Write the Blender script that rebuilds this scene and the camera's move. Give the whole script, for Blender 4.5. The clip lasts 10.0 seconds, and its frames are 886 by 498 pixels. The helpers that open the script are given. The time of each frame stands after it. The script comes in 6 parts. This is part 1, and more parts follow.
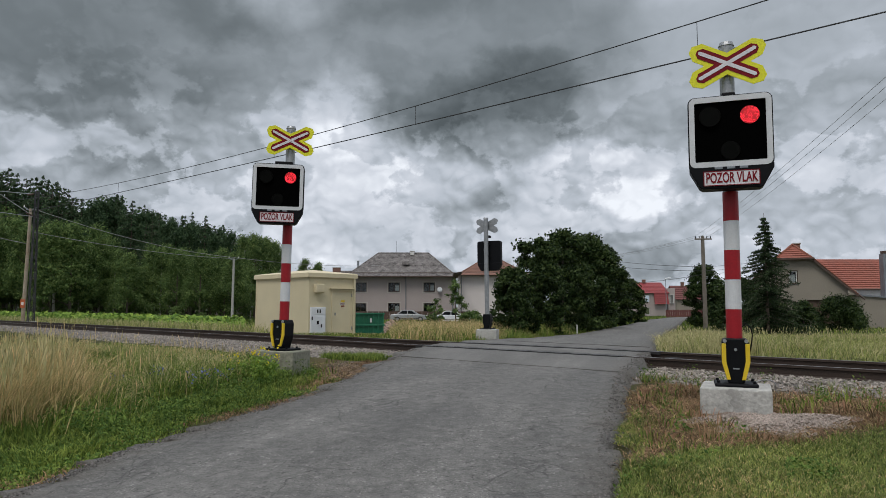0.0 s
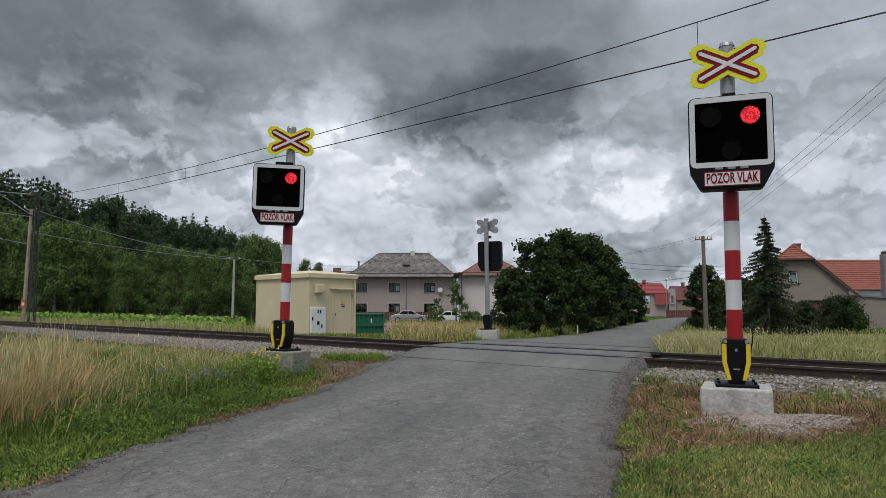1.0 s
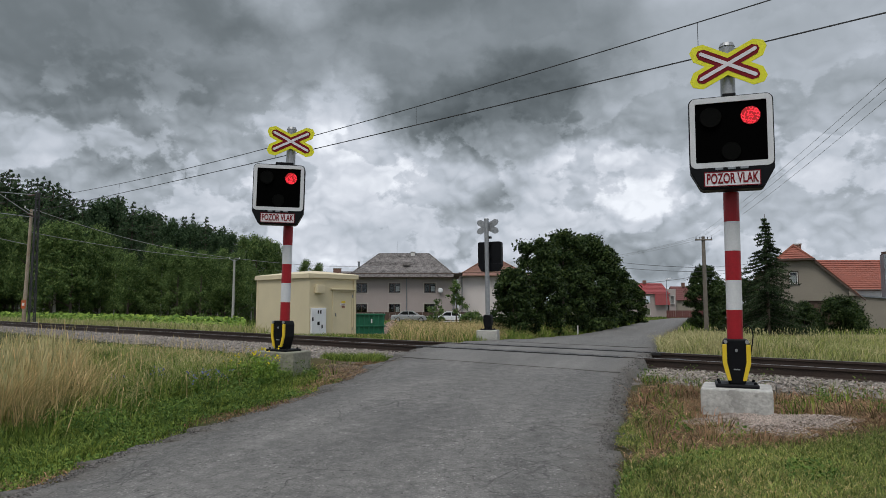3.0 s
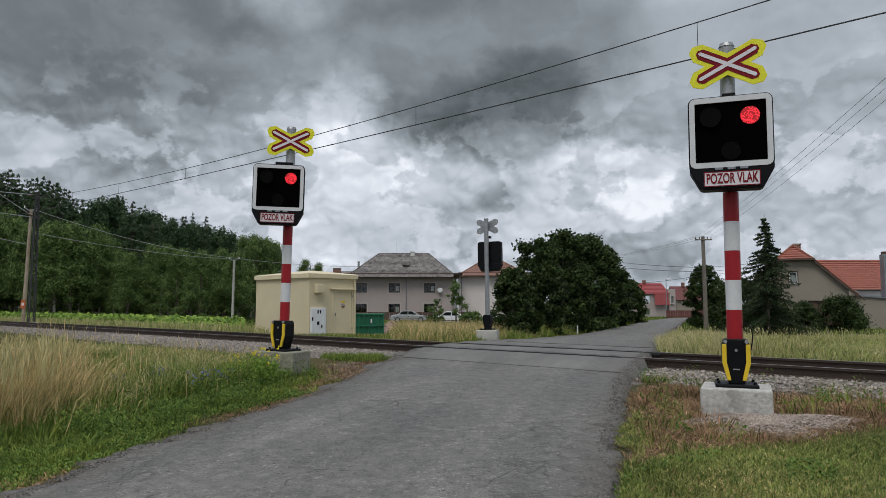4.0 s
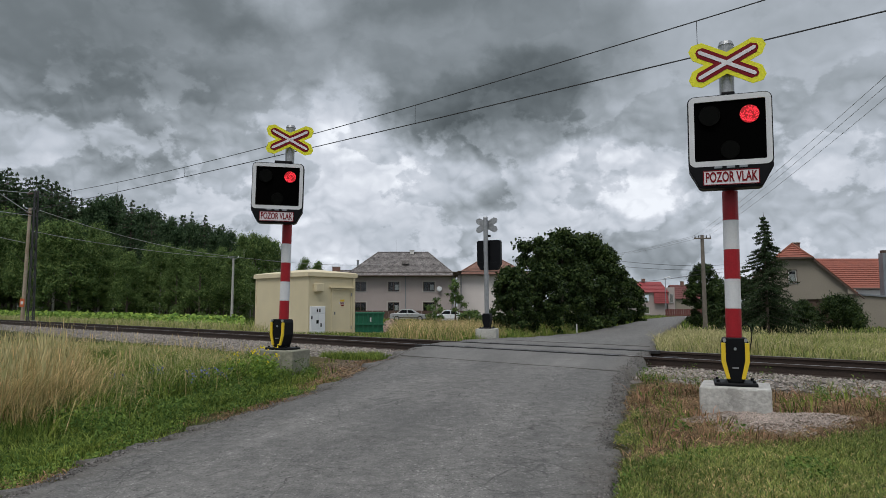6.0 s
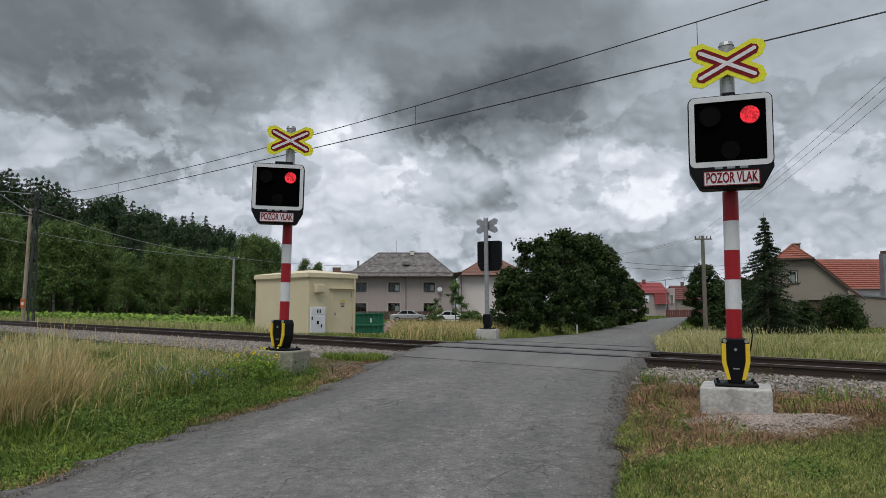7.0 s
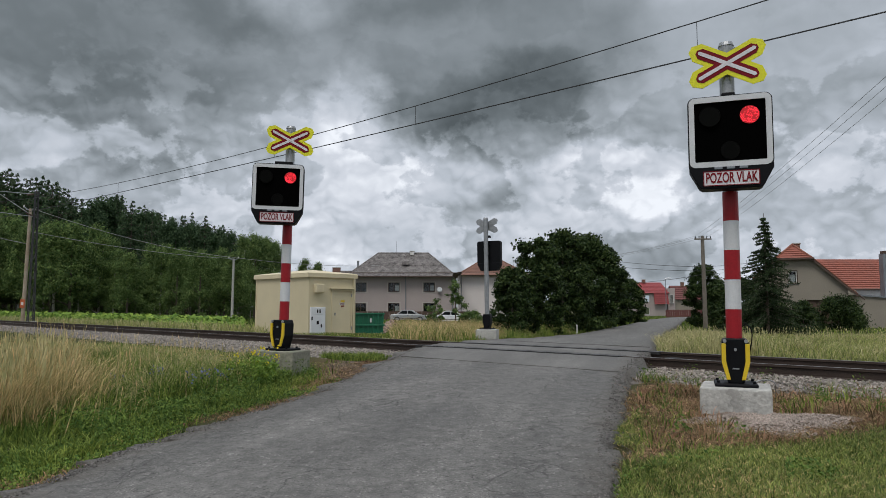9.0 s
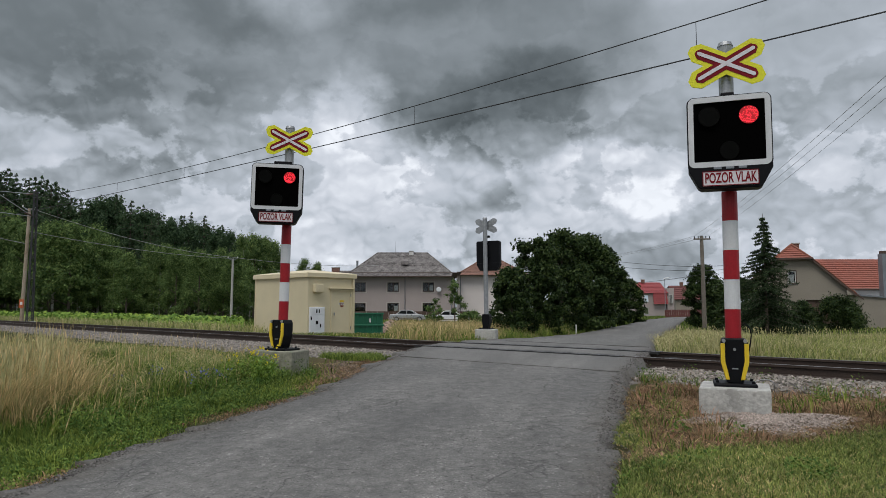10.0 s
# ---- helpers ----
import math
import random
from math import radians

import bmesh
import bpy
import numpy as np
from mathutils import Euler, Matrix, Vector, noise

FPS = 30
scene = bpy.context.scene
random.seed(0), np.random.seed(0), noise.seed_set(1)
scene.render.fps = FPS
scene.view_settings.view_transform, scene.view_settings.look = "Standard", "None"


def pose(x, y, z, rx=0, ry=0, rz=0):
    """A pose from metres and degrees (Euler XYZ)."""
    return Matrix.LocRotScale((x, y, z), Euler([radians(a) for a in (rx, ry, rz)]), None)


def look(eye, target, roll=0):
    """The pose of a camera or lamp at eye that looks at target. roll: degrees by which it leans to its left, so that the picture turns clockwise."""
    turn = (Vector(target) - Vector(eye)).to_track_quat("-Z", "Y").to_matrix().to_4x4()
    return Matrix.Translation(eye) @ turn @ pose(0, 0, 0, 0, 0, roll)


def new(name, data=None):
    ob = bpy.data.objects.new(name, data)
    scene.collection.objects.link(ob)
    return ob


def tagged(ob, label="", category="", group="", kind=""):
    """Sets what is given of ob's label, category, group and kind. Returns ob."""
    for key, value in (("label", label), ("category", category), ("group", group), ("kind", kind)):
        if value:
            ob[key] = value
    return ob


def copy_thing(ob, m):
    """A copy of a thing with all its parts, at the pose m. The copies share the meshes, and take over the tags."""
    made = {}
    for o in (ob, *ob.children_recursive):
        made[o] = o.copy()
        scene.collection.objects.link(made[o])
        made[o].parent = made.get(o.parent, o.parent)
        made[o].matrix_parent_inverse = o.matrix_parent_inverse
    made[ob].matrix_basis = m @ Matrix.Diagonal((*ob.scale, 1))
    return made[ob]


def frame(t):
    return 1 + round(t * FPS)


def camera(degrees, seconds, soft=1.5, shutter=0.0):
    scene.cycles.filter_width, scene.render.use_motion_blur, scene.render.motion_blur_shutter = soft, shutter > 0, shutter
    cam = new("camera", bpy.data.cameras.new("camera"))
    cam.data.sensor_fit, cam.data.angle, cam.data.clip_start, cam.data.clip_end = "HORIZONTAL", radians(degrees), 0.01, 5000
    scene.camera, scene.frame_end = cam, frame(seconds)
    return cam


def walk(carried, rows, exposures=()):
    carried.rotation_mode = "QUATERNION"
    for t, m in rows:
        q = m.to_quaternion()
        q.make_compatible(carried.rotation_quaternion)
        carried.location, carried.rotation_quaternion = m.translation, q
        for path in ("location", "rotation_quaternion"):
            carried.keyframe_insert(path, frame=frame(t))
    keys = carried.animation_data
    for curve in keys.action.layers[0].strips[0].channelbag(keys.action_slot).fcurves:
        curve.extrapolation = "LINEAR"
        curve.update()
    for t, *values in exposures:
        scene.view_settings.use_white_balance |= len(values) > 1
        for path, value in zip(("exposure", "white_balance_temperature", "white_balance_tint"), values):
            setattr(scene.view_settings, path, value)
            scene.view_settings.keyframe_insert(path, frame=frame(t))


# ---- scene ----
cam = camera(66.0, 10.0, soft=0.75)
EYE = (0.0, 0.0, 0.85)


def aim(dx=0.0, dy=0.0):
    """Camera turned by small hand tremor, given in thousandths of a radian."""
    return pose(*EYE, 90 + 4.83 + math.degrees(dy / 1000), 0, math.degrees(dx / 1000))


walk(cam, [(0.0, aim()), (0.5, aim(0, 0)), (1.0, aim(.6, .6)), (1.5, aim(1.0, 1.1)), (2.5, aim(1.0, 1.1)), (4.0, aim(.5, .9)), (4.5, aim(.3, .5)),
           (5.0, aim(-.4, 0)), (5.5, aim(-.7, -1.5)), (7.0, aim(0, 0)), (8.0, aim(-.1, 0)), (9.0, aim(-.2, 0)), (9.5, aim(-1.3, -1.5)),
           (10.0, aim(-1.3, -.1))], exposures=[(0.0, 0.3), (10.0, 0.3)])


# ---- world, sun ----
SUN_EL, SUN_ROT = radians(58), radians(200)
world = bpy.data.worlds.new("overcast_sky")
scene.world = world
world.use_nodes = True
wn = world.node_tree.nodes
wl = world.node_tree.links
bg = wn["Background"]
sky = wn.new("ShaderNodeTexSky")
sky.sky_type = "NISHITA"
sky.sun_disc = False
sky.sun_elevation, sky.sun_rotation = SUN_EL, SUN_ROT
grey = wn.new("ShaderNodeMix")
grey.data_type = "RGBA"
grey.inputs[0].default_value = 0.75
wl.new(sky.outputs[0], grey.inputs[6])
grey.inputs[7].default_value = (7.6, 7.9, 8.4, 1)
wl.new(grey.outputs[2], bg.inputs[0])
bg.inputs[1].default_value = 0.13
sun_data = bpy.data.lights.new("sun", "SUN")
sun_data.energy, sun_data.angle, sun_data.color = 1.1, radians(25), (1.0, 0.96, 0.9)
sun = new("sun", sun_data)
sun.matrix_world = look((0, 0, 60), (0 - 60 * math.sin(SUN_ROT) / math.tan(SUN_EL), 0 - 60 * math.cos(SUN_ROT) / math.tan(SUN_EL), 0))


# ---- materials ----
def nodes_of(m):
    return m.node_tree.nodes, m.node_tree.links


def surface(name, colour, rough=0.7, metal=0.0, vary=0.25, scale=3.0, fine=40.0, bump=0.2, island=0.0, hue=None, spec=0.5):
    """A two-scale noise material: broad stains, fine grain and relief, optional change from piece to piece."""
    m = bpy.data.materials.new(name)
    m.use_nodes = True
    n, l = nodes_of(m)
    b = n["Principled BSDF"]
    tc = n.new("ShaderNodeTexCoord")
    a, c = n.new("ShaderNodeTexNoise"), n.new("ShaderNodeTexNoise")
    a.inputs["Scale"].default_value, c.inputs["Scale"].default_value = scale, fine
    a.inputs["Detail"].default_value, c.inputs["Detail"].default_value = 5, 4
    for q in (a, c):
        l.new(tc.outputs["Object"], q.inputs["Vector"])
    add = n.new("ShaderNodeMath")
    add.operation = "ADD"
    l.new(a.outputs[0], add.inputs[0])
    l.new(c.outputs[0], add.inputs[1])
    ramp = n.new("ShaderNodeMapRange")
    l.new(add.outputs[0], ramp.inputs[0])
    ramp.inputs[1].default_value, ramp.inputs[2].default_value = 0.65, 1.35
    other = hue or tuple(v * (1 - vary) for v in colour)
    mix = n.new("ShaderNodeMix")
    mix.data_type = "RGBA"
    l.new(ramp.outputs[0], mix.inputs[0])
    mix.inputs[6].default_value = (*other, 1)
    mix.inputs[7].default_value = (*[min(1, v * (1 + vary * 0.5)) for v in colour], 1)
    out = mix.outputs[2]
    if island:
        geo = n.new("ShaderNodeNewGeometry")
        hsv = n.new("ShaderNodeHueSaturation")
        mr = n.new("ShaderNodeMapRange")
        l.new(geo.outputs["Random Per Island"], mr.inputs[0])
        mr.inputs[3].default_value, mr.inputs[4].default_value = 1 - island, 1 + island
        l.new(mr.outputs[0], hsv.inputs["Value"])
        mh = n.new("ShaderNodeMapRange")
        l.new(geo.outputs["Random Per Island"], mh.inputs[0])
        mh.inputs[3].default_value, mh.inputs[4].default_value = 0.5 + island * 0.05, 0.5 - island * 0.05
        l.new(mh.outputs[0], hsv.inputs["Hue"])
        l.new(out, hsv.inputs["Color"])
        out = hsv.outputs[0]
    l.new(out, b.inputs["Base Color"])
    b.inputs["Metallic"].default_value = metal
    b.inputs["Specular IOR Level"].default_value = spec
    rr = n.new("ShaderNodeMapRange")
    l.new(a.outputs[0], rr.inputs[0])
    rr.inputs[3].default_value, rr.inputs[4].default_value = max(0.02, rough - 0.12), min(1, rough + 0.12)
    l.new(rr.outputs[0], b.inputs["Roughness"])
    if bump:
        bp = n.new("ShaderNodeBump")
        bp.inputs["Strength"].default_value, bp.inputs["Distance"].default_value = bump, 0.02
        l.new(c.outputs[0], bp.inputs["Height"])
        l.new(bp.outputs[0], b.inputs["Normal"])
    return m


def foliage(name, light, dark, rough=0.6, island=0.35, through_light=0.25):
    """Leaf or blade: diffuse, a little gloss and light passing through, each piece its own tone."""
    m = surface(name, light, rough, 0, 0.3, 0.6, 9.0, 0.0, island, dark, 0.10)
    n, l = nodes_of(m)
    b = n["Principled BSDF"]
    col = b.inputs["Base Color"].links[0].from_socket
    tr = n.new("ShaderNodeBsdfTranslucent")
    l.new(col, tr.inputs[0])
    mx = n.new("ShaderNodeMixShader")
    mx.inputs[0].default_value = through_light
    l.new(b.outputs[0], mx.inputs[1])
    l.new(tr.outputs[0], mx.inputs[2])
    l.new(mx.outputs[0], n["Material Output"].inputs[0])
    return m


def glow(name, colour, strength):
    m = bpy.data.materials.new(name)
    m.use_nodes = True
    n, l = nodes_of(m)
    b = n["Principled BSDF"]
    b.inputs["Base Color"].default_value = (*colour, 1)
    b.inputs["Emission Color"].default_value = (*colour, 1)
    b.inputs["Emission Strength"].default_value = strength
    return m


def asphalt_material():
    """Worn asphalt: bare stone chips, lost stones, polished wheel tracks, crazed edges and a smoother stretch at the rails."""
    m = surface("asphalt", (0.155, 0.149, 0.138), 0.74, 0, 0.42, 0.8, 48.0, 0.7, 0, None, 0.5)
    n, l = nodes_of(m)
    b = n["Principled BSDF"]
    tc = n.new("ShaderNodeTexCoord")
    place = tc.outputs["Object"]
    col = b.inputs["Base Color"].links[0].from_socket

    def fit(v, a, b2, c, d):
        q = n.new("ShaderNodeMapRange")
        l.new(v, q.inputs[0])
        for k, w in enumerate((a, b2, c, d)):
            q.inputs[k + 1].default_value = w
        return q.outputs[0]

    def num(op, x, y):
        q = n.new("ShaderNodeMath")
        q.operation = op
        for k, v in ((0, x), (1, y)):
            if isinstance(v, (int, float)):
                q.inputs[k].default_value = v
            else:
                l.new(v, q.inputs[k])
        return q.outputs[0]

    def blend(fac, base, colour):
        q = n.new("ShaderNodeMix")
        q.data_type = "RGBA"
        l.new(fac, q.inputs[0])
        l.new(base, q.inputs[6])
        q.inputs[7].default_value = (*colour, 1)
        return q.outputs[2]

    def grain(where, scale, detail, rough=0.5):
        t = n.new("ShaderNodeTexNoise")
        t.inputs["Scale"].default_value, t.inputs["Detail"].default_value, t.inputs["Roughness"].default_value = scale, detail, rough
        l.new(where, t.inputs["Vector"])
        return t

    def attr(key):
        a = n.new("ShaderNodeAttribute")
        a.attribute_name = key
        return a.outputs["Fac"]

    across, fresh = attr("across"), attr("fresh")
    worn = num("SUBTRACT", 1.0, num("MULTIPLY", fresh, 0.75))
    patch = grain(place, 1.6, 6, 0.6)
    for scale, size, light, dark in ((17, 0.30, (0.27, 0.26, 0.24), (0.045, 0.042, 0.038)), (70, 0.34, (0.30, 0.29, 0.27), (0.035, 0.033, 0.03)), (36, 0.30, (0.31, 0.295, 0.275), (0.03, 0.028, 0.026))):
        vor = n.new("ShaderNodeTexVoronoi")
        vor.inputs["Scale"].default_value = scale
        l.new(place, vor.inputs["Vector"])
        sep = n.new("ShaderNodeSeparateColor")
        l.new(vor.outputs["Color"], sep.inputs[0])
        body = num("MULTIPLY", fit(vor.outputs["Distance"], size * 0.7, size, 1, 0), worn)
        body = num("MULTIPLY", body, fit(patch.outputs[0], 0.32, 0.62, 0.35, 1))
        col = blend(num("MULTIPLY", body, fit(sep.outputs[0], 0.48, 0.70, 0, 1)), col, light)
        col = blend(num("MULTIPLY", body, fit(sep.outputs[1], 0.50, 0.75, 0, 1)), col, dark)
    # streaks worn along the lane and the two polished wheel tracks
    lane = n.new("ShaderNodeCombineXYZ")
    l.new(num("MULTIPLY", across, 9.0), lane.inputs[0])
    l.new(num("MULTIPLY", attr("along"), 0.22), lane.inputs[1])
    streak = grain(lane.outputs[0], 1.0, 5, 0.6)
    wheel = fit(num("ABSOLUTE", num("SUBTRACT", num("ABSOLUTE", num("SUBTRACT", across, 0.5), 0), 0.23), 0), 0.02, 0.16, 1.07, 0.95)
    mottle = grain(place, 8.0, 8, 0.72)
    tone = num("MULTIPLY", fit(streak.outputs[0], 0.3, 0.7, 0.82, 1.14), wheel)
    tone = num("MULTIPLY", tone, num("ADD", num("MULTIPLY", fit(mottle.outputs[0], 0.35, 0.65, -0.36, 0.22), worn), 1.0))
    sc = n.new("ShaderNodeVectorMath")
    sc.operation = "SCALE"
    l.new(col, sc.inputs[0])
    l.new(tone, sc.inputs["Scale"])
    col = sc.outputs[0]
    # cracks with a wandering course: few and long in the lane, crazed near its edges
    warp = grain(place, 1.7, 6)
    mp = n.new("ShaderNodeVectorMath")
    mp.operation = "MULTIPLY_ADD"
    l.new(warp.outputs["Color"], mp.inputs[0])
    mp.inputs[1].default_value = (0.5, 0.5, 0)
    l.new(place, mp.inputs[2])
    edge = fit(num("ABSOLUTE", num("SUBTRACT", across, 0.5), 0), 0.20, 0.42, 0, 1)
    for scale, width, gate in ((1.3, 0.012, fit(warp.outputs[0], 0.52, 0.60, 0, 1)), (5.0, 0.045, num("MULTIPLY", edge, fit(patch.outputs[0], 0.38, 0.54, 0, 0.9)))):
        vc = n.new("ShaderNodeTexVoronoi")
        vc.feature = "DISTANCE_TO_EDGE"
        vc.inputs["Scale"].default_value = scale
        l.new(mp.outputs[0], vc.inputs["Vector"])
        crack = num("MULTIPLY", num("MULTIPLY", fit(vc.outputs["Distance"], width * 0.25, width, 0.85, 0), gate), worn)
        col = blend(crack, col, (0.035, 0.033, 0.03))
    # soil trodden on to the edges
    soil = num("MULTIPLY", fit(num("ABSOLUTE", num("SUBTRACT", across, 0.5), 0), 0.40, 0.5, 0, 0.7), fit(patch.outputs[0], 0.40, 0.6, 0.2, 1))
    col = blend(soil, col, (0.085, 0.072, 0.055))
    l.new(col, b.inputs["Base Color"])
    return m


def ground_material():
    """Soil with grass growth; the attribute 'dry' marks withered mown hay, 'stone' the gravel spill."""
    m = surface("soil", (0.055, 0.066, 0.02), 0.95, 0, 0.4, 0.7, 22.0, 0.6, 0, (0.045, 0.04, 0.022), 0.1)
    n, l = nodes_of(m)
    b = n["Principled BSDF"]
    col = b.inputs["Base Color"].links[0].from_socket
    tc = n.new("ShaderNodeTexCoord")
    for key, c1, c2, sc in (("dry", (0.15, 0.095, 0.05), (0.055, 0.036, 0.022), 16), ("stone", (0.36, 0.29, 0.25), (0.13, 0.105, 0.09), 45)):
        at = n.new("ShaderNodeAttribute")
        at.attribute_name = key
        ns = n.new("ShaderNodeTexNoise")
        ns.inputs["Scale"].default_value = sc
        ns.inputs["Detail"].default_value = 5
        l.new(tc.outputs["Object"], ns.inputs["Vector"])
        mr = n.new("ShaderNodeMapRange")
        l.new(ns.outputs[0], mr.inputs[0])
        mr.inputs[1].default_value, mr.inputs[2].default_value = 0.35, 0.65
        mc = n.new("ShaderNodeMix")
        mc.data_type = "RGBA"
        l.new(mr.outputs[0], mc.inputs[0])
        mc.inputs[6].default_value, mc.inputs[7].default_value = (*c2, 1), (*c1, 1)
        mm = n.new("ShaderNodeMix")
        mm.data_type = "RGBA"
        l.new(at.outputs["Fac"], mm.inputs[0])
        l.new(col, mm.inputs[6])
        l.new(mc.outputs[2], mm.inputs[7])
        col = mm.outputs[2]
    l.new(col, b.inputs["Base Color"])
    return m


def cloud_material():
    """Heavy summer cloud: broad dark masses with soft rims, heaped cloud with lit tops low down."""
    m = bpy.data.materials.new("cloud")
    m.use_nodes = True
    n, l = nodes_of(m)
    n.remove(n["Principled BSDF"])
    tc = n.new("ShaderNodeTexCoord")

    def vec(op, x, y=None, z=None):
        q = n.new("ShaderNodeVectorMath")
        q.operation = op
        for k, v in enumerate((x, y, z)):
            if v is None:
                continue
            if isinstance(v, (tuple, Vector)):
                q.inputs[k].default_value = v
            else:
                l.new(v, q.inputs[k])
        return q

    def num(op, x, y, z=None):
        q = n.new("ShaderNodeMath")
        q.operation = op
        for k, v in enumerate((x, y, z)):
            if v is None:
                continue
            if isinstance(v, (int, float)):
                q.inputs[k].default_value = v
            else:
                l.new(v, q.inputs[k])
        return q.outputs[0]

    def ease(v, a, b, c, d):
        q = n.new("ShaderNodeMapRange")
        q.interpolation_type = "SMOOTHSTEP"
        l.new(v, q.inputs[0])
        for k, w in enumerate((a, b, c, d)):
            q.inputs[k + 1].default_value = w
        return q.outputs[0]

    def cloud_noise(where, scale, stretch, detail, rough, warp=0.0):
        t = n.new("ShaderNodeTexNoise")
        for key, w in (("Scale", scale), ("Detail", detail), ("Roughness", rough), ("Distortion", warp)):
            t.inputs[key].default_value = w
        l.new(vec("MULTIPLY", where, (1, 1, stretch)).outputs[0], t.inputs["Vector"])
        return t

    way = vec("NORMALIZE", tc.outputs["Object"]).outputs[0]
    sep = n.new("ShaderNodeSeparateXYZ")
    l.new(way, sep.inputs[0])
    up = sep.outputs[2]
    drift = cloud_noise(way, 5.5, 1.2, 7, 0.55)
    bent = vec("MULTIPLY_ADD", drift.outputs["Color"], (0.20, 0.1, 0.16), vec("SUBTRACT", way, (0.10, 0.05, 0.08)).outputs[0]).outputs[0]
    veil = cloud_noise(way, 3.6, 1.5, 5, 0.5)
    v = num("MULTIPLY_ADD", num("SUBTRACT", veil.outputs[0], 0.5), 0.22, ease(up, 0.12, 0.40, 0.64, 0.58))

    def billow(where):
        """Rounded heads with narrow creases between them, at four sizes."""
        total = 0.0
        for scale, weight in ((7.0, 0.50), (15.0, 0.30), (34.0, 0.20)):
            t = cloud_noise(where, scale, 1.35, 1, 0.4)
            total = num("MULTIPLY_ADD", num("ABSOLUTE", num("SUBTRACT", t.outputs[0], 0.5), 0), 5.0 * weight, total)
        return total

    # heaped cloud low down, lit from above
    ruffle = cloud_noise(way, 16.0, 1.2, 5, 0.55)
    curled = vec("MULTIPLY_ADD", ruffle.outputs["Color"], (0.045, 0.045, 0.035), vec("SUBTRACT", way, (0.022, 0.022, 0.017)).outputs[0]).outputs[0]
    heads = billow(curled)
    lit = num("SUBTRACT", heads, billow(vec("ADD", curled, (0.004, 0, 0.009)).outputs[0]))
    cover = cloud_noise(way, 8.5, 1.3, 10, 0.56)
    low = ease(up, 0.20, 0.36, 1.0, 0.14)
    v = num("ADD", v, num("MULTIPLY", num("SUBTRACT", heads, 0.42), num("MULTIPLY", low, 0.16)))
    v = num("ADD", v, num("MULTIPLY", lit, num("MULTIPLY", low, 0.22)))
    v = num("ADD", v, num("MULTIPLY", ease(cover.outputs[0], 0.48, 0.525, -0.085, 0.085), low))
    fold = cloud_noise(way, 7.0, 1.5, 8, 0.52, 0.3)
    v = num("MULTIPLY_ADD", num("SUBTRACT", fold.outputs[0], 0.5), 0.20, v)
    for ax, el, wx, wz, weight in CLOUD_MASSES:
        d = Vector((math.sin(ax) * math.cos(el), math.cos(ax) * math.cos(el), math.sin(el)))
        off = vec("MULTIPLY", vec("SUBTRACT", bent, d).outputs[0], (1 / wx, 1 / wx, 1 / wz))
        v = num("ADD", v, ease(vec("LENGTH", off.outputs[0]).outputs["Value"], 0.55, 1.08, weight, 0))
    ramp = n.new("ShaderNodeValToRGB")
    l.new(v, ramp.inputs[0])
    els = ramp.color_ramp.elements
    els[0].position, els[0].color = 0.05, (0.066, 0.079, 0.087, 1)
    els[1].position, els[1].color = 0.96, (0.65, 0.68, 0.73, 1)
    for p, c in ((0.26, (0.122, 0.142, 0.156)), (0.46, (0.235, 0.264, 0.293)), (0.64, (0.36, 0.395, 0.445)), (0.80, (0.475, 0.505, 0.56))):
        e = els.new(p)
        e.color = (*c, 1)
    em = n.new("ShaderNodeEmission")
    l.new(ramp.outputs[0], em.inputs[0])
    em.inputs[1].default_value = 1.1
    l.new(em.outputs[0], n["Material Output"].inputs[0])
    m.cycles.emission_sampling = "NONE"
    return m


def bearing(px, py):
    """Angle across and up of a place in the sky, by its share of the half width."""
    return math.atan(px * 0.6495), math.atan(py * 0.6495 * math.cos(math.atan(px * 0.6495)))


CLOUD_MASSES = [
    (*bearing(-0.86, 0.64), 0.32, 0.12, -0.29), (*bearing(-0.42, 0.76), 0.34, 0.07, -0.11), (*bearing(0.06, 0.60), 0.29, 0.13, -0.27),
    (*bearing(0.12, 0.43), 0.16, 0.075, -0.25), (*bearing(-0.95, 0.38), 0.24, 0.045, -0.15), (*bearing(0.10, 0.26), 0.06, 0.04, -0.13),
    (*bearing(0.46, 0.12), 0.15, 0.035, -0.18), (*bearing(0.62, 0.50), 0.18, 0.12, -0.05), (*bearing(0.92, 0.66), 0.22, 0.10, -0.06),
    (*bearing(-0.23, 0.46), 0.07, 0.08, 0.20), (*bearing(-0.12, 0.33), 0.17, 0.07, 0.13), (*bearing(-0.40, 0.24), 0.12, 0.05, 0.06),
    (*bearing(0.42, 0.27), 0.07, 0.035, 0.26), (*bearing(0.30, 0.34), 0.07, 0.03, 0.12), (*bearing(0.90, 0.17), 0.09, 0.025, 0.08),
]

M_ASPHALT = asphalt_material()
M_GROUND = ground_material()
M_CLOUD = cloud_material()
M_GRASS = foliage("green_grass", (0.205, 0.280, 0.06), (0.072, 0.118, 0.024), 0.6, 0.65)
M_STRAW = foliage("dry_grass", (0.62, 0.51, 0.25), (0.26, 0.21, 0.085), 0.7, 0.65)
M_HAY = foliage("withered_hay", (0.36, 0.245, 0.135), (0.085, 0.055, 0.030), 0.8, 0.7, 0.1)
M_MEADOW = foliage("meadow_grass", (0.36, 0.39, 0.13), (0.15, 0.19, 0.055), 0.65, 0.5)
M_LAWN = foliage("mown_grass", (0.26, 0.315, 0.09), (0.095, 0.135, 0.036), 0.65, 0.6)
M_WEED = foliage("weed_leaves", (0.135, 0.215, 0.045), (0.050, 0.095, 0.022), 0.6, 0.55)
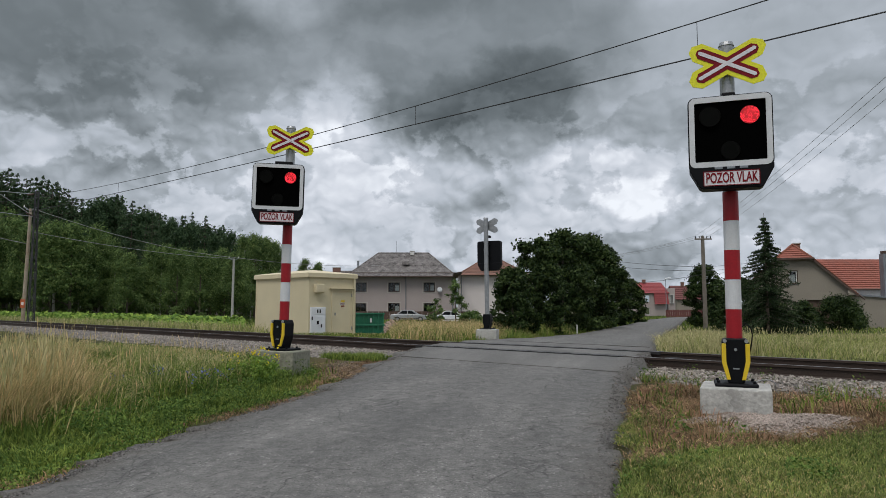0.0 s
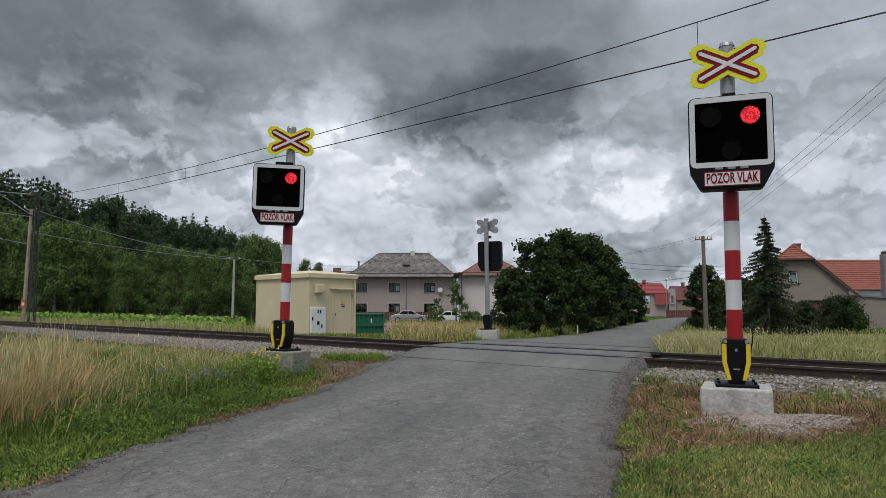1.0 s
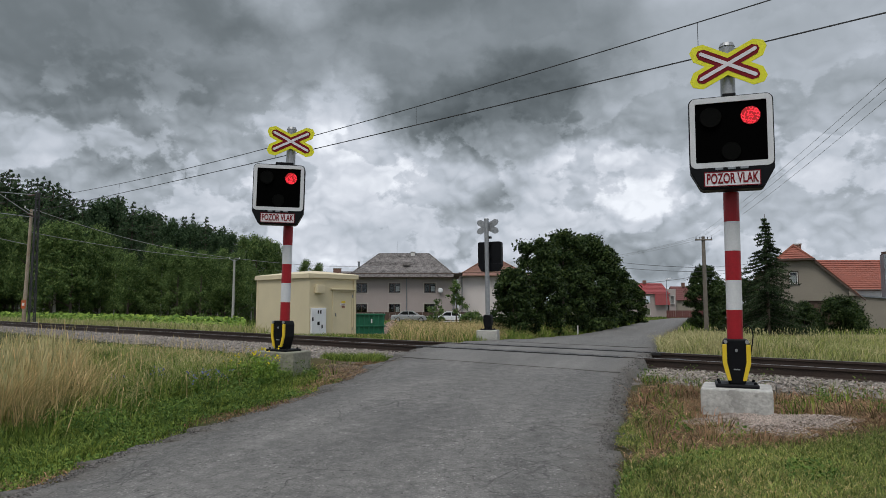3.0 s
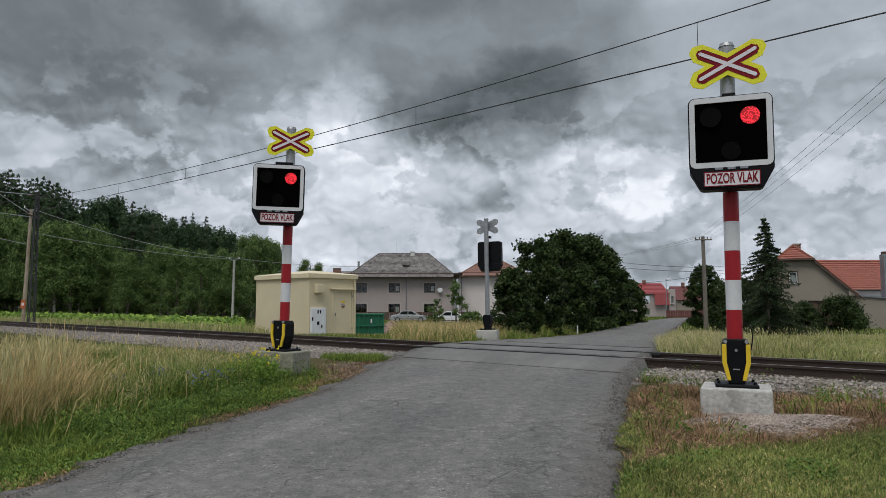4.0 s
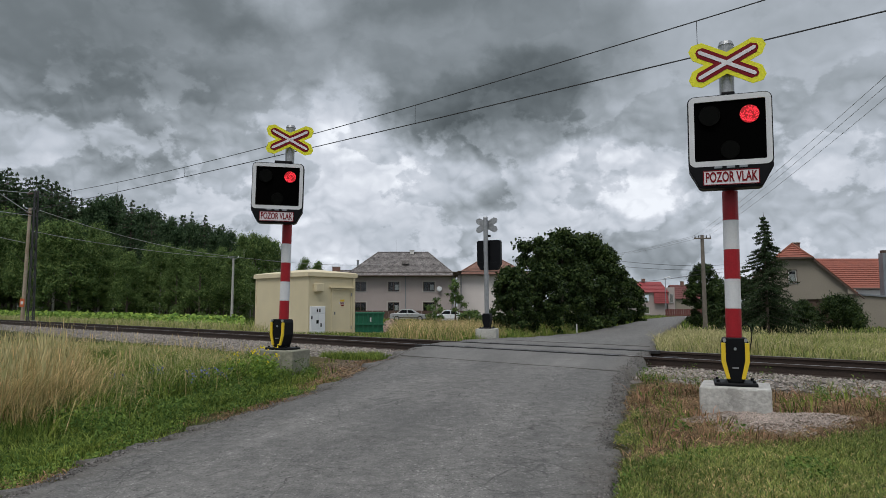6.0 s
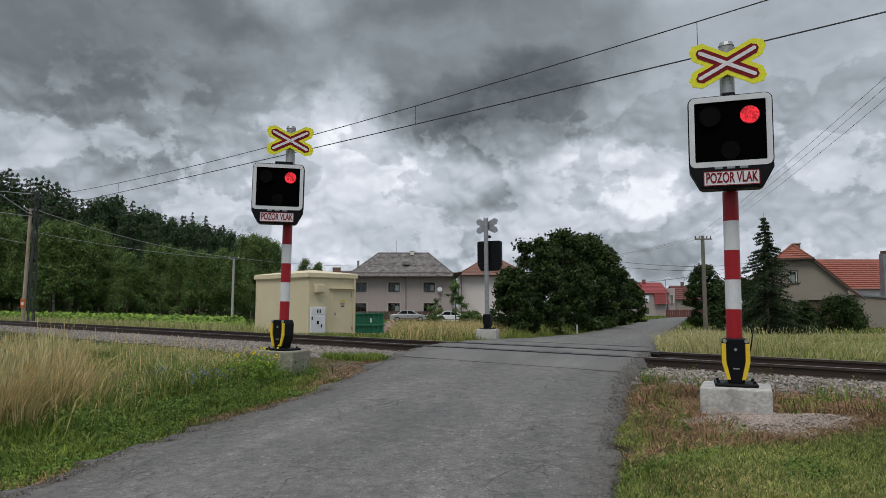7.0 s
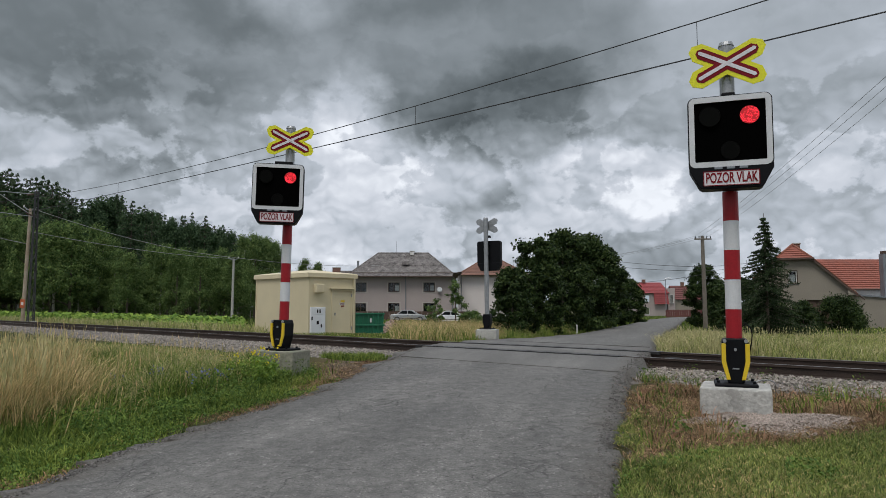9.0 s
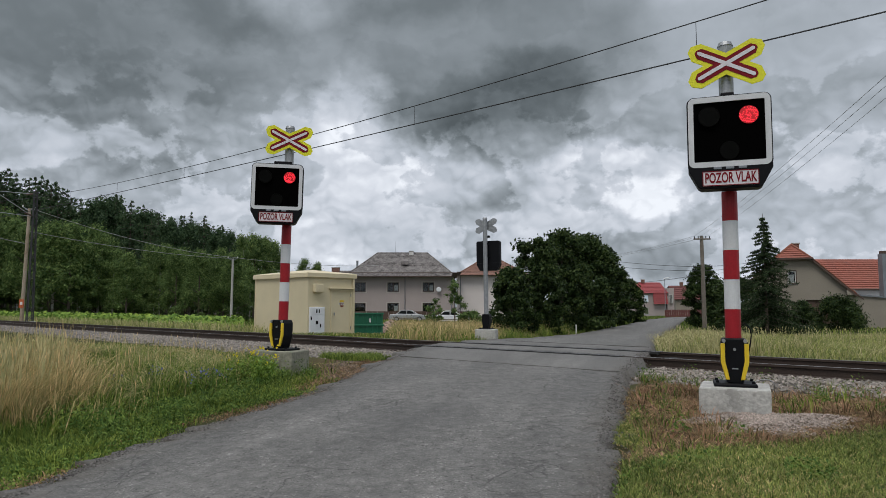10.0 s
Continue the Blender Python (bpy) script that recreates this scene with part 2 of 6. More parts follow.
M_PALE = foliage("pale_grass", (0.52, 0.46, 0.25), (0.33, 0.32, 0.14), 0.7, 0.35)
M_CROP = foliage("crop_leaves", (0.24, 0.35, 0.07), (0.11, 0.20, 0.035), 0.6, 0.45)
M_BUSH = foliage("broad_leaves", (0.045, 0.074, 0.022), (0.014, 0.027, 0.008), 0.5, 0.65, 0.12)
M_LEAF = foliage("light_leaves", (0.150, 0.225, 0.072), (0.050, 0.092, 0.028), 0.55, 0.6)
M_NEEDLE = foliage("dark_needles", (0.062, 0.105, 0.048), (0.028, 0.052, 0.024), 0.6, 0.5, 0.12)
M_SPRUCE = foliage("spruce_needles", (0.045, 0.07, 0.030), (0.016, 0.030, 0.013), 0.6, 0.5, 0.1)
M_BARK = surface("bark", (0.10, 0.078, 0.06), 0.9, 0, 0.4, 4, 30, 0.6)
M_BIRCH = surface("pale_bark", (0.42, 0.40, 0.36), 0.8, 0, 0.5, 3, 25, 0.3)
M_BALLAST = surface("ballast", (0.32, 0.285, 0.245), 0.9, 0, 0.35, 2.0, 35, 0.6, 0.35)
M_BED = surface("ballast_bed", (0.17, 0.15, 0.135), 0.95, 0, 0.5, 3.0, 30, 0.8)
M_RUST = surface("rail_rust", (0.055, 0.038, 0.03), 0.75, 0.3, 0.4, 2.0, 40, 0.3)
M_RAILTOP = surface("rail_steel", (0.30, 0.29, 0.28), 0.35, 0.9, 0.3, 3.0, 60, 0.1)
M_SLEEPER = surface("sleeper_concrete", (0.17, 0.15, 0.13), 0.9, 0, 0.3, 4.0, 40, 0.4)
# near-black that stands for shade in the rail grooves and behind windows
M_DARKFILL = surface("dark_fill", (0.022, 0.021, 0.021), 0.7, 0, 0.3, 5, 60, 0.2)
M_CONCRETE = surface("concrete", (0.46, 0.45, 0.42), 0.85, 0, 0.42, 4.5, 26, 0.4)
M_RED = surface("red_paint", (0.33, 0.013, 0.020), 0.4, 0, 0.2, 6, 60, 0.05, 0, None, 0.3)
M_WHITE = surface("white_paint", (0.62, 0.63, 0.64), 0.45, 0, 0.12, 5, 60, 0.05)
M_GALV = surface("galvanised_steel", (0.36, 0.37, 0.38), 0.5, 0.7, 0.3, 9, 50, 0.08)
M_BLACK = surface("black_plastic", (0.005, 0.0055, 0.007), 0.5, 0, 0.3, 8, 90, 0.08, 0, None, 0.14)
M_SCREEN = surface("black_screen", (0.0012, 0.0012, 0.0012), 0.9, 0, 0.3, 8, 90, 0.05, 0, None, 0.02)
M_LENS = surface("dark_lens", (0.0018, 0.0020, 0.0015), 0.55, 0, 0.6, 14, 130, 0.3, 0, None, 0.05)
M_YELLOW = surface("yellow_retroreflective", (0.74, 0.72, 0.012), 0.45, 0, 0.1, 5, 70, 0.03)
M_AMBER = surface("yellow_plastic", (0.72, 0.50, 0.02), 0.45, 0, 0.12, 6, 70, 0.04)
M_SIGNRED = surface("dark_red_film", (0.19, 0.009, 0.016), 0.65, 0, 0.15, 6, 70, 0.03, 0, None, 0.15)
M_SIGNWHITE = surface("white_film", (0.70, 0.68, 0.70), 0.45, 0, 0.1, 6, 70, 0.03)
M_LED = glow("red_light", (0.20, 0.001, 0.003), 1.0)
M_LEDCORE = glow("red_light_core", (1.0, 0.030, 0.055), 1.3)
M_CREAM = surface("cream_render", (0.62, 0.54, 0.36), 0.85, 0, 0.1, 1.2, 60, 0.15)
M_CREAMTRIM = surface("cream_paint", (0.66, 0.57, 0.38), 0.6, 0, 0.1, 2, 50, 0.05)
M_METERDOOR = surface("white_board", (0.72, 0.73, 0.75), 0.5, 0, 0.08, 3, 50, 0.03)
M_HOUSE = surface("grey_beige_render", (0.40, 0.345, 0.325), 0.9, 0, 0.12, 0.5, 12, 0.2)
M_HOUSEPALE = surface("pale_render", (0.72, 0.665, 0.64), 0.9, 0, 0.1, 0.5, 12, 0.2)
M_TAN = surface("tan_render", (0.27, 0.24, 0.195), 0.9, 0, 0.12, 0.6, 12, 0.2)
M_SLATE = surface("slate_roof", (0.215, 0.20, 0.19), 0.85, 0, 0.75, 1.6, 5.0, 0.5, 0.25, None, 0.2)
M_TILE = surface("red_roof_tile", (0.235, 0.082, 0.048), 0.8, 0, 0.3, 1.2, 9, 0.3, 0.2)
M_REDROOF = surface("bright_red_roof", (0.25, 0.042, 0.038), 0.6, 0, 0.2, 1.0, 9, 0.2, 0.1)
M_BROWNROOF = surface("brown_roof", (0.13, 0.045, 0.038), 0.8, 0, 0.3, 1.0, 9, 0.2, 0.1)
M_OLDTILE = surface("faded_roof_tile", (0.22, 0.125, 0.090), 0.85, 0, 0.35, 1.2, 9, 0.3, 0.2)
M_OLDCONCRETE = surface("mossy_concrete", (0.26, 0.25, 0.20), 0.9, 0, 0.5, 5, 24, 0.4, 0, (0.12, 0.125, 0.085))
M_SPALL = surface("spalled_concrete", (0.37, 0.36, 0.335), 0.95, 0, 0.3, 6, 30, 0.2)
M_ORANGE = surface("orange_red_paint", (0.50, 0.11, 0.03), 0.6, 0, 0.2, 6, 40, 0.05)
M_LACE = surface("white_curtain", (0.62, 0.61, 0.58), 0.9, 0, 0.25, 6, 40, 0.1)
M_RUBBLE = surface("brick_rubble", (0.34, 0.25, 0.20), 0.95, 0, 0.35, 3, 30, 0.4, 0.45)
M_TRIM = surface("brown_trim", (0.09, 0.055, 0.04), 0.7, 0, 0.2, 2, 20, 0.1)
M_PLASTER = surface("white_window_frame", (0.66, 0.65, 0.62), 0.6, 0, 0.1, 3, 30, 0.05)
M_SURROUND = surface("pale_surround", (0.46, 0.42, 0.38), 0.9, 0, 0.12, 2, 20, 0.1)
M_GREY = surface("grey_sheet_metal", (0.24, 0.26, 0.28), 0.5, 0.4, 0.2, 2, 30, 0.05)
M_GREEN = surface("green_container_paint", (0.012, 0.14, 0.075), 0.5, 0, 0.25, 2, 30, 0.05)
M_OLDPOLE = surface("old_pole_wood", (0.36, 0.32, 0.26), 0.9, 0, 0.45, 1.2, 30, 0.4, 0, (0.20, 0.13, 0.07))
M_POLEWOOD = surface("weathered_wood", (0.19, 0.165, 0.135), 0.9, 0, 0.35, 3, 40, 0.4)
M_POLECON = surface("pole_concrete", (0.40, 0.39, 0.36), 0.9, 0, 0.2, 3, 40, 0.3)
M_SERVICE = surface("pale_wire", (0.30, 0.30, 0.30), 0.5, 0.3, 0.2, 5, 50, 0)
M_GRIT = surface("dark_grit", (0.15, 0.14, 0.13), 0.95, 0, 0.4, 6, 60, 0.4, 0.5)
M_WIRE = surface("dark_wire", (0.05, 0.05, 0.052), 0.6, 0.4, 0.2, 5, 50, 0)
M_CARPAINT = surface("silver_car_paint", (0.42, 0.43, 0.44), 0.3, 0.6, 0.06, 3, 40, 0)
M_TYRE = surface("tyre_rubber", (0.02, 0.02, 0.02), 0.85, 0, 0.2, 5, 50, 0.1)
M_BRICK = surface("chimney_brick", (0.22, 0.12, 0.09), 0.9, 0, 0.4, 6, 30, 0.3)
M_BLUE = foliage("blue_petals", (0.20, 0.22, 0.44), (0.13, 0.14, 0.32), 0.6, 0.3)
M_YFLOWER = foliage("yellow_petals", (0.75, 0.62, 0.03), (0.55, 0.45, 0.02), 0.6, 0.2)


def glass_material():
    """Clear pane: mostly see-through, with a faint mirror of the sky."""
    m = bpy.data.materials.new("window_glass")
    m.use_nodes = True
    n, l = nodes_of(m)
    n.remove(n["Principled BSDF"])
    clear, shine, mix = n.new("ShaderNodeBsdfTransparent"), n.new("ShaderNodeBsdfGlossy"), n.new("ShaderNodeMixShader")
    clear.inputs[0].default_value = (0.82, 0.85, 0.85, 1)
    shine.inputs["Roughness"].default_value = 0.04
    mix.inputs[0].default_value = 0.04
    l.new(clear.outputs[0], mix.inputs[1])
    l.new(shine.outputs[0], mix.inputs[2])
    l.new(mix.outputs[0], n["Material Output"].inputs[0])
    return m


M_GLASS = glass_material()
M_CARGLASS = surface("dark_car_glass", (0.012, 0.014, 0.016), 0.15, 0, 0.1, 3, 40, 0, 0, None, 0.35)


# ---- mesh helpers ----
def finish(bm, name, material, smooth=False):
    me = bpy.data.meshes.new(name)
    bmesh.ops.recalc_face_normals(bm, faces=bm.faces)
    bm.to_mesh(me)
    bm.free()
    for mt in (material if isinstance(material, (list, tuple)) else [material]):
        me.materials.append(mt)
    if smooth:
        for p in me.polygons:
            p.use_smooth = True
    return me


def part(name, bm, material, parent, label="", m=None, smooth=False):
    ob = new(name, finish(bm, name, material, smooth))
    ob.parent = parent
    if m is not None:
        ob.matrix_basis = m
    if label:
        ob["label"] = label
    return ob


def thing(name, m, label, category, group="", kind=""):
    ob = new(name)
    ob.empty_display_size = 0.2
    ob.matrix_basis = m
    return tagged(ob, label, category, group, kind)


def raw_mesh(name, verts, faces, material, smooth=False):
    me = bpy.data.meshes.new(name)
    me.from_pydata(np.asarray(verts).tolist(), [], np.asarray(faces).tolist() if not isinstance(faces, list) else faces)
    me.materials.append(material)
    if smooth:
        for p in me.polygons:
            p.use_smooth = True
    return me


def box(size, at=(0, 0, 0), bevel=0.0, bm=None, turn=None):
    own = bm is None
    bm = bm or bmesh.new()
    m = Matrix.Translation(at) @ (turn or Matrix()) @ Matrix.Diagonal((*size, 1))
    g = bmesh.ops.create_cube(bm, size=1, matrix=m)
    if bevel:
        es = list({e for v in g["verts"] for e in v.link_edges})
        bmesh.ops.bevel(bm, geom=es, offset=bevel, segments=2, affect="EDGES", profile=0.5)
    return bm


def rod(r1, r2, a, b, seg=12, bm=None):
    bm = bm or bmesh.new()
    a, b = Vector(a), Vector(b)
    m = Matrix.Translation((a + b) / 2) @ (b - a).to_track_quat("Z", "Y").to_matrix().to_4x4()
    bmesh.ops.create_cone(bm, cap_ends=True, segments=seg, radius1=r1, radius2=r2, depth=(b - a).length, matrix=m)
    return bm


def plate(points, thick, m=None, bevel=0.0, bm=None):
    """A flat outline in x, z, given depth along y from 0 to thick."""
    bm = bm or bmesh.new()
    vs = [bm.verts.new((x, 0, z)) for x, z in points]
    f = bm.faces.new(vs)
    ex = bmesh.ops.extrude_face_region(bm, geom=[f])
    bmesh.ops.translate(bm, vec=(0, thick, 0), verts=[e for e in ex["geom"] if isinstance(e, bmesh.types.BMVert)])
    if bevel:
        bmesh.ops.bevel(bm, geom=list(bm.edges), offset=bevel, segments=2, affect="EDGES", profile=0.5)
    if m is not None:
        bmesh.ops.transform(bm, matrix=m, verts=bm.verts)
    return bm


def rounded(w, h, r, seg=5, cx=0.0, cz=0.0):
    pts = []
    for k, (sx, sz) in enumerate(((1, 1), (-1, 1), (-1, -1), (1, -1))):
        for i in range(seg + 1):
            a = math.pi / 2 * (k + i / seg)
            pts.append((cx + sx * (w / 2 - r) + r * math.cos(a), cz + sz * (h / 2 - r) + r * math.sin(a)))
    return pts


def ring_plate(outer, inner, thick, m=None):
    """A flat frame between two outlines with the same number of points."""
    bm = bmesh.new()
    n = len(outer)
    lay = [[[bm.verts.new((x, y, z)) for x, z in o] for o in (outer, inner)] for y in (0, thick)]
    for i in range(n):
        j = (i + 1) % n
        bm.faces.new((lay[0][0][i], lay[0][0][j], lay[0][1][j], lay[0][1][i]))
        bm.faces.new((lay[1][0][i], lay[1][0][j], lay[1][1][j], lay[1][1][i]))
        bm.faces.new((lay[0][0][i], lay[0][0][j], lay[1][0][j], lay[1][0][i]))
        bm.faces.new((lay[0][1][i], lay[0][1][j], lay[1][1][j], lay[1][1][i]))
    if m is not None:
        bmesh.ops.transform(bm, matrix=m, verts=bm.verts)
    return bm


def lettering(text, height, material, parent, m, label=""):
    cu = bpy.data.curves.new("lettering", "FONT")
    cu.body, cu.size, cu.align_x, cu.align_y, cu.extrude = text, height, "CENTER", "CENTER", 0.002
    cu.offset = 0.0030
    tmp = bpy.data.objects.new("lettering_curve", cu)
    scene.collection.objects.link(tmp)
    me = bpy.data.meshes.new_from_object(tmp.evaluated_get(bpy.context.evaluated_depsgraph_get()))
    bpy.data.objects.remove(tmp)
    me.materials.clear()
    me.materials.append(material)
    ob = new("lettering", me)
    ob.parent = parent
    ob.matrix_basis = m
    if label:
        ob["label"] = label
    return ob


# ---- plan ----
TRACK_N = np.array((0.6845, 0.7290))    # across the track, away from the camera
TRACK_D = np.array((-0.7290, 0.6845))   # along the track
TRACK_AT = 11.577
GROUND_S = (-30, -14, -10, -7, -4, -2.4, 2.4, 5, 8, 15, 40, 100, 400)
GROUND_Z = (-.92, -.70, -.50, -.29, -.21, -.23, -.24, -.24, -.42, -.70, -.95, -1.05, -1.2)
ROAD_S = (-30, -14, -8, -4, -1.5, 0, 1.5, 5, 10, 20, 60, 200)
ROAD_Z = (-.80, -.62, -.33, -.14, -.02, -.012, -.02, -.12, -.35, -.60, -.80, -.90)


def track_s(x, y):
    return x * TRACK_N[0] + y * TRACK_N[1] - TRACK_AT


def track_point(u, s, z):
    p = TRACK_D * u + TRACK_N * (TRACK_AT + s)
    return (float(p[0]), float(p[1]), z)


def ground_z(x, y):
    return np.interp(track_s(x, y), GROUND_S, GROUND_Z)


def road_z(x, y):
    return np.interp(track_s(x, y), ROAD_S, ROAD_Z)


# road stations: left edge and right edge, walking away from the camera
ROAD = [((-3.6, -40), (0.4, -40)), ((-3.5, -4), (0.5, -4)), ((-3.3, 2), (0.7, 2)), ((-2.95, 4.8), (1.05, 4.4)), ((-2.75, 6.0), (1.4, 5.8)),
        ((-2.2, 7.3), (1.9, 7.4)), ((-1.6, 9.1), (2.45, 9.4)), ((-0.95, 12.8), (3.4, 11.7)), ((-0.3, 15.7), (4.5, 14.8)), ((1.8, 20.6), (6.0, 19.8)),
        ((4.2, 29), (8.6, 28)), ((8.4, 39.7), (12.6, 39)), ((15.2, 57.5), (19.0, 56)), ((26.0, 87), (30.0, 86)), ((36, 108), (40, 106)), ((70, 150), (73, 147))]


def road_edges(k):
    i = min(int(k), len(ROAD) - 2)
    f = k - i
    f = f * f * (3 - 2 * f) * 0.3 + f * 0.7
    (a, b), (c, d) = ROAD[i], ROAD[i + 1]
    return (a[0] + (c[0] - a[0]) * f, a[1] + (c[1] - a[1]) * f), (b[0] + (d[0] - b[0]) * f, b[1] + (d[1] - b[1]) * f)


def road_span(y):
    """The road's left and right x at a distance y."""
    ly = [r[0][1] for r in ROAD]
    ry = [r[1][1] for r in ROAD]
    return np.interp(y, ly, [r[0][0] for r in ROAD]), np.interp(y, ry, [r[1][0] for r in ROAD])


def spread(lo, hi, step, far, growth):
    c = list(np.arange(lo, hi + step / 2, step))
    d, a, b = step, [], []
    x0, x1 = c[0], c[-1]
    while d < far:
        d *= growth
        x0 -= d
        x1 += d
        a.insert(0, x0)
        b.append(x1)
    return np.array(a + c + b)


def dryness(x, y):
    """Withered mown patch round the signal beside the road."""
    s = track_s(x, y)
    _, r = road_span(y)
    jit = 0.35 * np.sin(x * 2.1 + y * 1.3) + 0.25 * np.sin(x * 5.3 - y * 3.7)
    a = np.clip((x - r - 0.02 + 0.25 * jit) / 0.25, 0, 1) * np.clip((y - 4.72 - 0.42 * (x - 1.2) + jit * 0.25) / 0.35, 0, 1) * np.clip((-1.0 - s) / 0.6, 0, 1)
    l, _ = road_span(y)
    b = np.clip((l + 0.1 - x) / 0.4, 0, 1) * np.clip((s + 6.2 + jit) / 0.8, 0, 1) * np.clip((-1.5 - s) / 0.6, 0, 1) * np.clip((x + 2.9) / 0.8, 0, 1)
    return np.clip(a + b * 0.8, 0, 1)


def bareness(x, y):
    """Trodden brown dirt between the road, the ballast and the signal by the meadow."""
    s, l = track_s(x, y), road_span(y)[0]
    jit = 0.3 * np.sin(x * 3.1 + y * 1.7) + 0.2 * np.sin(x * 7.3 - y * 4.1)
    return np.clip((s + 5.5 + jit) / 0.5, 0, 1) * np.clip((-2.75 - s + 0.3 * jit) / 0.3, 0, 1) * np.clip((x + 2.15 + 0.3 * jit) / 0.3, 0, 1) * np.clip((l - x + 0.1) / 0.1, 0, 1)


def stoniness(x, y):
    d = np.hypot((x - 3.03) / 0.72, (y - 6.42) / 0.50)
    a = np.arctan2(y - 6.42, x - 3.05)
    return np.clip((0.95 + 0.2 * np.sin(a * 3 + 1) + 0.12 * np.sin(a * 7) - d) / 0.45, 0, 1) * 0.85


def make_ground():
    xs, ys = spread(-9, 13, 0.2, 420, 1.16), spread(1, 24, 0.2, 420, 1.16)
    gx, gy = np.meshgrid(xs, ys)
    z = ground_z(gx, gy)
    near = np.hypot(gx, gy) < 60
    bumps = np.array([noise.noise((x * 0.9, y * 0.9, 0)) * 0.035 + noise.noise((x * 3, y * 3, 4)) * 0.015 for x, y in zip(gx.ravel(), gy.ravel())]).reshape(gx.shape)
    l, r = road_span(gy)
    inside = (gx > l - 0.1) & (gx < r + 0.1)
    z = z + np.where(near & ~inside, bumps, 0) - np.where(inside & near, 0.05, 0)
    z = z + 0.05 * stoniness(gx, gy)
    verts = np.stack([gx, gy, z], -1).reshape(-1, 3)
    w = len(xs)
    i = np.arange((len(ys) - 1) * w).reshape(-1, w)[:, :-1].ravel()
    faces = np.stack([i, i + 1, i + 1 + w, i + w], -1)
    me = raw_mesh("ground", verts, faces, M_GROUND, True)
    for key, fn in (("dry", lambda a, b: np.maximum(dryness(a, b), bareness(a, b))), ("stone", stoniness)):
        at = me.attributes.new(key, "FLOAT", "POINT")
        at.data.foreach_set("value", np.ascontiguousarray(fn(gx, gy).ravel(), dtype=np.float32))
    tagged(new("ground", me), "uneven soil with grass growing on it", "ground", kind="structure")


def make_road():
    rng = np.random.default_rng(5)
    rows, steps, across, along, fresh = [], [], [], [], []
    k = 0.0
    while k < len(ROAD) - 1.001:
        steps.append(k)
        (a, b) = road_edges(k)
        k += 0.05 if a[1] < 24 else 0.14
    n = 14
    for k in steps:
        a, b = road_edges(k)
        ja, jb = rng.normal(0, 1, 2) * np.array((0.055, 0.025)) + np.array((0.26, 0.09)) * np.array((noise.noise((k * 5, 0, 0)), noise.noise((k * 4, 9, 0))))
        row = []
        for i in range(-1, n + 2):
            f = min(max(i, 0), n) / n
            x, y = a[0] + (b[0] - a[0]) * f, a[1] + (b[1] - a[1]) * f
            x += ja * max(0, 1 - 4 * f) + jb * max(0, 4 * f - 3)
            z = float(road_z(x, y)) + 0.02 * (1 - (2 * f - 1) ** 2) * min(1, abs(track_s(x, y)) / 6) + 0.012 * noise.noise((x * 1.3, y * 1.3, 7)) * min(1, abs(track_s(x, y)) / 3)
            if i < 0:
                x, z = x - 0.13, z - 0.30
            if i > n:
                x, z = x + 0.13, z - 0.30
            row.append((x, y, z))
            across.append(f)
            along.append(y)
            fresh.append(min(1, max(0, (2.75 - abs(track_s(x, y))) / 0.1)))
        rows.append(row)
    w = len(rows[0])
    verts = [p for r in rows for p in r]
    faces = [(j * w + i, j * w + i + 1, (j + 1) * w + i + 1, (j + 1) * w + i) for j in range(len(rows) - 1) for i in range(w - 1)]
    me = raw_mesh("road", verts, faces, M_ASPHALT, True)
    for key, vals in (("across", across), ("along", along), ("fresh", fresh)):
        me.attributes.new(key, "FLOAT", "POINT").data.foreach_set("value", np.array(vals, dtype=np.float32))
    tagged(new("road", me), "worn grey asphalt lane with cracks and ragged edges", "road", kind="structure")


def extrude_profile(profile, u0, u1, s, step=4.0):
    bm = bmesh.new()
    us = np.arange(u0, u1 + 0.01, step)
    rings = [[bm.verts.new(track_point(u, s + px, pz)) for px, pz in profile] for u in us]
    for a, b in zip(rings, rings[1:]):
        for i in range(len(profile)):
            j = (i + 1) % len(profile)
            bm.faces.new((a[i], a[j], b[j], b[i]))
    bm.faces.new(rings[0])
    bm.faces.new(rings[-1])
    return bm


RAIL = [(-.036, -.002), (-.03, 0), (.03, 0), (.036, -.002), (.036, -.035), (.010, -.05), (.010, -.135), (.070, -.15), (.070, -.16), (-.070, -.16), (-.070, -.15), (-.010, -.135), (-.010, -.05), (-.036, -.035)]


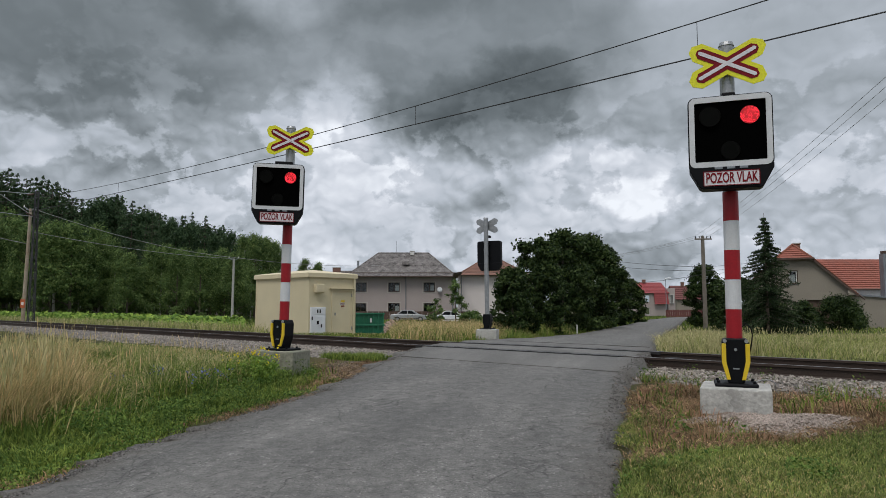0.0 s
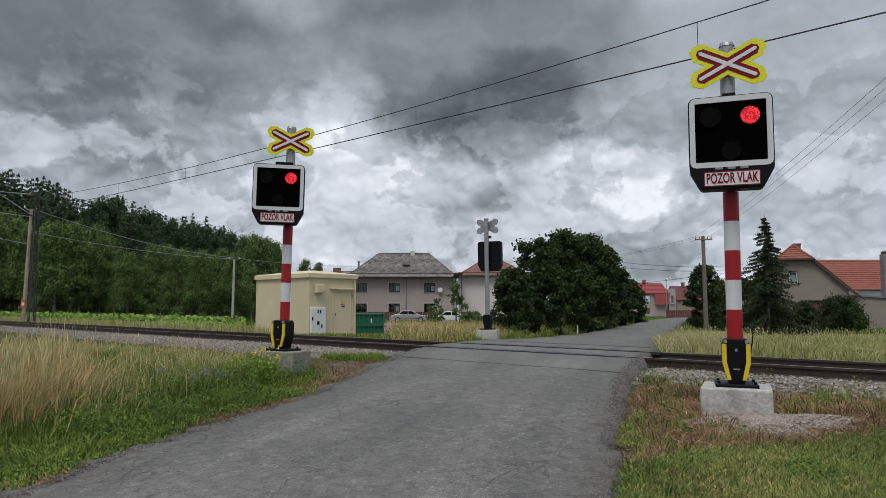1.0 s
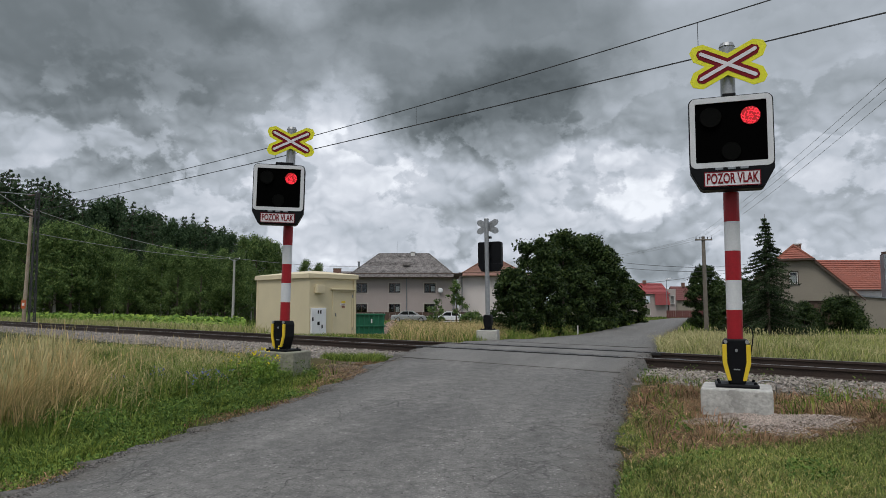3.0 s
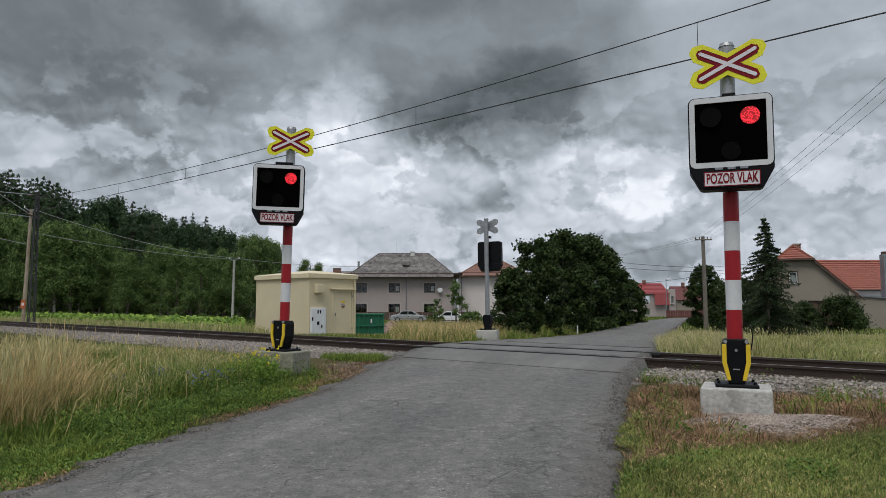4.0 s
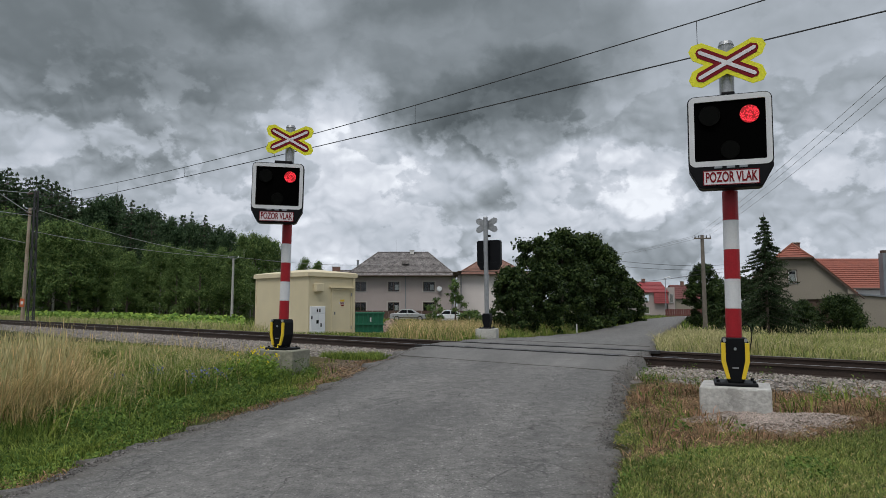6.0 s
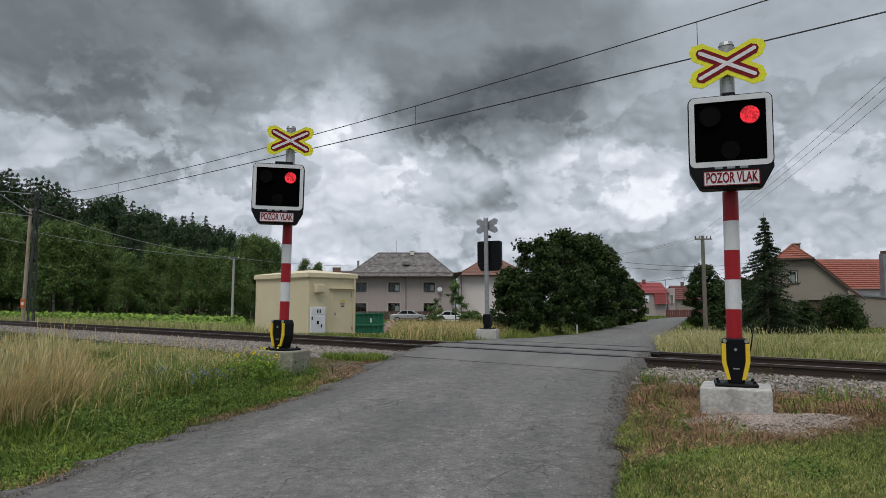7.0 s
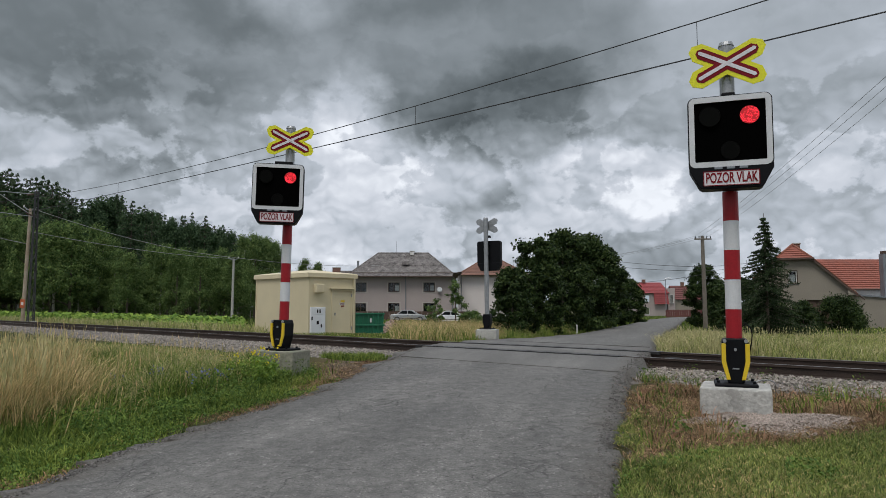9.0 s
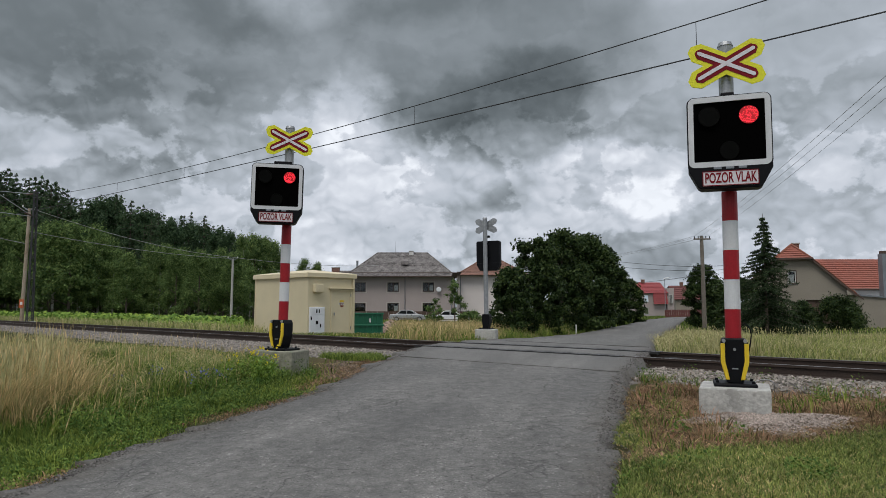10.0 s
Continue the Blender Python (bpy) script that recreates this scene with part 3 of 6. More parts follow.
def make_track():
    track = thing("railway_track", Matrix(), "rusty railway track on concrete sleepers in ballast", "railway track", kind="structure")
    for s in (-0.75, 0.75):
        rail = part("rail", extrude_profile(RAIL, -24, 160, s), M_RUST, track, "rust-brown steel rail")
        part("rail_head", extrude_profile([(-.026, .0005), (.026, .0005), (.026, -.01), (-.026, -.01)], -24, 160, s), M_RAILTOP, rail, "worn bright running surface")
        # near-black strips imitate the shaded flangeway grooves where the road crosses
        for d in (0.075, -0.075):
            part("flangeway", extrude_profile([(-.038, .002), (.038, .002), (.038, -.05), (-.038, -.05)], 5.9, 11.2, s + d, 0.5), M_DARKFILL, track, "near-black strip standing for the shaded groove beside the rail")
    # joints of the asphalt laid at the crossing
    for s in (-2.75, 2.7):
        u0, u1 = (4.85, 9.35) if s < 0 else (7.1, 11.4)
        z = float(np.interp(s, ROAD_S, ROAD_Z)) + 0.016
        part("asphalt_joint", extrude_profile([(-.012, z), (.012, z), (.012, z - .03), (-.012, z - .03)], u0, u1, s, 0.5), M_GRIT, track, "dark sealed joint across the road")
    shape = finish(box((2.5, 0.26, 0.2), (0, 0, 0), 0.03), "sleeper", M_SLEEPER)
    ang = math.atan2(TRACK_N[1], TRACK_N[0])
    for i in range(95):
        u = -16 + i * 0.62
        if 4.9 < u < 11.5:
            continue
        ob = new("sleeper", shape)
        ob.parent = track
        ob.matrix_basis = Matrix.Translation(track_point(u, 0, -0.255)) @ Matrix.Rotation(ang, 4, "Z")
    bed = bmesh.new()
    prof = [(-3.3, -.42), (-2.7, -.22), (-1.6, -.17), (1.6, -.17), (2.2, -.22), (2.9, -.42)]
    us = np.arange(-24, 160.1, 1.0)
    rings = [[bed.verts.new(track_point(u, px + 0.08 * noise.noise((u, px, 0)), pz + 0.02 * noise.noise((u * 2, px * 3, 1)))) for px, pz in prof] for u in us]
    for a, b in zip(rings, rings[1:]):
        for i in range(len(prof) - 1):
            bed.faces.new((a[i], a[i + 1], b[i + 1], b[i]))
    tagged(new("ballast_bed", finish(bed, "ballast_bed", M_BED)), "bed of grey crushed stone under the track", "ballast", kind="structure")


OCTA_V = np.array([(1, 0, 0), (-1, 0, 0), (0, 1, 0), (0, -1, 0), (0, 0, 1), (0, 0, -1)], float)
OCTA_F = np.array([(0, 2, 4), (2, 1, 4), (1, 3, 4), (3, 0, 4), (2, 0, 5), (1, 2, 5), (3, 1, 5), (0, 3, 5)])


def stones(name, places, size, material, label, seed):
    rng = np.random.default_rng(seed)
    n = len(places)
    v = OCTA_V[None] * rng.uniform(0.6, 1.2, (n, 1, 3)) + rng.normal(0, 0.22, (n, 6, 3))
    a = rng.uniform(0, 6.28, n)
    c, s = np.cos(a)[:, None], np.sin(a)[:, None]
    x, y = v[..., 0] * c - v[..., 1] * s, v[..., 0] * s + v[..., 1] * c
    v = np.stack([x, y, v[..., 2] * 0.8], -1) * (size * rng.uniform(0.55, 1.35, (n, 1, 1)))
    v = v + np.asarray(places)[:, None, :]
    f = OCTA_F[None] + (np.arange(n) * 6)[:, None, None]
    return tagged(new(name, raw_mesh(name, v.reshape(-1, 3), f.reshape(-1, 3), material)), label, "gravel", kind="stuff")


def make_ballast():
    rng = np.random.default_rng(11)
    u = np.concatenate([rng.uniform(-5, 5.2, 14500), rng.uniform(11.2, 26, 13000), rng.uniform(26, 50, 7000)])
    s = np.where(u > 8, rng.uniform(-3.2, 2.5, len(u)), rng.uniform(-2.5, 2.3, len(u)))
    z = np.interp(np.abs(s), (0, 1.6, 2.6, 3.2), (-.165, -.165, -.20, -.24)) + rng.uniform(-0.01, 0.02, len(u))
    p = TRACK_D[None] * u[:, None] + TRACK_N[None] * (TRACK_AT + s)[:, None]
    keep = (np.abs(np.abs(s) - 0.75) > 0.09)
    stones("ballast_stones", np.column_stack([p, z])[keep], 0.028, M_BALLAST, "loose grey crushed stones along the track", 3)
    # gravel spill round the near signal's footing
    a, r = rng.uniform(0, 6.283, 3600), rng.uniform(0, 1, 3600) ** 0.7
    r = r * (1 + 0.16 * np.sin(a * 3 + 1) + 0.14 * np.sin(a * 7))
    x, y = 3.03 + 0.74 * r * np.cos(a), 6.43 + 0.52 * r * np.sin(a)
    stones("gravel_spill", np.column_stack([x, y, ground_z(x, y) + 0.05 * stoniness(x, y) + 0.012]), 0.0125, M_BALLAST_PINK, "pinkish gravel spilled round the concrete footing", 4)
    # brown grit on the trodden ground by the meadow signal
    x, y = rng.uniform(-2.6, 0.2, 14000), rng.uniform(8.5, 15.5, 14000)
    k = bareness(x, y) > rng.uniform(0.1, 1, len(x))
    stones("trackside_grit", np.column_stack([x, y, ground_z(x, y) + 0.012])[k], 0.014, M_DIRT, "brown grit and small stones beside the track", 9)
    # crumbled road edge
    pts = []
    for k in np.linspace(2.6, 7.5, 5200):
        l, r = road_edges(float(k))
        ex = l if rng.random() < 0.6 else r
        sgn = -1 if ex is l else 1
        x, y = ex[0] + sgn * abs(rng.normal(0, 0.13)) - sgn * 0.12, ex[1] + rng.normal(0, 0.1)
        off = max(0, sgn * (x - ex[0]))
        pts.append((x, y, max(float(road_z(x, y)) - off * 1.2, float(ground_z(x, y)) + 0.0) + 0.004))
    stones("road_edge_grit", np.array(pts), 0.009, M_GRIT, "grey grit and crumbled asphalt along the road edge", 6)


M_DIRT = surface("brown_grit", (0.20, 0.155, 0.12), 0.95, 0, 0.4, 3.0, 40, 0.4, 0.5)
M_BALLAST_PINK = surface("pink_gravel", (0.36, 0.30, 0.255), 0.9, 0, 0.4, 3.0, 40, 0.4, 0.3)


def make_sky():
    bm = bmesh.new()
    R, seg, rings = 1900.0, 96, 16
    rows = []
    for j in range(rings + 1):
        e = radians(-3 + (47 + 3) * j / rings)
        rows.append([bm.verts.new((R * math.cos(e) * math.cos(a), R * math.cos(e) * math.sin(a), R * math.sin(e))) for a in np.linspace(0, 2 * math.pi, seg, endpoint=False)])
    for a, b in zip(rows, rows[1:]):
        for i in range(seg):
            bm.faces.new((a[i], a[(i + 1) % seg], b[(i + 1) % seg], b[i]))
    return tagged(new("backdrop", finish(bm, "backdrop", M_CLOUD, True)), "dark grey rain clouds with torn bright gaps", "sky", kind="structure")


make_ground()
make_road()
make_track()
make_ballast()
CLOUDS = make_sky()


# ---- warning signals at the crossing ----
SHUTTERS = []
LAMP_X, LAMP_Z = 0.187, 2.955


def cross_arm(angle, half, width, y, m_thick):
    c, s = math.cos(angle), math.sin(angle)
    pts = []
    w = width / 2
    for px, pz in ((half, -w * 0.34), (half, w * 0.34), (half - w * 0.75, w), (-half + w * 0.75, w), (-half, w * 0.34), (-half, -w * 0.34), (-half + w * 0.75, -w), (half - w * 0.75, -w)):
        pts.append((px * c - pz * s, px * s + pz * c))
    return plate(pts, m_thick, Matrix.Translation((0, y, 0)))


def warning_signal(m, label, lit=True, skew=0.0, shift=0.0, base_turn=0.0, drop=0.04, rise=0.0):
    """Crossing signal that faces -y: footing, base cover, banded post, lamp box, plate and cross."""
    sig = thing("crossing_signal", m, label, "railway signal", "crossing signals")
    aged = abs(skew) > 15
    foot = part("footing", box((0.655, 0.655, 0.62), (0, 0, -0.04), 0.018, None, Matrix.Rotation(radians(skew), 4, "Z")), M_OLDCONCRETE if aged else M_CONCRETE, sig, "grey mossy concrete block" if aged else "pale concrete block with a spalled patch")
    if not aged:
        spall = [(-.06, .265), (.02, .262), (.055, .20), (.03, .15), (.075, .10), (.05, .035), (.10, .01), (.085, -.02), (.02, .0), (-.03, .03), (-.02, .09), (-.055, .13), (-.03, .19), (-.085, .22)]
        part("spalled_patch", plate(spall, 0.006, Matrix.Rotation(radians(skew), 4, "Z") @ Matrix.Translation((0, -0.331, 0))), M_SPALL, foot, "darker spalled patch")
    part("base_plate", box((0.47, 0.40, 0.04), (0, 0, 0.285), 0.015), M_BLACK, sig, "black bolted base plate")
    for bx in (-0.195, 0.195):
        for by in (-0.13, 0.13):
            part("bolt", rod(0.022, 0.018, (bx, by, 0.30), (bx, by, 0.328), 6), M_BLACK, sig)
    cover = part("base_cover", plate([(-.085, 0), (.085, 0), (.15, .20), (.15, .40), (.125, .45), (-.125, .45), (-.15, .40), (-.15, .20)], 0.24, Matrix.Translation((0, -0.15, 0.30)), 0.012), M_BLACK, sig, "black plastic cover")
    for q in ((-1, 1) if lit else ()):
        part("yellow_strip", plate([(q * .058, .03), (q * .10, .03), (q * .153, .20), (q * .153, .39), (q * .104, .39), (q * .104, .21)][:: q], 0.03, Matrix.Translation((0, -0.172, 0.31)), 0.006), M_AMBER, cover, "yellow plastic edge strip")
        part("screw", rod(0.02, 0.02, (q * .115, -0.175, 0.725), (q * .115, -0.15, 0.725), 8), M_GALV, cover)
    part("lock", rod(0.016, 0.016, (0, -0.165, 0.64), (0, -0.145, 0.64), 8), M_GALV, cover)
    part("type_plate", box((0.07, 0.006, 0.012), (0, -0.155, 0.45)), M_GALV, cover, "small grey type plate")
    z = 0.74
    for k in range(5 if lit else 0):
        red = k % 2 == 0
        part("red_band" if red else "white_band", rod(0.077, 0.077, (0, 0, z), (0, 0, z + 0.303), 24), M_RED if red else M_WHITE, sig, "glossy red band" if red else "white reflective band", smooth=False)
        z += 0.304
    part("post", rod(0.073, 0.073, (0, 0, 0.3), (0, 0, 3.83), 24), M_GALV, sig, "galvanised steel post")
    part("post_cap", rod(0.08, 0.066, (0, 0, 3.82), (0, 0, 3.86), 24), M_GALV, sig)
    # lamp box
    lb = part("lamp_box", plate(rounded(0.80, 0.755, 0.07, 5, 0, 2.80), 0.16, Matrix.Translation((0, -0.27, 0)), 0.0), M_BLACK, sig, "black lamp housing")
    hood = plate([(-.395, 2.46), (.395, 2.46), (.395, 2.41), (.30, 2.232), (.27, 2.215), (-.27, 2.215), (-.30, 2.232), (-.395, 2.41)], 0.20, Matrix.Translation((0, -0.30, 0)), 0.008)
    part("lower_housing", hood, M_BLACK, sig, "black tapered lower housing")
    part("reflective_border", ring_plate(rounded(0.775, 0.725, 0.06, 5, 0, 2.80), rounded(0.67, 0.615, 0.012, 5, 0, 2.80), 0.03, Matrix.Translation((0, -0.302, 0))), M_WHITE, sig, "white reflective border with rounded corners")
    part("screen", plate(rounded(0.68, 0.625, 0.02, 4, 0, 2.80), 0.01, Matrix.Translation((0, -0.285, 0))), M_SCREEN, lb, "matt black backing screen")
    for k in (-0.13, 0, 0.13):
        part("vent", box((0.075, 0.006, 0.025), (k * 0.9, -0.303, 2.425), 0.003), M_GREY, sig, "small grey vent")
    # lenses: clear one below, red pair above; added shutter slides across to imitate blinking
    part("clear_lens", rod(0.10, 0.09, (0, -0.275, 2.60), (0, -0.30, 2.60), 28), M_LENS, lb, "unlit dark lens")
    for q in (-1, 1):
        lamp = part("red_lamp", rod(0.091, 0.091, (q * LAMP_X, -0.27, LAMP_Z), (q * LAMP_X, -0.293, LAMP_Z), 32), M_LED if lit else M_LENS, lb, "round red signal lamp of many small diodes" if lit else "unlit lens")
        if lit:
            rng = random.Random(4)
            dots = bmesh.new()
            for i in range(13):
                for j in range(13):
                    dx, dz = (i - 6) * 0.0150 + (j % 2) * 0.0075, (j - 6) * 0.0150
                    if math.hypot(dx, dz) < 0.086 and rng.random() < 0.60:
                        rod(0.0068, 0.0042, (q * LAMP_X + dx, -0.291, LAMP_Z + dz), (q * LAMP_X + dx, -0.2955, LAMP_Z + dz), 5, dots)
            part("diodes", dots, M_LEDCORE, lamp, "bright pinkish diodes")["kind"] = "stuff"
    cup = rod(0.108, 0.102, (0, 0.0, 0), (0, -0.022, 0), 32)
    sh = part("lamp_shutter", cup, M_LENS, lb, "added dark shutter that hides one lamp")
    sh.matrix_basis = pose(-LAMP_X, -0.297, LAMP_Z)
    if lit:
        SHUTTERS.append(sh)
    # plate with words
    sp = part("word_plate", plate(rounded(0.525, 0.15, 0.006, 2, 0, 2.318), 0.008, Matrix.Translation((0, -0.312, 0))), M_SIGNWHITE, sig, "white plate with a dark red rim and words")
    part("plate_rim", ring_plate(rounded(0.525, 0.15, 0.006, 2, 0, 2.318), rounded(0.508, 0.134, 0.004, 2, 0, 2.318), 0.003, Matrix.Translation((0, -0.315, 0))), M_SIGNRED, sp)
    if lit:
        lettering("POZOR VLAK", 0.142, M_SIGNRED, sp, Matrix.Translation((0, -0.315, 2.318)) @ Matrix.Rotation(radians(90), 4, "X") @ Matrix.Diagonal((0.555, 1, 1, 1)), "dark red capital letters")
    # cross
    for k, (w, h, d, mt, nm) in enumerate(((0.205, 0.405, 0.010, M_YELLOW, "yellow_arm"), (0.115, 0.335, 0.004, M_SIGNRED, "red_arm"), (0.038, 0.315, 0.003, M_SIGNWHITE, "white_arm"))):
        for q in (-1, 1):
            bm = cross_arm(q * radians(27.5), h, w, -0.115 - k * 0.004 - (0.0015 if q > 0 else 0), d)
            bmesh.ops.translate(bm, vec=(0, 0, 3.60), verts=bm.verts)
            part(nm, bm, (mt if lit else M_GALV), sig, "")
    part("cross_bracket", box((0.10, 0.05, 0.20), (0, -0.085, 3.60), 0.005), M_GALV, sig)
    part("box_bracket", box((0.13 + abs(shift), 0.14, 0.07), (shift * 0.55, -0.10, 3.245), 0.012), M_BLACK, sig, "black clamp above the lamp box")
    for zz in (2.6, 3.0):
        part("clamp", box((0.20, 0.14, 0.05), (0, -0.06, zz), 0.006), M_BLACK, sig)
    if lit and not shift:
        bm = bmesh.new()
        pts = [(0.07, -0.02, 0.86), (0.11, -0.03, 0.90), (0.15, -0.04, 0.86), (0.165, -0.05, 0.79), (0.155, -0.05, 0.70), (0.14, -0.05, 0.62)]
        for a, b in zip(pts, pts[1:]):
            rod(0.006, 0.006, a, b, 6, bm)
        part("cable", bm, M_BLACK, sig, "thin black cable loop")
    for ob in sig.children:
        if ob.name.split(".")[0] in ("yellow_arm", "red_arm", "white_arm", "cross_bracket", "post_cap", "post"):
            ob.matrix_basis = Matrix.Translation((0, 0, rise))
        if ob.name.split(".")[0] in ("base_plate", "base_cover", "bolt"):
            ob.matrix_basis = Matrix.Rotation(radians(base_turn), 4, "Z") @ Matrix.Diagonal((0.86, 1, 1, 1))
        if ob.name.split(".")[0] in ("lamp_box", "lower_housing", "reflective_border", "vent", "word_plate"):
            ob.matrix_basis = Matrix.Translation((shift, 0, drop))
    return sig


warning_signal(pose(2.985, 7.05, -0.22, 0, 0.35, -20), "red-and-white banded crossing signal with yellow cross, by the gravel", True, -4)
warning_signal(pose(-2.55, 10.95, -0.11, 0, 1.0, 9), "red-and-white banded crossing signal with yellow cross, beside tall grass", True, -22, -0.15, -34, 0.04, 0.035)
warning_signal(pose(1.42, 21.9, -0.14, 0, 0.6, 156), "grey-backed crossing signal facing away across the track", False, 12, -0.05, 0, -0.07)


# ---- buildings ----
def wall_panel(width, height, thick, holes):
    """Upright wall in x, z with openings cut through; outside face at y = 0, inside at y = thick."""
    bm = bmesh.new()
    xs = sorted({0, width, *[h[0] for h in holes], *[h[0] + h[2] for h in holes]})
    zs = sorted({0, height, *[h[1] for h in holes], *[h[1] + h[3] for h in holes]})

    def solid(i, j):
        if not (0 <= i < len(xs) - 1 and 0 <= j < len(zs) - 1):
            return False
        cx, cz = (xs[i] + xs[i + 1]) / 2, (zs[j] + zs[j + 1]) / 2
        return not any(h[0] < cx < h[0] + h[2] and h[1] < cz < h[1] + h[3] for h in holes)

    def quad(*p):
        bm.faces.new([bm.verts.new(q) for q in p])

    for i in range(len(xs) - 1):
        for j in range(len(zs) - 1):
            if not solid(i, j):
                continue
            a, b, c, d = xs[i], xs[i + 1], zs[j], zs[j + 1]
            quad((a, 0, c), (b, 0, c), (b, 0, d), (a, 0, d))
            quad((a, thick, c), (a, thick, d), (b, thick, d), (b, thick, c))
            if not solid(i - 1, j):
                quad((a, 0, c), (a, 0, d), (a, thick, d), (a, thick, c))
            if not solid(i + 1, j):
                quad((b, 0, c), (b, thick, c), (b, thick, d), (b, 0, d))
            if not solid(i, j - 1):
                quad((a, 0, c), (a, thick, c), (b, thick, c), (b, 0, c))
            if not solid(i, j + 1):
                quad((a, 0, d), (b, 0, d), (b, thick, d), (a, thick, d))
    bmesh.ops.remove_doubles(bm, verts=bm.verts, dist=0.0005)
    return bm


def window_unit(parent, x, z, w, h, frame_mat=None, surround=None, sashes=2, curtain=False):
    """Window in a wall that faces -y: frame, panes, sill and a painted surround."""
    frame_mat = frame_mat or M_PLASTER
    m = Matrix.Translation((x, 0, z))
    win = part("window", ring_plate([(0, 0), (w, 0), (w, h), (0, h)], [(.07, .07), (w - .07, .07), (w - .07, h - .07), (.07, h - .07)], 0.08, Matrix.Translation((0, 0.12, 0))), frame_mat, parent, "", m)
    for k in range(sashes):
        a, b = .07 + (w - .14) * k / sashes, .07 + (w - .14) * (k + 1) / sashes
        part("pane", box((b - a, 0.02, h - 0.14), ((a + b) / 2, 0.165, h / 2)), M_GLASS, win, "dark reflecting window pane")
        if k:
            part("mullion", box((0.07, 0.07, h - 0.14), (a, 0.145, h / 2)), frame_mat, win)
    if curtain:
        for a, b in ((w * 0.60, w - 0.12),) if w > 1 else ((0.16, w - 0.2),):
            part("curtain", box((b - a, 0.03, h * 0.55), ((a + b) / 2, 0.30, h * 0.42), 0.01), M_LACE, win, "white lace curtain")
    part("sill", box((w + 0.12, 0.16, 0.05), (w / 2, 0.02, -0.025), 0.006), M_GREY, win)
    if surround:
        part("surround", ring_plate([(-.16, -.14), (w + .16, -.14), (w + .16, h + .16), (-.16, h + .16)], [(-.01, -.05), (w + .01, -.05), (w + .01, h + .01), (-.01, h + .01)], 0.03, Matrix.Translation((0, -0.028, 0))), surround, win, "pale painted surround")
    return win


def roof_course(parent, quad, courses, material, label, name="roof", lift=0.05):
    """A pitched roof slope between eave (a, b) and ridge (d, c) in lapped courses."""
    a, b, c, d = [Vector(p) for p in quad]
    n = (b - a).cross(d - a).normalized()
    if n.z < 0:
        n = -n
    bm = bmesh.new()
    rows = [(a - n * 0.04, b - n * 0.04)]
    for k in range(courses):
        f, g = k / courses, (k + 1) / courses
        rows.append((a.lerp(d, f) + n * lift, b.lerp(c, f) + n * lift))
        rows.append((a.lerp(d, g) + n * 0.004, b.lerp(c, g) + n * 0.004))
    rows.append((d - n * 0.04, c - n * 0.04))
    vs = [(bm.verts.new(p), bm.verts.new(q)) for p, q in rows]
    for (p, q), (r, s) in zip(vs, vs[1:]):
        bm.faces.new((p, q, s, r))
    bm.faces.new((vs[-1][0], vs[-1][1], vs[0][1], vs[0][0]))
    return part(name, bm, material, parent, label)


def chimney(parent, at, size, material, label):
    c = part("chimney", box(size, (at[0], at[1], at[2] + size[2] / 2), 0.02), material, parent, label)
    part("chimney_cap", box((size[0] + 0.12, size[1] + 0.12, 0.1), (at[0], at[1], at[2] + size[2] + 0.05), 0.01), M_CONCRETE, c)
    return c


def hip_house(name, m, w, d, h, rise, ridge, wall_mat, roof_mat, windows, label, courses, over=0.32):
    """House with a hipped roof; its front wall faces -y with its left corner at the origin."""
    ho = thing(name, m, label, "house")
    holes = [(x, z, ww, hh) for x, z, ww, hh in windows]
    front = part("front_wall", wall_panel(w, h, 0.35, holes), wall_mat, ho)
    for x, z, ww, hh in windows:
        window_unit(front, x, z, ww, hh, M_TRIM, M_SURROUND, 2, len(windows) > 3 and x > 3)
    part("side_wall", box((0.35, d - 0.7, h), (0.175, d / 2, h / 2)), wall_mat, ho)
    part("side_wall", box((0.35, d - 0.7, h), (w - 0.175, d / 2, h / 2)), wall_mat, ho)
    part("rear_wall", box((w, 0.35, h), (w / 2, d - 0.175, h / 2)), wall_mat, ho)
    # added near-black sheet indoors, imitates the unlit rooms behind the panes
    part("dark_backing", box((w - 0.8, 0.15, h - 0.2), (w / 2, 3.4, h / 2)), M_DARKFILL, ho, "added near-black backing that keeps the windows dark")
    o = over
    A, B, C, D = (-o, -o, h), (w + o, -o, h), (w + o, d + o, h), (-o, d + o, h)
    R1, R2 = ((w - ridge) / 2, d / 2, h + rise), ((w + ridge) / 2, d / 2, h + rise)
    roof = roof_course(ho, (A, B, R2, R1), courses, roof_mat, "lapped roofing, stained and weathered")
    roof_course(ho, (C, D, R1, R2), courses, roof_mat, "")
    roof_course(ho, (B, C, R2, R2), courses, roof_mat, "")
    roof_course(ho, (D, A, R1, R1), courses, roof_mat, "")
    part("eave_board", ring_plate([(-o, 0), (w + o, 0), (w + o, d + 2 * o), (-o, d + 2 * o)], [(0.3, 0.8), (w - 0.3, 0.8), (w - 0.3, d), (0.3, d)], 0.07, Matrix.Translation((0, -o, h - 0.02)) @ Matrix.Rotation(radians(90), 4, "X")), M_TRIM, ho, "dark eave soffit and gutter board")
    for p, q in ((A, R1), (B, R2), (R1, R2)):
        part("ridge_tile", rod(0.09, 0.09, Vector(p) + Vector((0, 0, .05)), Vector(q) + Vector((0, 0, .05)), 8), roof_mat, roof)
    return ho


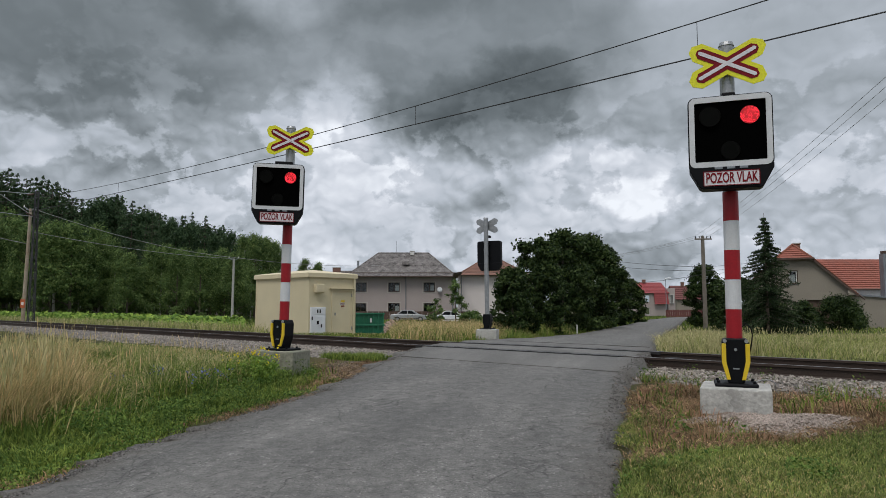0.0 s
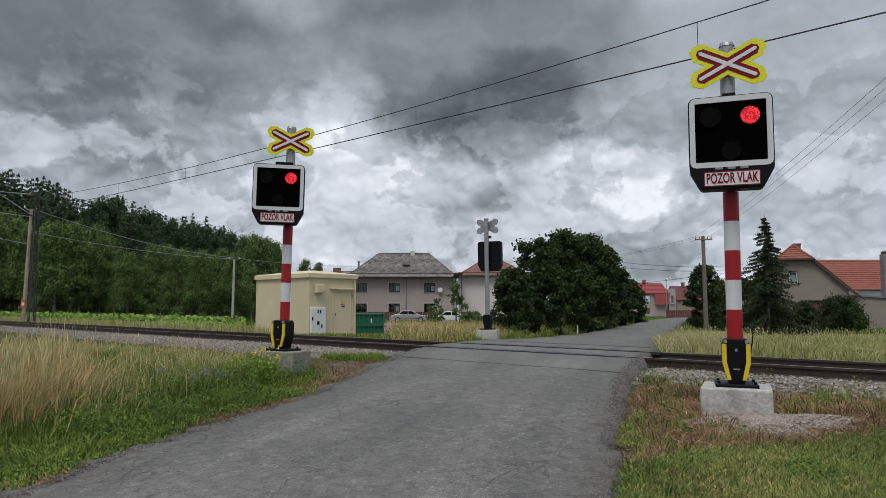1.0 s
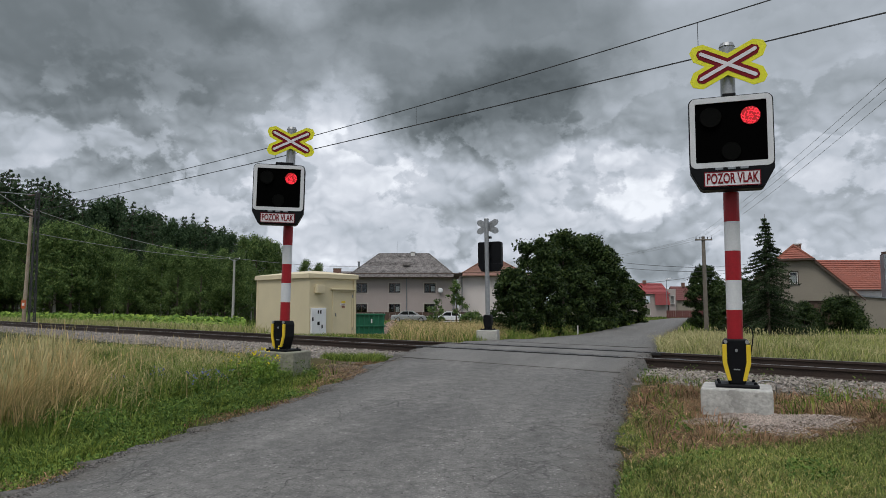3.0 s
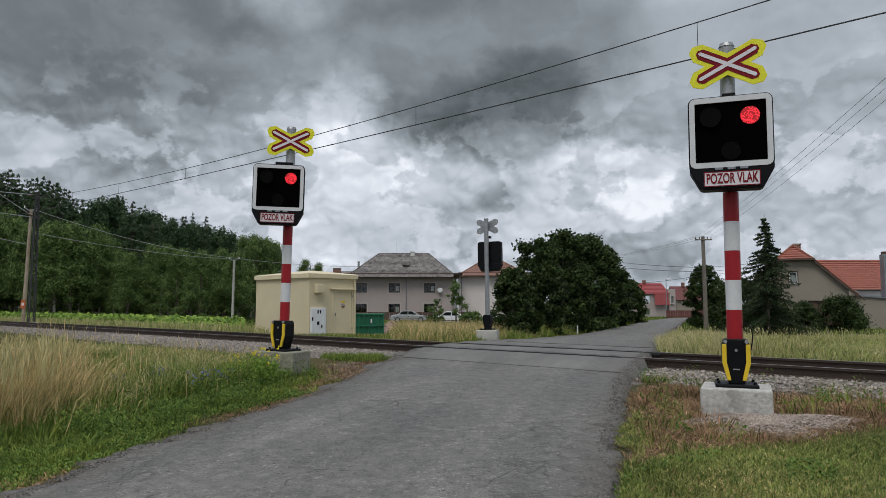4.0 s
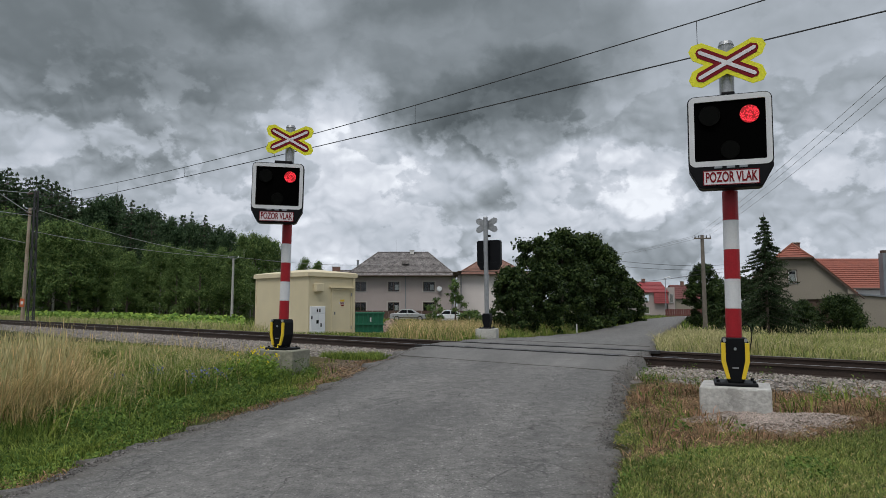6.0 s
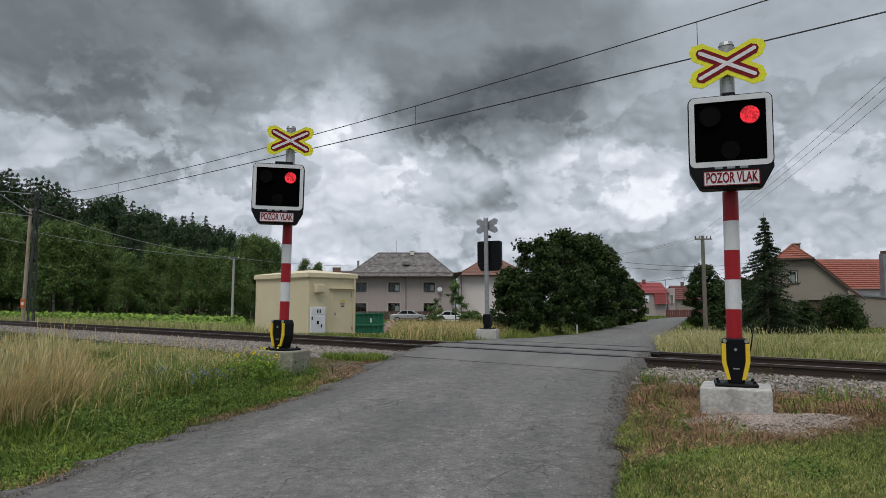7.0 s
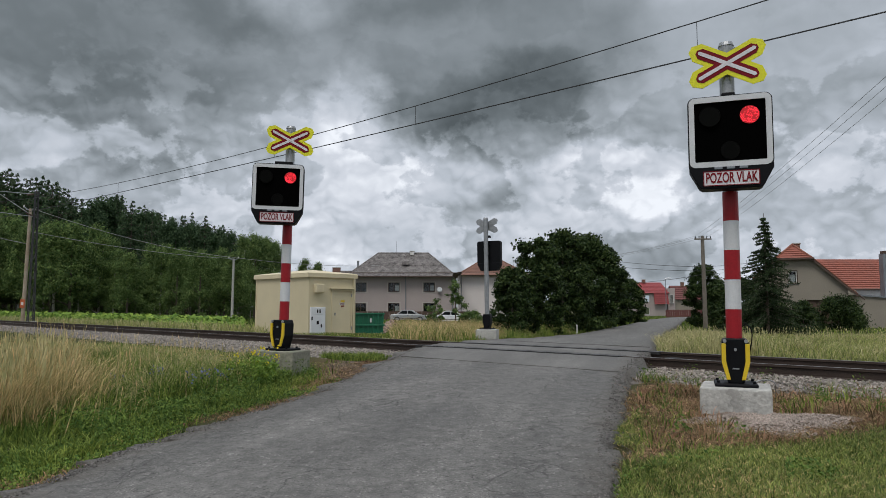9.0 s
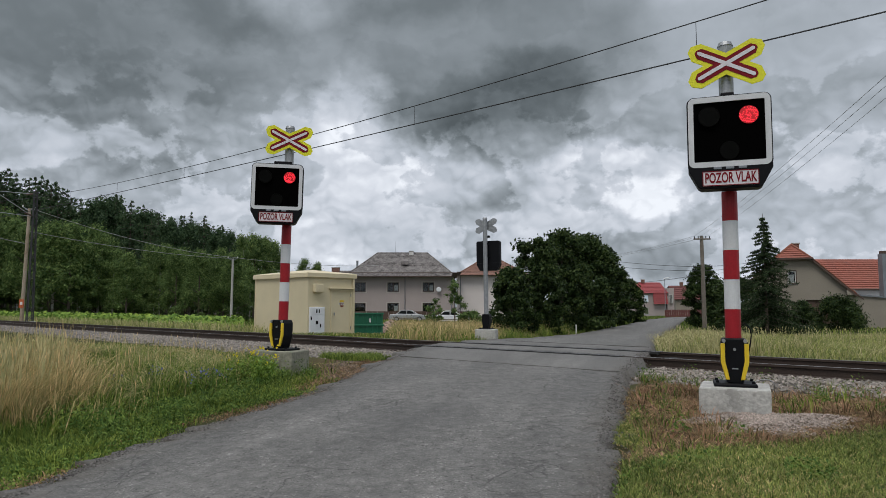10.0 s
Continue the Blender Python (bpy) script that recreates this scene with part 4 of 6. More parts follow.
def make_grey_house():
    wins = [(x, z, 1.55, 1.28) for z in (1.05, 3.85) for x in (1.05, 5.55, 10.35)]
    ho = hip_house("house", pose(-13.0, 93, -1.0, 0, 0, 0), 14.6, 10, 5.9, 3.6, 7.2, M_HOUSE, M_SLATE, wins, "grey-beige rendered two-storey house with a dark hipped slate roof", 26)
    chimney(ho, (8.6, 4.6, 9.2), (0.6, 0.5, 0.5), M_PLASTER, "short pale chimney")
    part("roof_vent", box((1.0, 0.7, 0.5), (7.8, 2.1, 7.9), 0.04), M_SLATE, ho, "small dark roof hatch")
    part("downpipe", rod(0.06, 0.06, (7.95, -0.09, 0.0), (7.95, -0.09, 5.9), 8), M_GREY, ho)
    part("downpipe", rod(0.06, 0.06, (14.3, -0.09, 0.0), (14.3, -0.09, 5.9), 8), M_GREY, ho)
    dish = bmesh.new()
    bmesh.ops.create_cone(dish, cap_ends=True, segments=20, radius1=0.36, radius2=0.26, depth=0.1, matrix=Matrix.Translation((12.55, -0.45, 4.15)) @ Matrix.Rotation(radians(80), 4, "X"))
    sd = part("satellite_dish", dish, M_METERDOOR, ho, "white satellite dish on the wall")
    part("dish_arm", rod(0.025, 0.025, (12.55, 0, 3.6), (12.55, -0.4, 4.0), 6), M_GREY, sd)
    part("antenna", rod(0.02, 0.015, (6.3, 5, 9.4), (6.3, 5, 11.3), 5), M_GREY, ho)


def make_pale_house():
    ho = hip_house("house", pose(2.4, 104, -1.0, 0, 0, 0), 10.5, 9, 6.6, 2.9, 2.0, M_HOUSEPALE, M_OLDTILE, [(6.4, 3.9, 1.3, 1.4), (6.4, 1.1, 1.3, 1.4)], "pale rendered house with an orange-red hipped tile roof", 18)
    part("downpipe", rod(0.07, 0.07, (0.4, -0.1, 0.0), (0.4, -0.1, 6.6), 8), M_GREY, ho)


def make_low_roofs():
    ho = hip_house("outbuilding", pose(-20.5, 118, -1.0, 0, 0, 0), 9, 7, 6.1, 2.0, 5.0, M_HOUSE, M_SLATE, [], "low dark-roofed outbuilding behind the trackside hut", 8)
    chimney(ho, (1.6, 3.2, 7.5), (1.3, 1.0, 1.2), M_BRICK, "brick chimney")
    chimney(ho, (5.4, 3.4, 7.6), (0.35, 0.35, 2.3), M_GREY, "thin metal flue")


def make_tan_house():
    """House with a half-hipped gable turned to the lane, a tiled wing set back to its side and a low annexe."""
    turn = -26
    ho = thing("house", pose(29.6, 57.5, -0.9, 0, 0, turn), "tan rendered house with red tile roofs and a low annexe", "house")
    half, knee, ridge, eave, d, left, right = 1.3, 5.85, 7.05, 2.95, 9.0, -3.4, 4.25
    slope = (knee - eave) / (right - half)
    hole = (-0.48, 3.66, 0.76, 1.14)
    part("front_wall", wall_panel(right - left, eave, 0.35, [(0.9 - left, 0.3, 2.2, 2.0)]), M_TAN, ho, "", Matrix.Translation((left, 0, 0)))
    part("garage_door", box((2.2, 0.1, 2.0), (2.0, 0.22, 1.3), 0.01), M_TRIM, ho, "dark garage door")
    up = part("gable_wall", wall_panel(2 * half, knee - eave, 0.35, [(hole[0] + half, hole[1] - eave, hole[2], hole[3])]), M_TAN, ho, "", Matrix.Translation((-half, 0, eave)))
    win = window_unit(up, hole[0] + half, hole[1] - eave, hole[2], hole[3], M_TRIM, None, 1, True)
    part("sash", ring_plate([(.07, .07), (.69, .07), (.69, 1.07), (.07, 1.07)], [(.14, .14), (.62, .14), (.62, 1.0), (.14, 1.0)], 0.04, Matrix.Translation((0, 0.11, 0))), M_PLASTER, win, "white inner sash")
    for q, end in ((1, right), (-1, left)):
        top = knee - slope * (abs(end) - half)
        part("gable_wall", plate([(q * half, eave), (end, eave), (end, top + .01), (q * half, knee)][::q], 0.35), M_TAN, ho)
        part("side_wall", box((0.35, d - 0.35, top), (end - q * 0.175, d / 2 + 0.175, top / 2)), M_TAN, ho)
    part("rear_wall", plate([(left, 0), (right, 0), (right, eave), (half, knee), (-half, knee), (left, knee - slope * (-left - half))], 0.3, Matrix.Translation((0, d - 0.3, 0))), M_TAN, ho)
    # added near-black sheet that imitates the dark room behind the gable window
    part("dark_backing", box((3.4, 0.15, knee - 0.3), (0, 3.0, knee / 2)), M_DARKFILL, ho, "added near-black backing that keeps the window dark")
    o = 0.32
    for q, end in ((1, right), (-1, left)):
        ex, kp = end + q * o, q * half
        ez = knee - slope * abs(ex - kp) + 0.06
        roof_course(ho, ((ex, -o, ez), (ex, d, ez), (kp, d, knee + .06), (kp, -o, knee + .06)), 12, M_TILE, "red clay tiles in courses")
        roof_course(ho, ((kp, -o, knee + .06), (kp, d, knee + .06), (0, d, ridge), (0, 1.3, ridge)), 5, M_TILE, "red clay tiles in courses")
        part("verge_board", plate([(ex, ez), (kp, knee + .04), (kp, knee - .16), (ex, ez - .20)][::q], 0.07, Matrix.Translation((0, -o - 0.04, 0))), M_TRIM, ho, "dark brown verge board")
        n = 14 if q > 0 else 9
        for k in range(n):
            f = (k + 0.5) / n
            at = Vector((kp + (ex - kp) * f, -o + 0.06, knee + .11 + (ez - knee - .05) * f))
            part("verge_tile", box((0.30, 0.24, 0.06), at, 0.01, None, Matrix.Rotation(math.atan2(-(ez - knee), abs(ex - kp)) * q, 4, "Y")), M_TILE, ho)
    roof_course(ho, ((-half - .2, -o - .1, knee - .05), (half + .2, -o - .1, knee - .05), (0, 1.3, ridge), (0, 1.3, ridge)), 6, M_TILE, "red tiles on the half hip")
    part("verge_board", box((2 * half + .5, 0.1, 0.14), (0, -o - 0.14, knee - 0.10)), M_TRIM, ho)
    for a, b in (((-half, -o, knee + .03), (0, 1.3, ridge + .04)), ((half, -o, knee + .03), (0, 1.3, ridge + .04)), ((0, 1.3, ridge + .04), (0, d, ridge + .04))):
        part("ridge_tile", rod(0.10, 0.10, a, b, 8), M_TILE, ho)
    chimney(ho, (0.35, 2.4, 6.7), (0.55, 0.5, 0.5), M_BRICK, "short brick chimney")
    part("eave_box", box((0.6, 0.4, 0.42), (right - 0.1, -0.12, eave - 0.06), 0.02), M_TAN, ho, "rendered eave end")
    part("rain_pipe", rod(0.06, 0.06, (right + 0.35, -0.30, eave - 0.25), (right + 0.75, -0.35, eave - 0.62), 8), M_TRIM, ho)
    # wing, annexe and flue stand square to the track, at an angle to the gable
    back = Matrix.Rotation(radians(-turn), 4, "Z")
    part("wing_wall", box((17, 0.35, 3.3), (13.2, 3.0, 1.65)), M_PLASTER, ho, "white rendered wing wall", back)
    roof_course(ho, ((5.4, 2.5, 3.30), (21, 2.5, 3.30), (21, 7.0, 6.22), (3.6, 7.0, 6.22)), 15, M_TILE, "red clay tiles in courses").matrix_basis = back
    roof_course(ho, ((21, 11.5, 3.30), (3.6, 11.5, 3.30), (3.6, 7.0, 6.22), (21, 7.0, 6.22)), 6, M_TILE, "").matrix_basis = back
    part("gutter", rod(0.08, 0.08, (5.6, 2.44, 3.26), (21, 2.44, 3.26), 8), M_TRIM, ho, "", back)
    part("annexe_wall", plate([(3.75, 0), (13, 0), (13, 1.9), (3.75, 2.66)], 4.4, Matrix.Translation((0, -1.9, 0))), M_TAN, ho, "tan rendered annexe wall", back)
    part("annexe_roof", plate([(3.65, 2.67), (13.2, 1.90), (13.2, 2.02), (3.65, 2.79)], 4.6, Matrix.Translation((0, -2.05, 0))), M_GREY, ho, "grey sheet-metal roof", back)
    part("flue", box((0.72, 0.6, 3.9), (7.45, -0.5, 4.2), 0.03), M_GREY, ho, "grey metal-clad flue", back)
    part("flue_cowl", box((0.42, 0.5, 0.26), (7.40, -0.5, 6.27), 0.03), M_TRIM, ho, "", back)


def make_far_houses():
    ho = thing("house", pose(35.5, 128, -0.9, 0, 0, 0), "far grey house with a bright red roof", "house")
    part("wall", wall_panel(6.4, 4.3, 0.3, [(2.3, 2.6, 0.9, 1.3), (2.3, 0.3, 0.9, 1.3)]), M_HOUSE, ho)
    for z in (0.3, 2.6):
        window_unit(ho, 2.3, z, 0.9, 1.3, M_PLASTER, None, 1)
    part("side_wall", box((0.3, 8, 4.3), (6.25, 4.3, 2.15)), M_HOUSE, ho)
    part("side_wall", box((0.3, 8, 4.3), (0.15, 4.3, 2.15)), M_HOUSE, ho)
    roof_course(ho, ((-.4, -.4, 4.25), (6.8, -.4, 4.25), (6.6, 4, 6.4), (-.4, 4, 6.4)), 8, M_REDROOF, "bright red roof sheets")
    roof_course(ho, ((3.9, -.75, 2.2), (6.6, -.75, 2.2), (6.4, -.3, 4.4), (3.9, -.3, 4.4)), 6, M_REDROOF, "steep red mansard slope")
    part("gable", box((1.3, 5, 5.2), (7.3, 2.5, 2.6), 0.02), M_HOUSE, ho, "pale gabled bay")
    win = window_unit(ho, 6.95, 2.4, 0.7, 1.6, M_PLASTER, None, 1)
    win.matrix_basis = Matrix.Translation((6.95, -0.22, 2.4))
    chimney(ho, (3.2, 3.6, 6.3), (0.6, 0.5, 0.6), M_BRICK, "")
    h2 = thing("house", pose(48.5, 142, -0.9), "far house with a brown-red roof", "house")
    part("wall", box((6, 7, 3.4), (3, 3.5, 1.7)), M_TAN, h2)
    roof_course(h2, ((-.3, -.4, 3.2), (6.3, -.4, 3.2), (6.3, 3.5, 6.2), (-.3, 3.5, 6.2)), 7, M_BROWNROOF, "brown-red tiles")
    roof_course(h2, ((6.3, 7.4, 3.2), (-.3, 7.4, 3.2), (-.3, 3.5, 6.2), (6.3, 3.5, 6.2)), 5, M_BROWNROOF, "")
    chimney(h2, (2.4, 3.2, 6.0), (0.6, 0.6, 0.9), M_BRICK, "")
    fe = thing("fence", pose(36.6, 112, -0.95, 0, 0, -8), "red-brown plank fence by the far road", "fence")
    for i in range(16):
        part("plank", box((0.32, 0.05, 1.3), (i * 0.36, 0, 0.65), 0.01), M_BROWNROOF, fe)
    for z in (0.35, 1.0):
        part("rail", box((5.8, 0.05, 0.1), (2.7, 0.05, z)), M_BROWNROOF, fe)


def make_hut():
    """Cream relay hut beside the track; local x runs along its door side, y along the track."""
    L, W, H = 3.8, 2.33, 2.42
    hut = thing("relay_hut", Matrix.Translation((-5.30, 27.0, -0.40)) @ Matrix.Rotation(math.atan2(TRACK_N[1], TRACK_N[0]), 4, "Z"), "cream rendered trackside hut with a shallow roof and steel door", "utility hut")
    door = (1.17, 0.10, 0.98, 1.80)
    cab = (0.06, 0.05, 0.70, 1.18)
    side = part("door_wall", wall_panel(W, H, 0.12, [door]), M_CREAM, hut)
    part("side_wall", box((0.12, L - 0.12, H), (0.06, L / 2 + 0.06, H / 2)), M_CREAM, hut)
    part("side_wall", box((0.12, L - 0.12, H), (W - 0.06, L / 2 + 0.06, H / 2)), M_CREAM, hut)
    part("rear_wall", box((W - 0.24, 0.12, H), (W / 2, L - 0.06, H / 2)), M_CREAM, hut)
    for x, y in ((W, 0), (0, L)):
        part("corner_trim", box((0.06, 0.06, H), (x, y, H / 2), 0.012), M_CREAMTRIM, hut)
    rf = bmesh.new()
    o, t = 0.09, 0.17
    lo = [rf.verts.new(p) for p in ((-o, -o, H), (W + o, -o, H), (W + o, L + o, H), (-o, L + o, H))]
    up = [rf.verts.new(p) for p in ((-o, -o, H + t), (W + o, -o, H + t), (W + o, L + o, H + t), (-o, L + o, H + t))]
    ins = [rf.verts.new(p) for p in ((.02, .02, H + t + .035), (W - .02, .02, H + t + .035), (W - .02, L - .02, H + t + .035), (.02, L - .02, H + t + .035))]
    ri = [rf.verts.new(p) for p in ((W / 2, L * 0.35, H + t + .2), (W / 2, L * 0.65, H + t + .2))]
    rf.faces.new(lo)
    for a, b in ((lo, up), (up, ins)):
        for i in range(4):
            rf.faces.new((a[i], a[(i + 1) % 4], b[(i + 1) % 4], b[i]))
    rf.faces.new((ins[0], ins[1], ri[0]))
    rf.faces.new((ins[1], ins[2], ri[1], ri[0]))
    rf.faces.new((ins[2], ins[3], ri[1]))
    rf.faces.new((ins[3], ins[0], ri[0], ri[1]))
    part("roof", rf, M_CREAMTRIM, hut, "cream roof slab with a deep fascia")
    dr = part("door", box((0.96, 0.05, 1.78), (door[0] + 0.49, 0.035, door[1] + 0.9), 0.008), M_CREAMTRIM, hut, "cream steel door")
    part("door_frame", ring_plate([(1.12, .05), (2.20, .05), (2.20, 1.95), (1.12, 1.95)], [(1.185, .11), (2.135, .11), (2.135, 1.885), (1.185, 1.885)], 0.04, Matrix.Translation((0, -0.035, 0))), M_CREAMTRIM, hut)
    part("rain_hood", box((1.25, 0.12, 0.05), (1.64, -0.05, 1.99), 0.01), M_CREAMTRIM, hut)
    part("door_handle", box((0.03, 0.05, 0.12), (1.30, -0.015, 0.95), 0.008), M_GREY, dr, "grey metal handle")
    part("warning_plate", box((0.20, 0.006, 0.08), (1.70, 0.004, 1.47)), M_AMBER, dr, "yellow warning plate")
    part("warning_plate", box((0.28, 0.006, 0.08), (1.68, 0.004, 1.37)), M_SIGNWHITE, dr, "white notice with red bars")
    for z in (1.35, 1.385):
        part("notice_bar", box((0.22, 0.004, 0.018), (1.68, -0.001, z)), M_SIGNRED, dr)
    for z in (0.3, 1.65):
        part("hinge", rod(0.018, 0.018, (2.15, -0.03, z), (2.15, -0.03, z + 0.13), 8), M_GREY, dr)
    meter = part("meter_cabinet", box((cab[2], 0.10, cab[3]), (cab[0] + cab[2] / 2, -0.05, cab[1] + cab[3] / 2), 0.01), M_METERDOOR, hut, "white meter cabinet with several doors")
    for x, z, ww, hh in ((0.10, 0.94, 0.62, 0.27), (0.10, 0.32, 0.30, 0.59), (0.43, 0.32, 0.29, 0.59), (0.10, 0.07, 0.62, 0.22)):
        part("cabinet_door", box((ww, 0.012, hh), (x + ww / 2, -0.106, z + hh / 2), 0.004), M_METERDOOR, meter)
    for x, z in ((0.36, 1.00), (0.48, 1.00), (0.10, 0.72), (0.35, 0.55), (0.40, 0.55), (0.55, 0.42)):
        part("label_plate", box((0.06, 0.006, 0.14), (x, -0.114, z + 0.07)), M_BLACK, meter, "black label")
    part("plinth", box((W + 0.10, L + 0.10, 0.16), (W / 2, L / 2, -0.03), 0.01), M_CONCRETE, hut, "low concrete plinth")
    part("rain_pipe", rod(0.03, 0.03, (W - 0.08, -0.05, 0.1), (W - 0.08, -0.05, H), 8), M_CREAMTRIM, hut)
    part("notice_bar", box((0.16, 0.004, 0.05), (1.70, -0.002, 1.27)), M_SIGNRED, dr)
    part("vent_hood", box((0.38, 0.2, 0.34), (0.42, -0.10, 1.98), 0.03), M_CREAMTRIM, hut, "cream ventilation hood")


def make_container():
    ct = thing("skip_container", pose(-4.35, 33.0, -0.66, 0, 0, 10), "green steel waste container with ribbed sides", "container")
    part("body", plate([(0.02, 0), (1.46, 0), (1.52, 1.2), (-0.05, 1.2)], 1.3, None, 0.01), M_GREEN, ct)
    for i in range(7):
        part("rib", box((0.06, 0.07, 1.14), (0.05 + i * 0.235, -0.035, 0.6), 0.008), M_GREEN, ct)
    for z in (0.06, 0.62, 1.17):
        part("side_rail", box((1.62, 0.08, 0.07), (0.74, -0.04, z), 0.008), M_GREEN, ct)
    part("stencil", box((0.07, 0.012, 0.2), (0.88, -0.012, 0.85)), M_SIGNWHITE, ct, "white stencilled bar")
    rng = np.random.default_rng(77)
    a, q = rng.uniform(0, 6.283, 900), np.sqrt(rng.uniform(0, 1, 900))
    x, y = -2.75 + 0.75 * q * np.cos(a), 36.5 + 0.9 * q * np.sin(a)
    stones("rubble_pile", np.column_stack([x, y, ground_z(x, y) + 0.72 * (1 - q) + 0.05]), 0.10, M_RUBBLE, "heap of pinkish brick rubble beside the container", 78)


def parked_car(m, paint, label):
    """Saloon car seen from its side: body, cabin, glass, wheels and lamps."""
    car = thing("parked_car", m, label, "car", "parked cars")
    body = [(0, .38), (.12, .26), (4.3, .26), (4.42, .42), (4.38, .66), (4.2, .76), (3.25, .88), (0.95, .92), (.12, .86), (0.02, .7)]
    part("body", plate(body, 1.7, None, 0.05), paint, car)
    part("cabin", plate([(.72, .88), (1.35, 1.33), (1.55, 1.38), (2.45, 1.38), (2.65, 1.33), (3.4, .86)], 1.45, Matrix.Translation((0, 0.12, 0)), 0.03), paint, car)
    for pts in ([(1.0, .95), (1.45, 1.29), (2.02, 1.30), (2.02, .93)], [(2.10, .93), (2.10, 1.30), (2.52, 1.28), (3.05, .92)]):
        part("side_window", plate(pts, 0.02, Matrix.Translation((0, 0.104, 0))), M_CARGLASS, car)
    part("door_seam", box((0.012, 0.01, 0.55), (2.06, -0.003, 0.62)), M_BLACK, car)
    part("sill_trim", box((2.2, 0.03, 0.07), (2.2, -0.005, 0.42), 0.01), M_BLACK, car)
    for x in (0.85, 3.55):
        for y in (0.02, 1.5):
            wh = part("wheel", rod(0.31, 0.31, (x, y - 0.03, 0.31), (x, y + 0.18, 0.31), 20), M_TYRE, car)
            part("rim", rod(0.2, 0.2, (x, y - 0.04, 0.31), (x, y + 0.05, 0.31), 14), M_GALV, wh)
    part("bumper", box((0.16, 1.6, 0.2), (4.38, 0.85, 0.42), 0.04), M_BLACK, car)
    part("headlight", box((0.1, 0.3, 0.14), (4.32, 0.2, 0.66), 0.02), M_METERDOOR, car)
    part("tail_light", box((0.1, 0.3, 0.14), (0.04, 0.2, 0.70), 0.02), M_SIGNRED, car)
    return car


def make_cars():
    parked_car(pose(-6.2, 80, -0.92), M_CARPAINT, "silver saloon car parked beside the grey house")
    parked_car(pose(-1.2, 74, -0.98), M_METERDOOR, "white car half hidden behind tall grass")
    wall = thing("garden_fence", pose(-13.2, 88, -1.0), "dark low garden fence before the house", "fence")
    for i in range(24):
        part("fence_panel", box((0.66, 0.05, 1.25), (0.35 + i * 0.7, 0, 0.62), 0.01), M_TRIM, wall)


make_grey_house()
make_pale_house()
make_low_roofs()
make_tan_house()
make_far_houses()
make_hut()
make_container()
make_cars()


# ---- poles and wires ----
def wire(name, pts, r, label, material=None):
    bm = bmesh.new()
    pts = [Vector(p) for p in pts]
    along = (pts[-1] - pts[0]).normalized()
    side = along.cross(Vector((0, 0, 1)) if abs(along.z) < 0.9 else Vector((1, 0, 0))).normalized()
    up = side.cross(along)
    rings = [[bm.verts.new(p + side * r * math.cos(k * 1.2566) + up * r * math.sin(k * 1.2566)) for k in range(5)] for p in pts]
    for a, b in zip(rings, rings[1:]):
        for k in range(5):
            bm.faces.new((a[k], a[(k + 1) % 5], b[(k + 1) % 5], b[k]))
    return tagged(new(name, finish(bm, name, material or M_WIRE)), label, "wire")


def sagging(a, b, sag, n=14):
    a, b = Vector(a), Vector(b)
    return [a.lerp(b, i / n) - Vector((0, 0, sag * 4 * (i / n) * (1 - i / n))) for i in range(n + 1)]


def utility_pole(m, height, r, material, label, arm=0.0, yellow=False):
    p = thing("utility_pole", m, label, "utility pole", "utility poles")
    part("shaft", rod(r, r * 0.72, (0, 0, -0.5), (0, 0, height), 14), material, p)
    if arm:
        part("crossarm", box((arm * 2, 0.1, 0.1), (0, -0.1, height - 0.25), 0.01), M_POLEWOOD, p)
        for k in (-0.9, -0.45, 0.45, 0.9):
            part("insulator", rod(0.035, 0.025, (k * arm, -0.1, height - 0.2), (k * arm, -0.1, height - 0.03), 8), M_BLACK, p)
    else:
        for k in (-1, 1):
            part("bracket", rod(0.03, 0.03, (0, 0, height - 0.15), (k * 0.45, 0, height + 0.1), 6), M_GREY, p)
            part("insulator", rod(0.04, 0.03, (k * 0.45, 0, height + 0.08), (k * 0.45, 0, height + 0.24), 8), M_PLASTER, p)
    if yellow:
        part("marker_plate", box((0.30, 0.03, 0.55), (0, -r - 0.02, 2.0), 0.005), M_ORANGE, p, "small orange-red marker plate")
        part("marker_square", box((0.16, 0.01, 0.2), (0, -r - 0.04, 2.0), 0.002), M_PLASTER, p, "pale square on the marker")
    return p


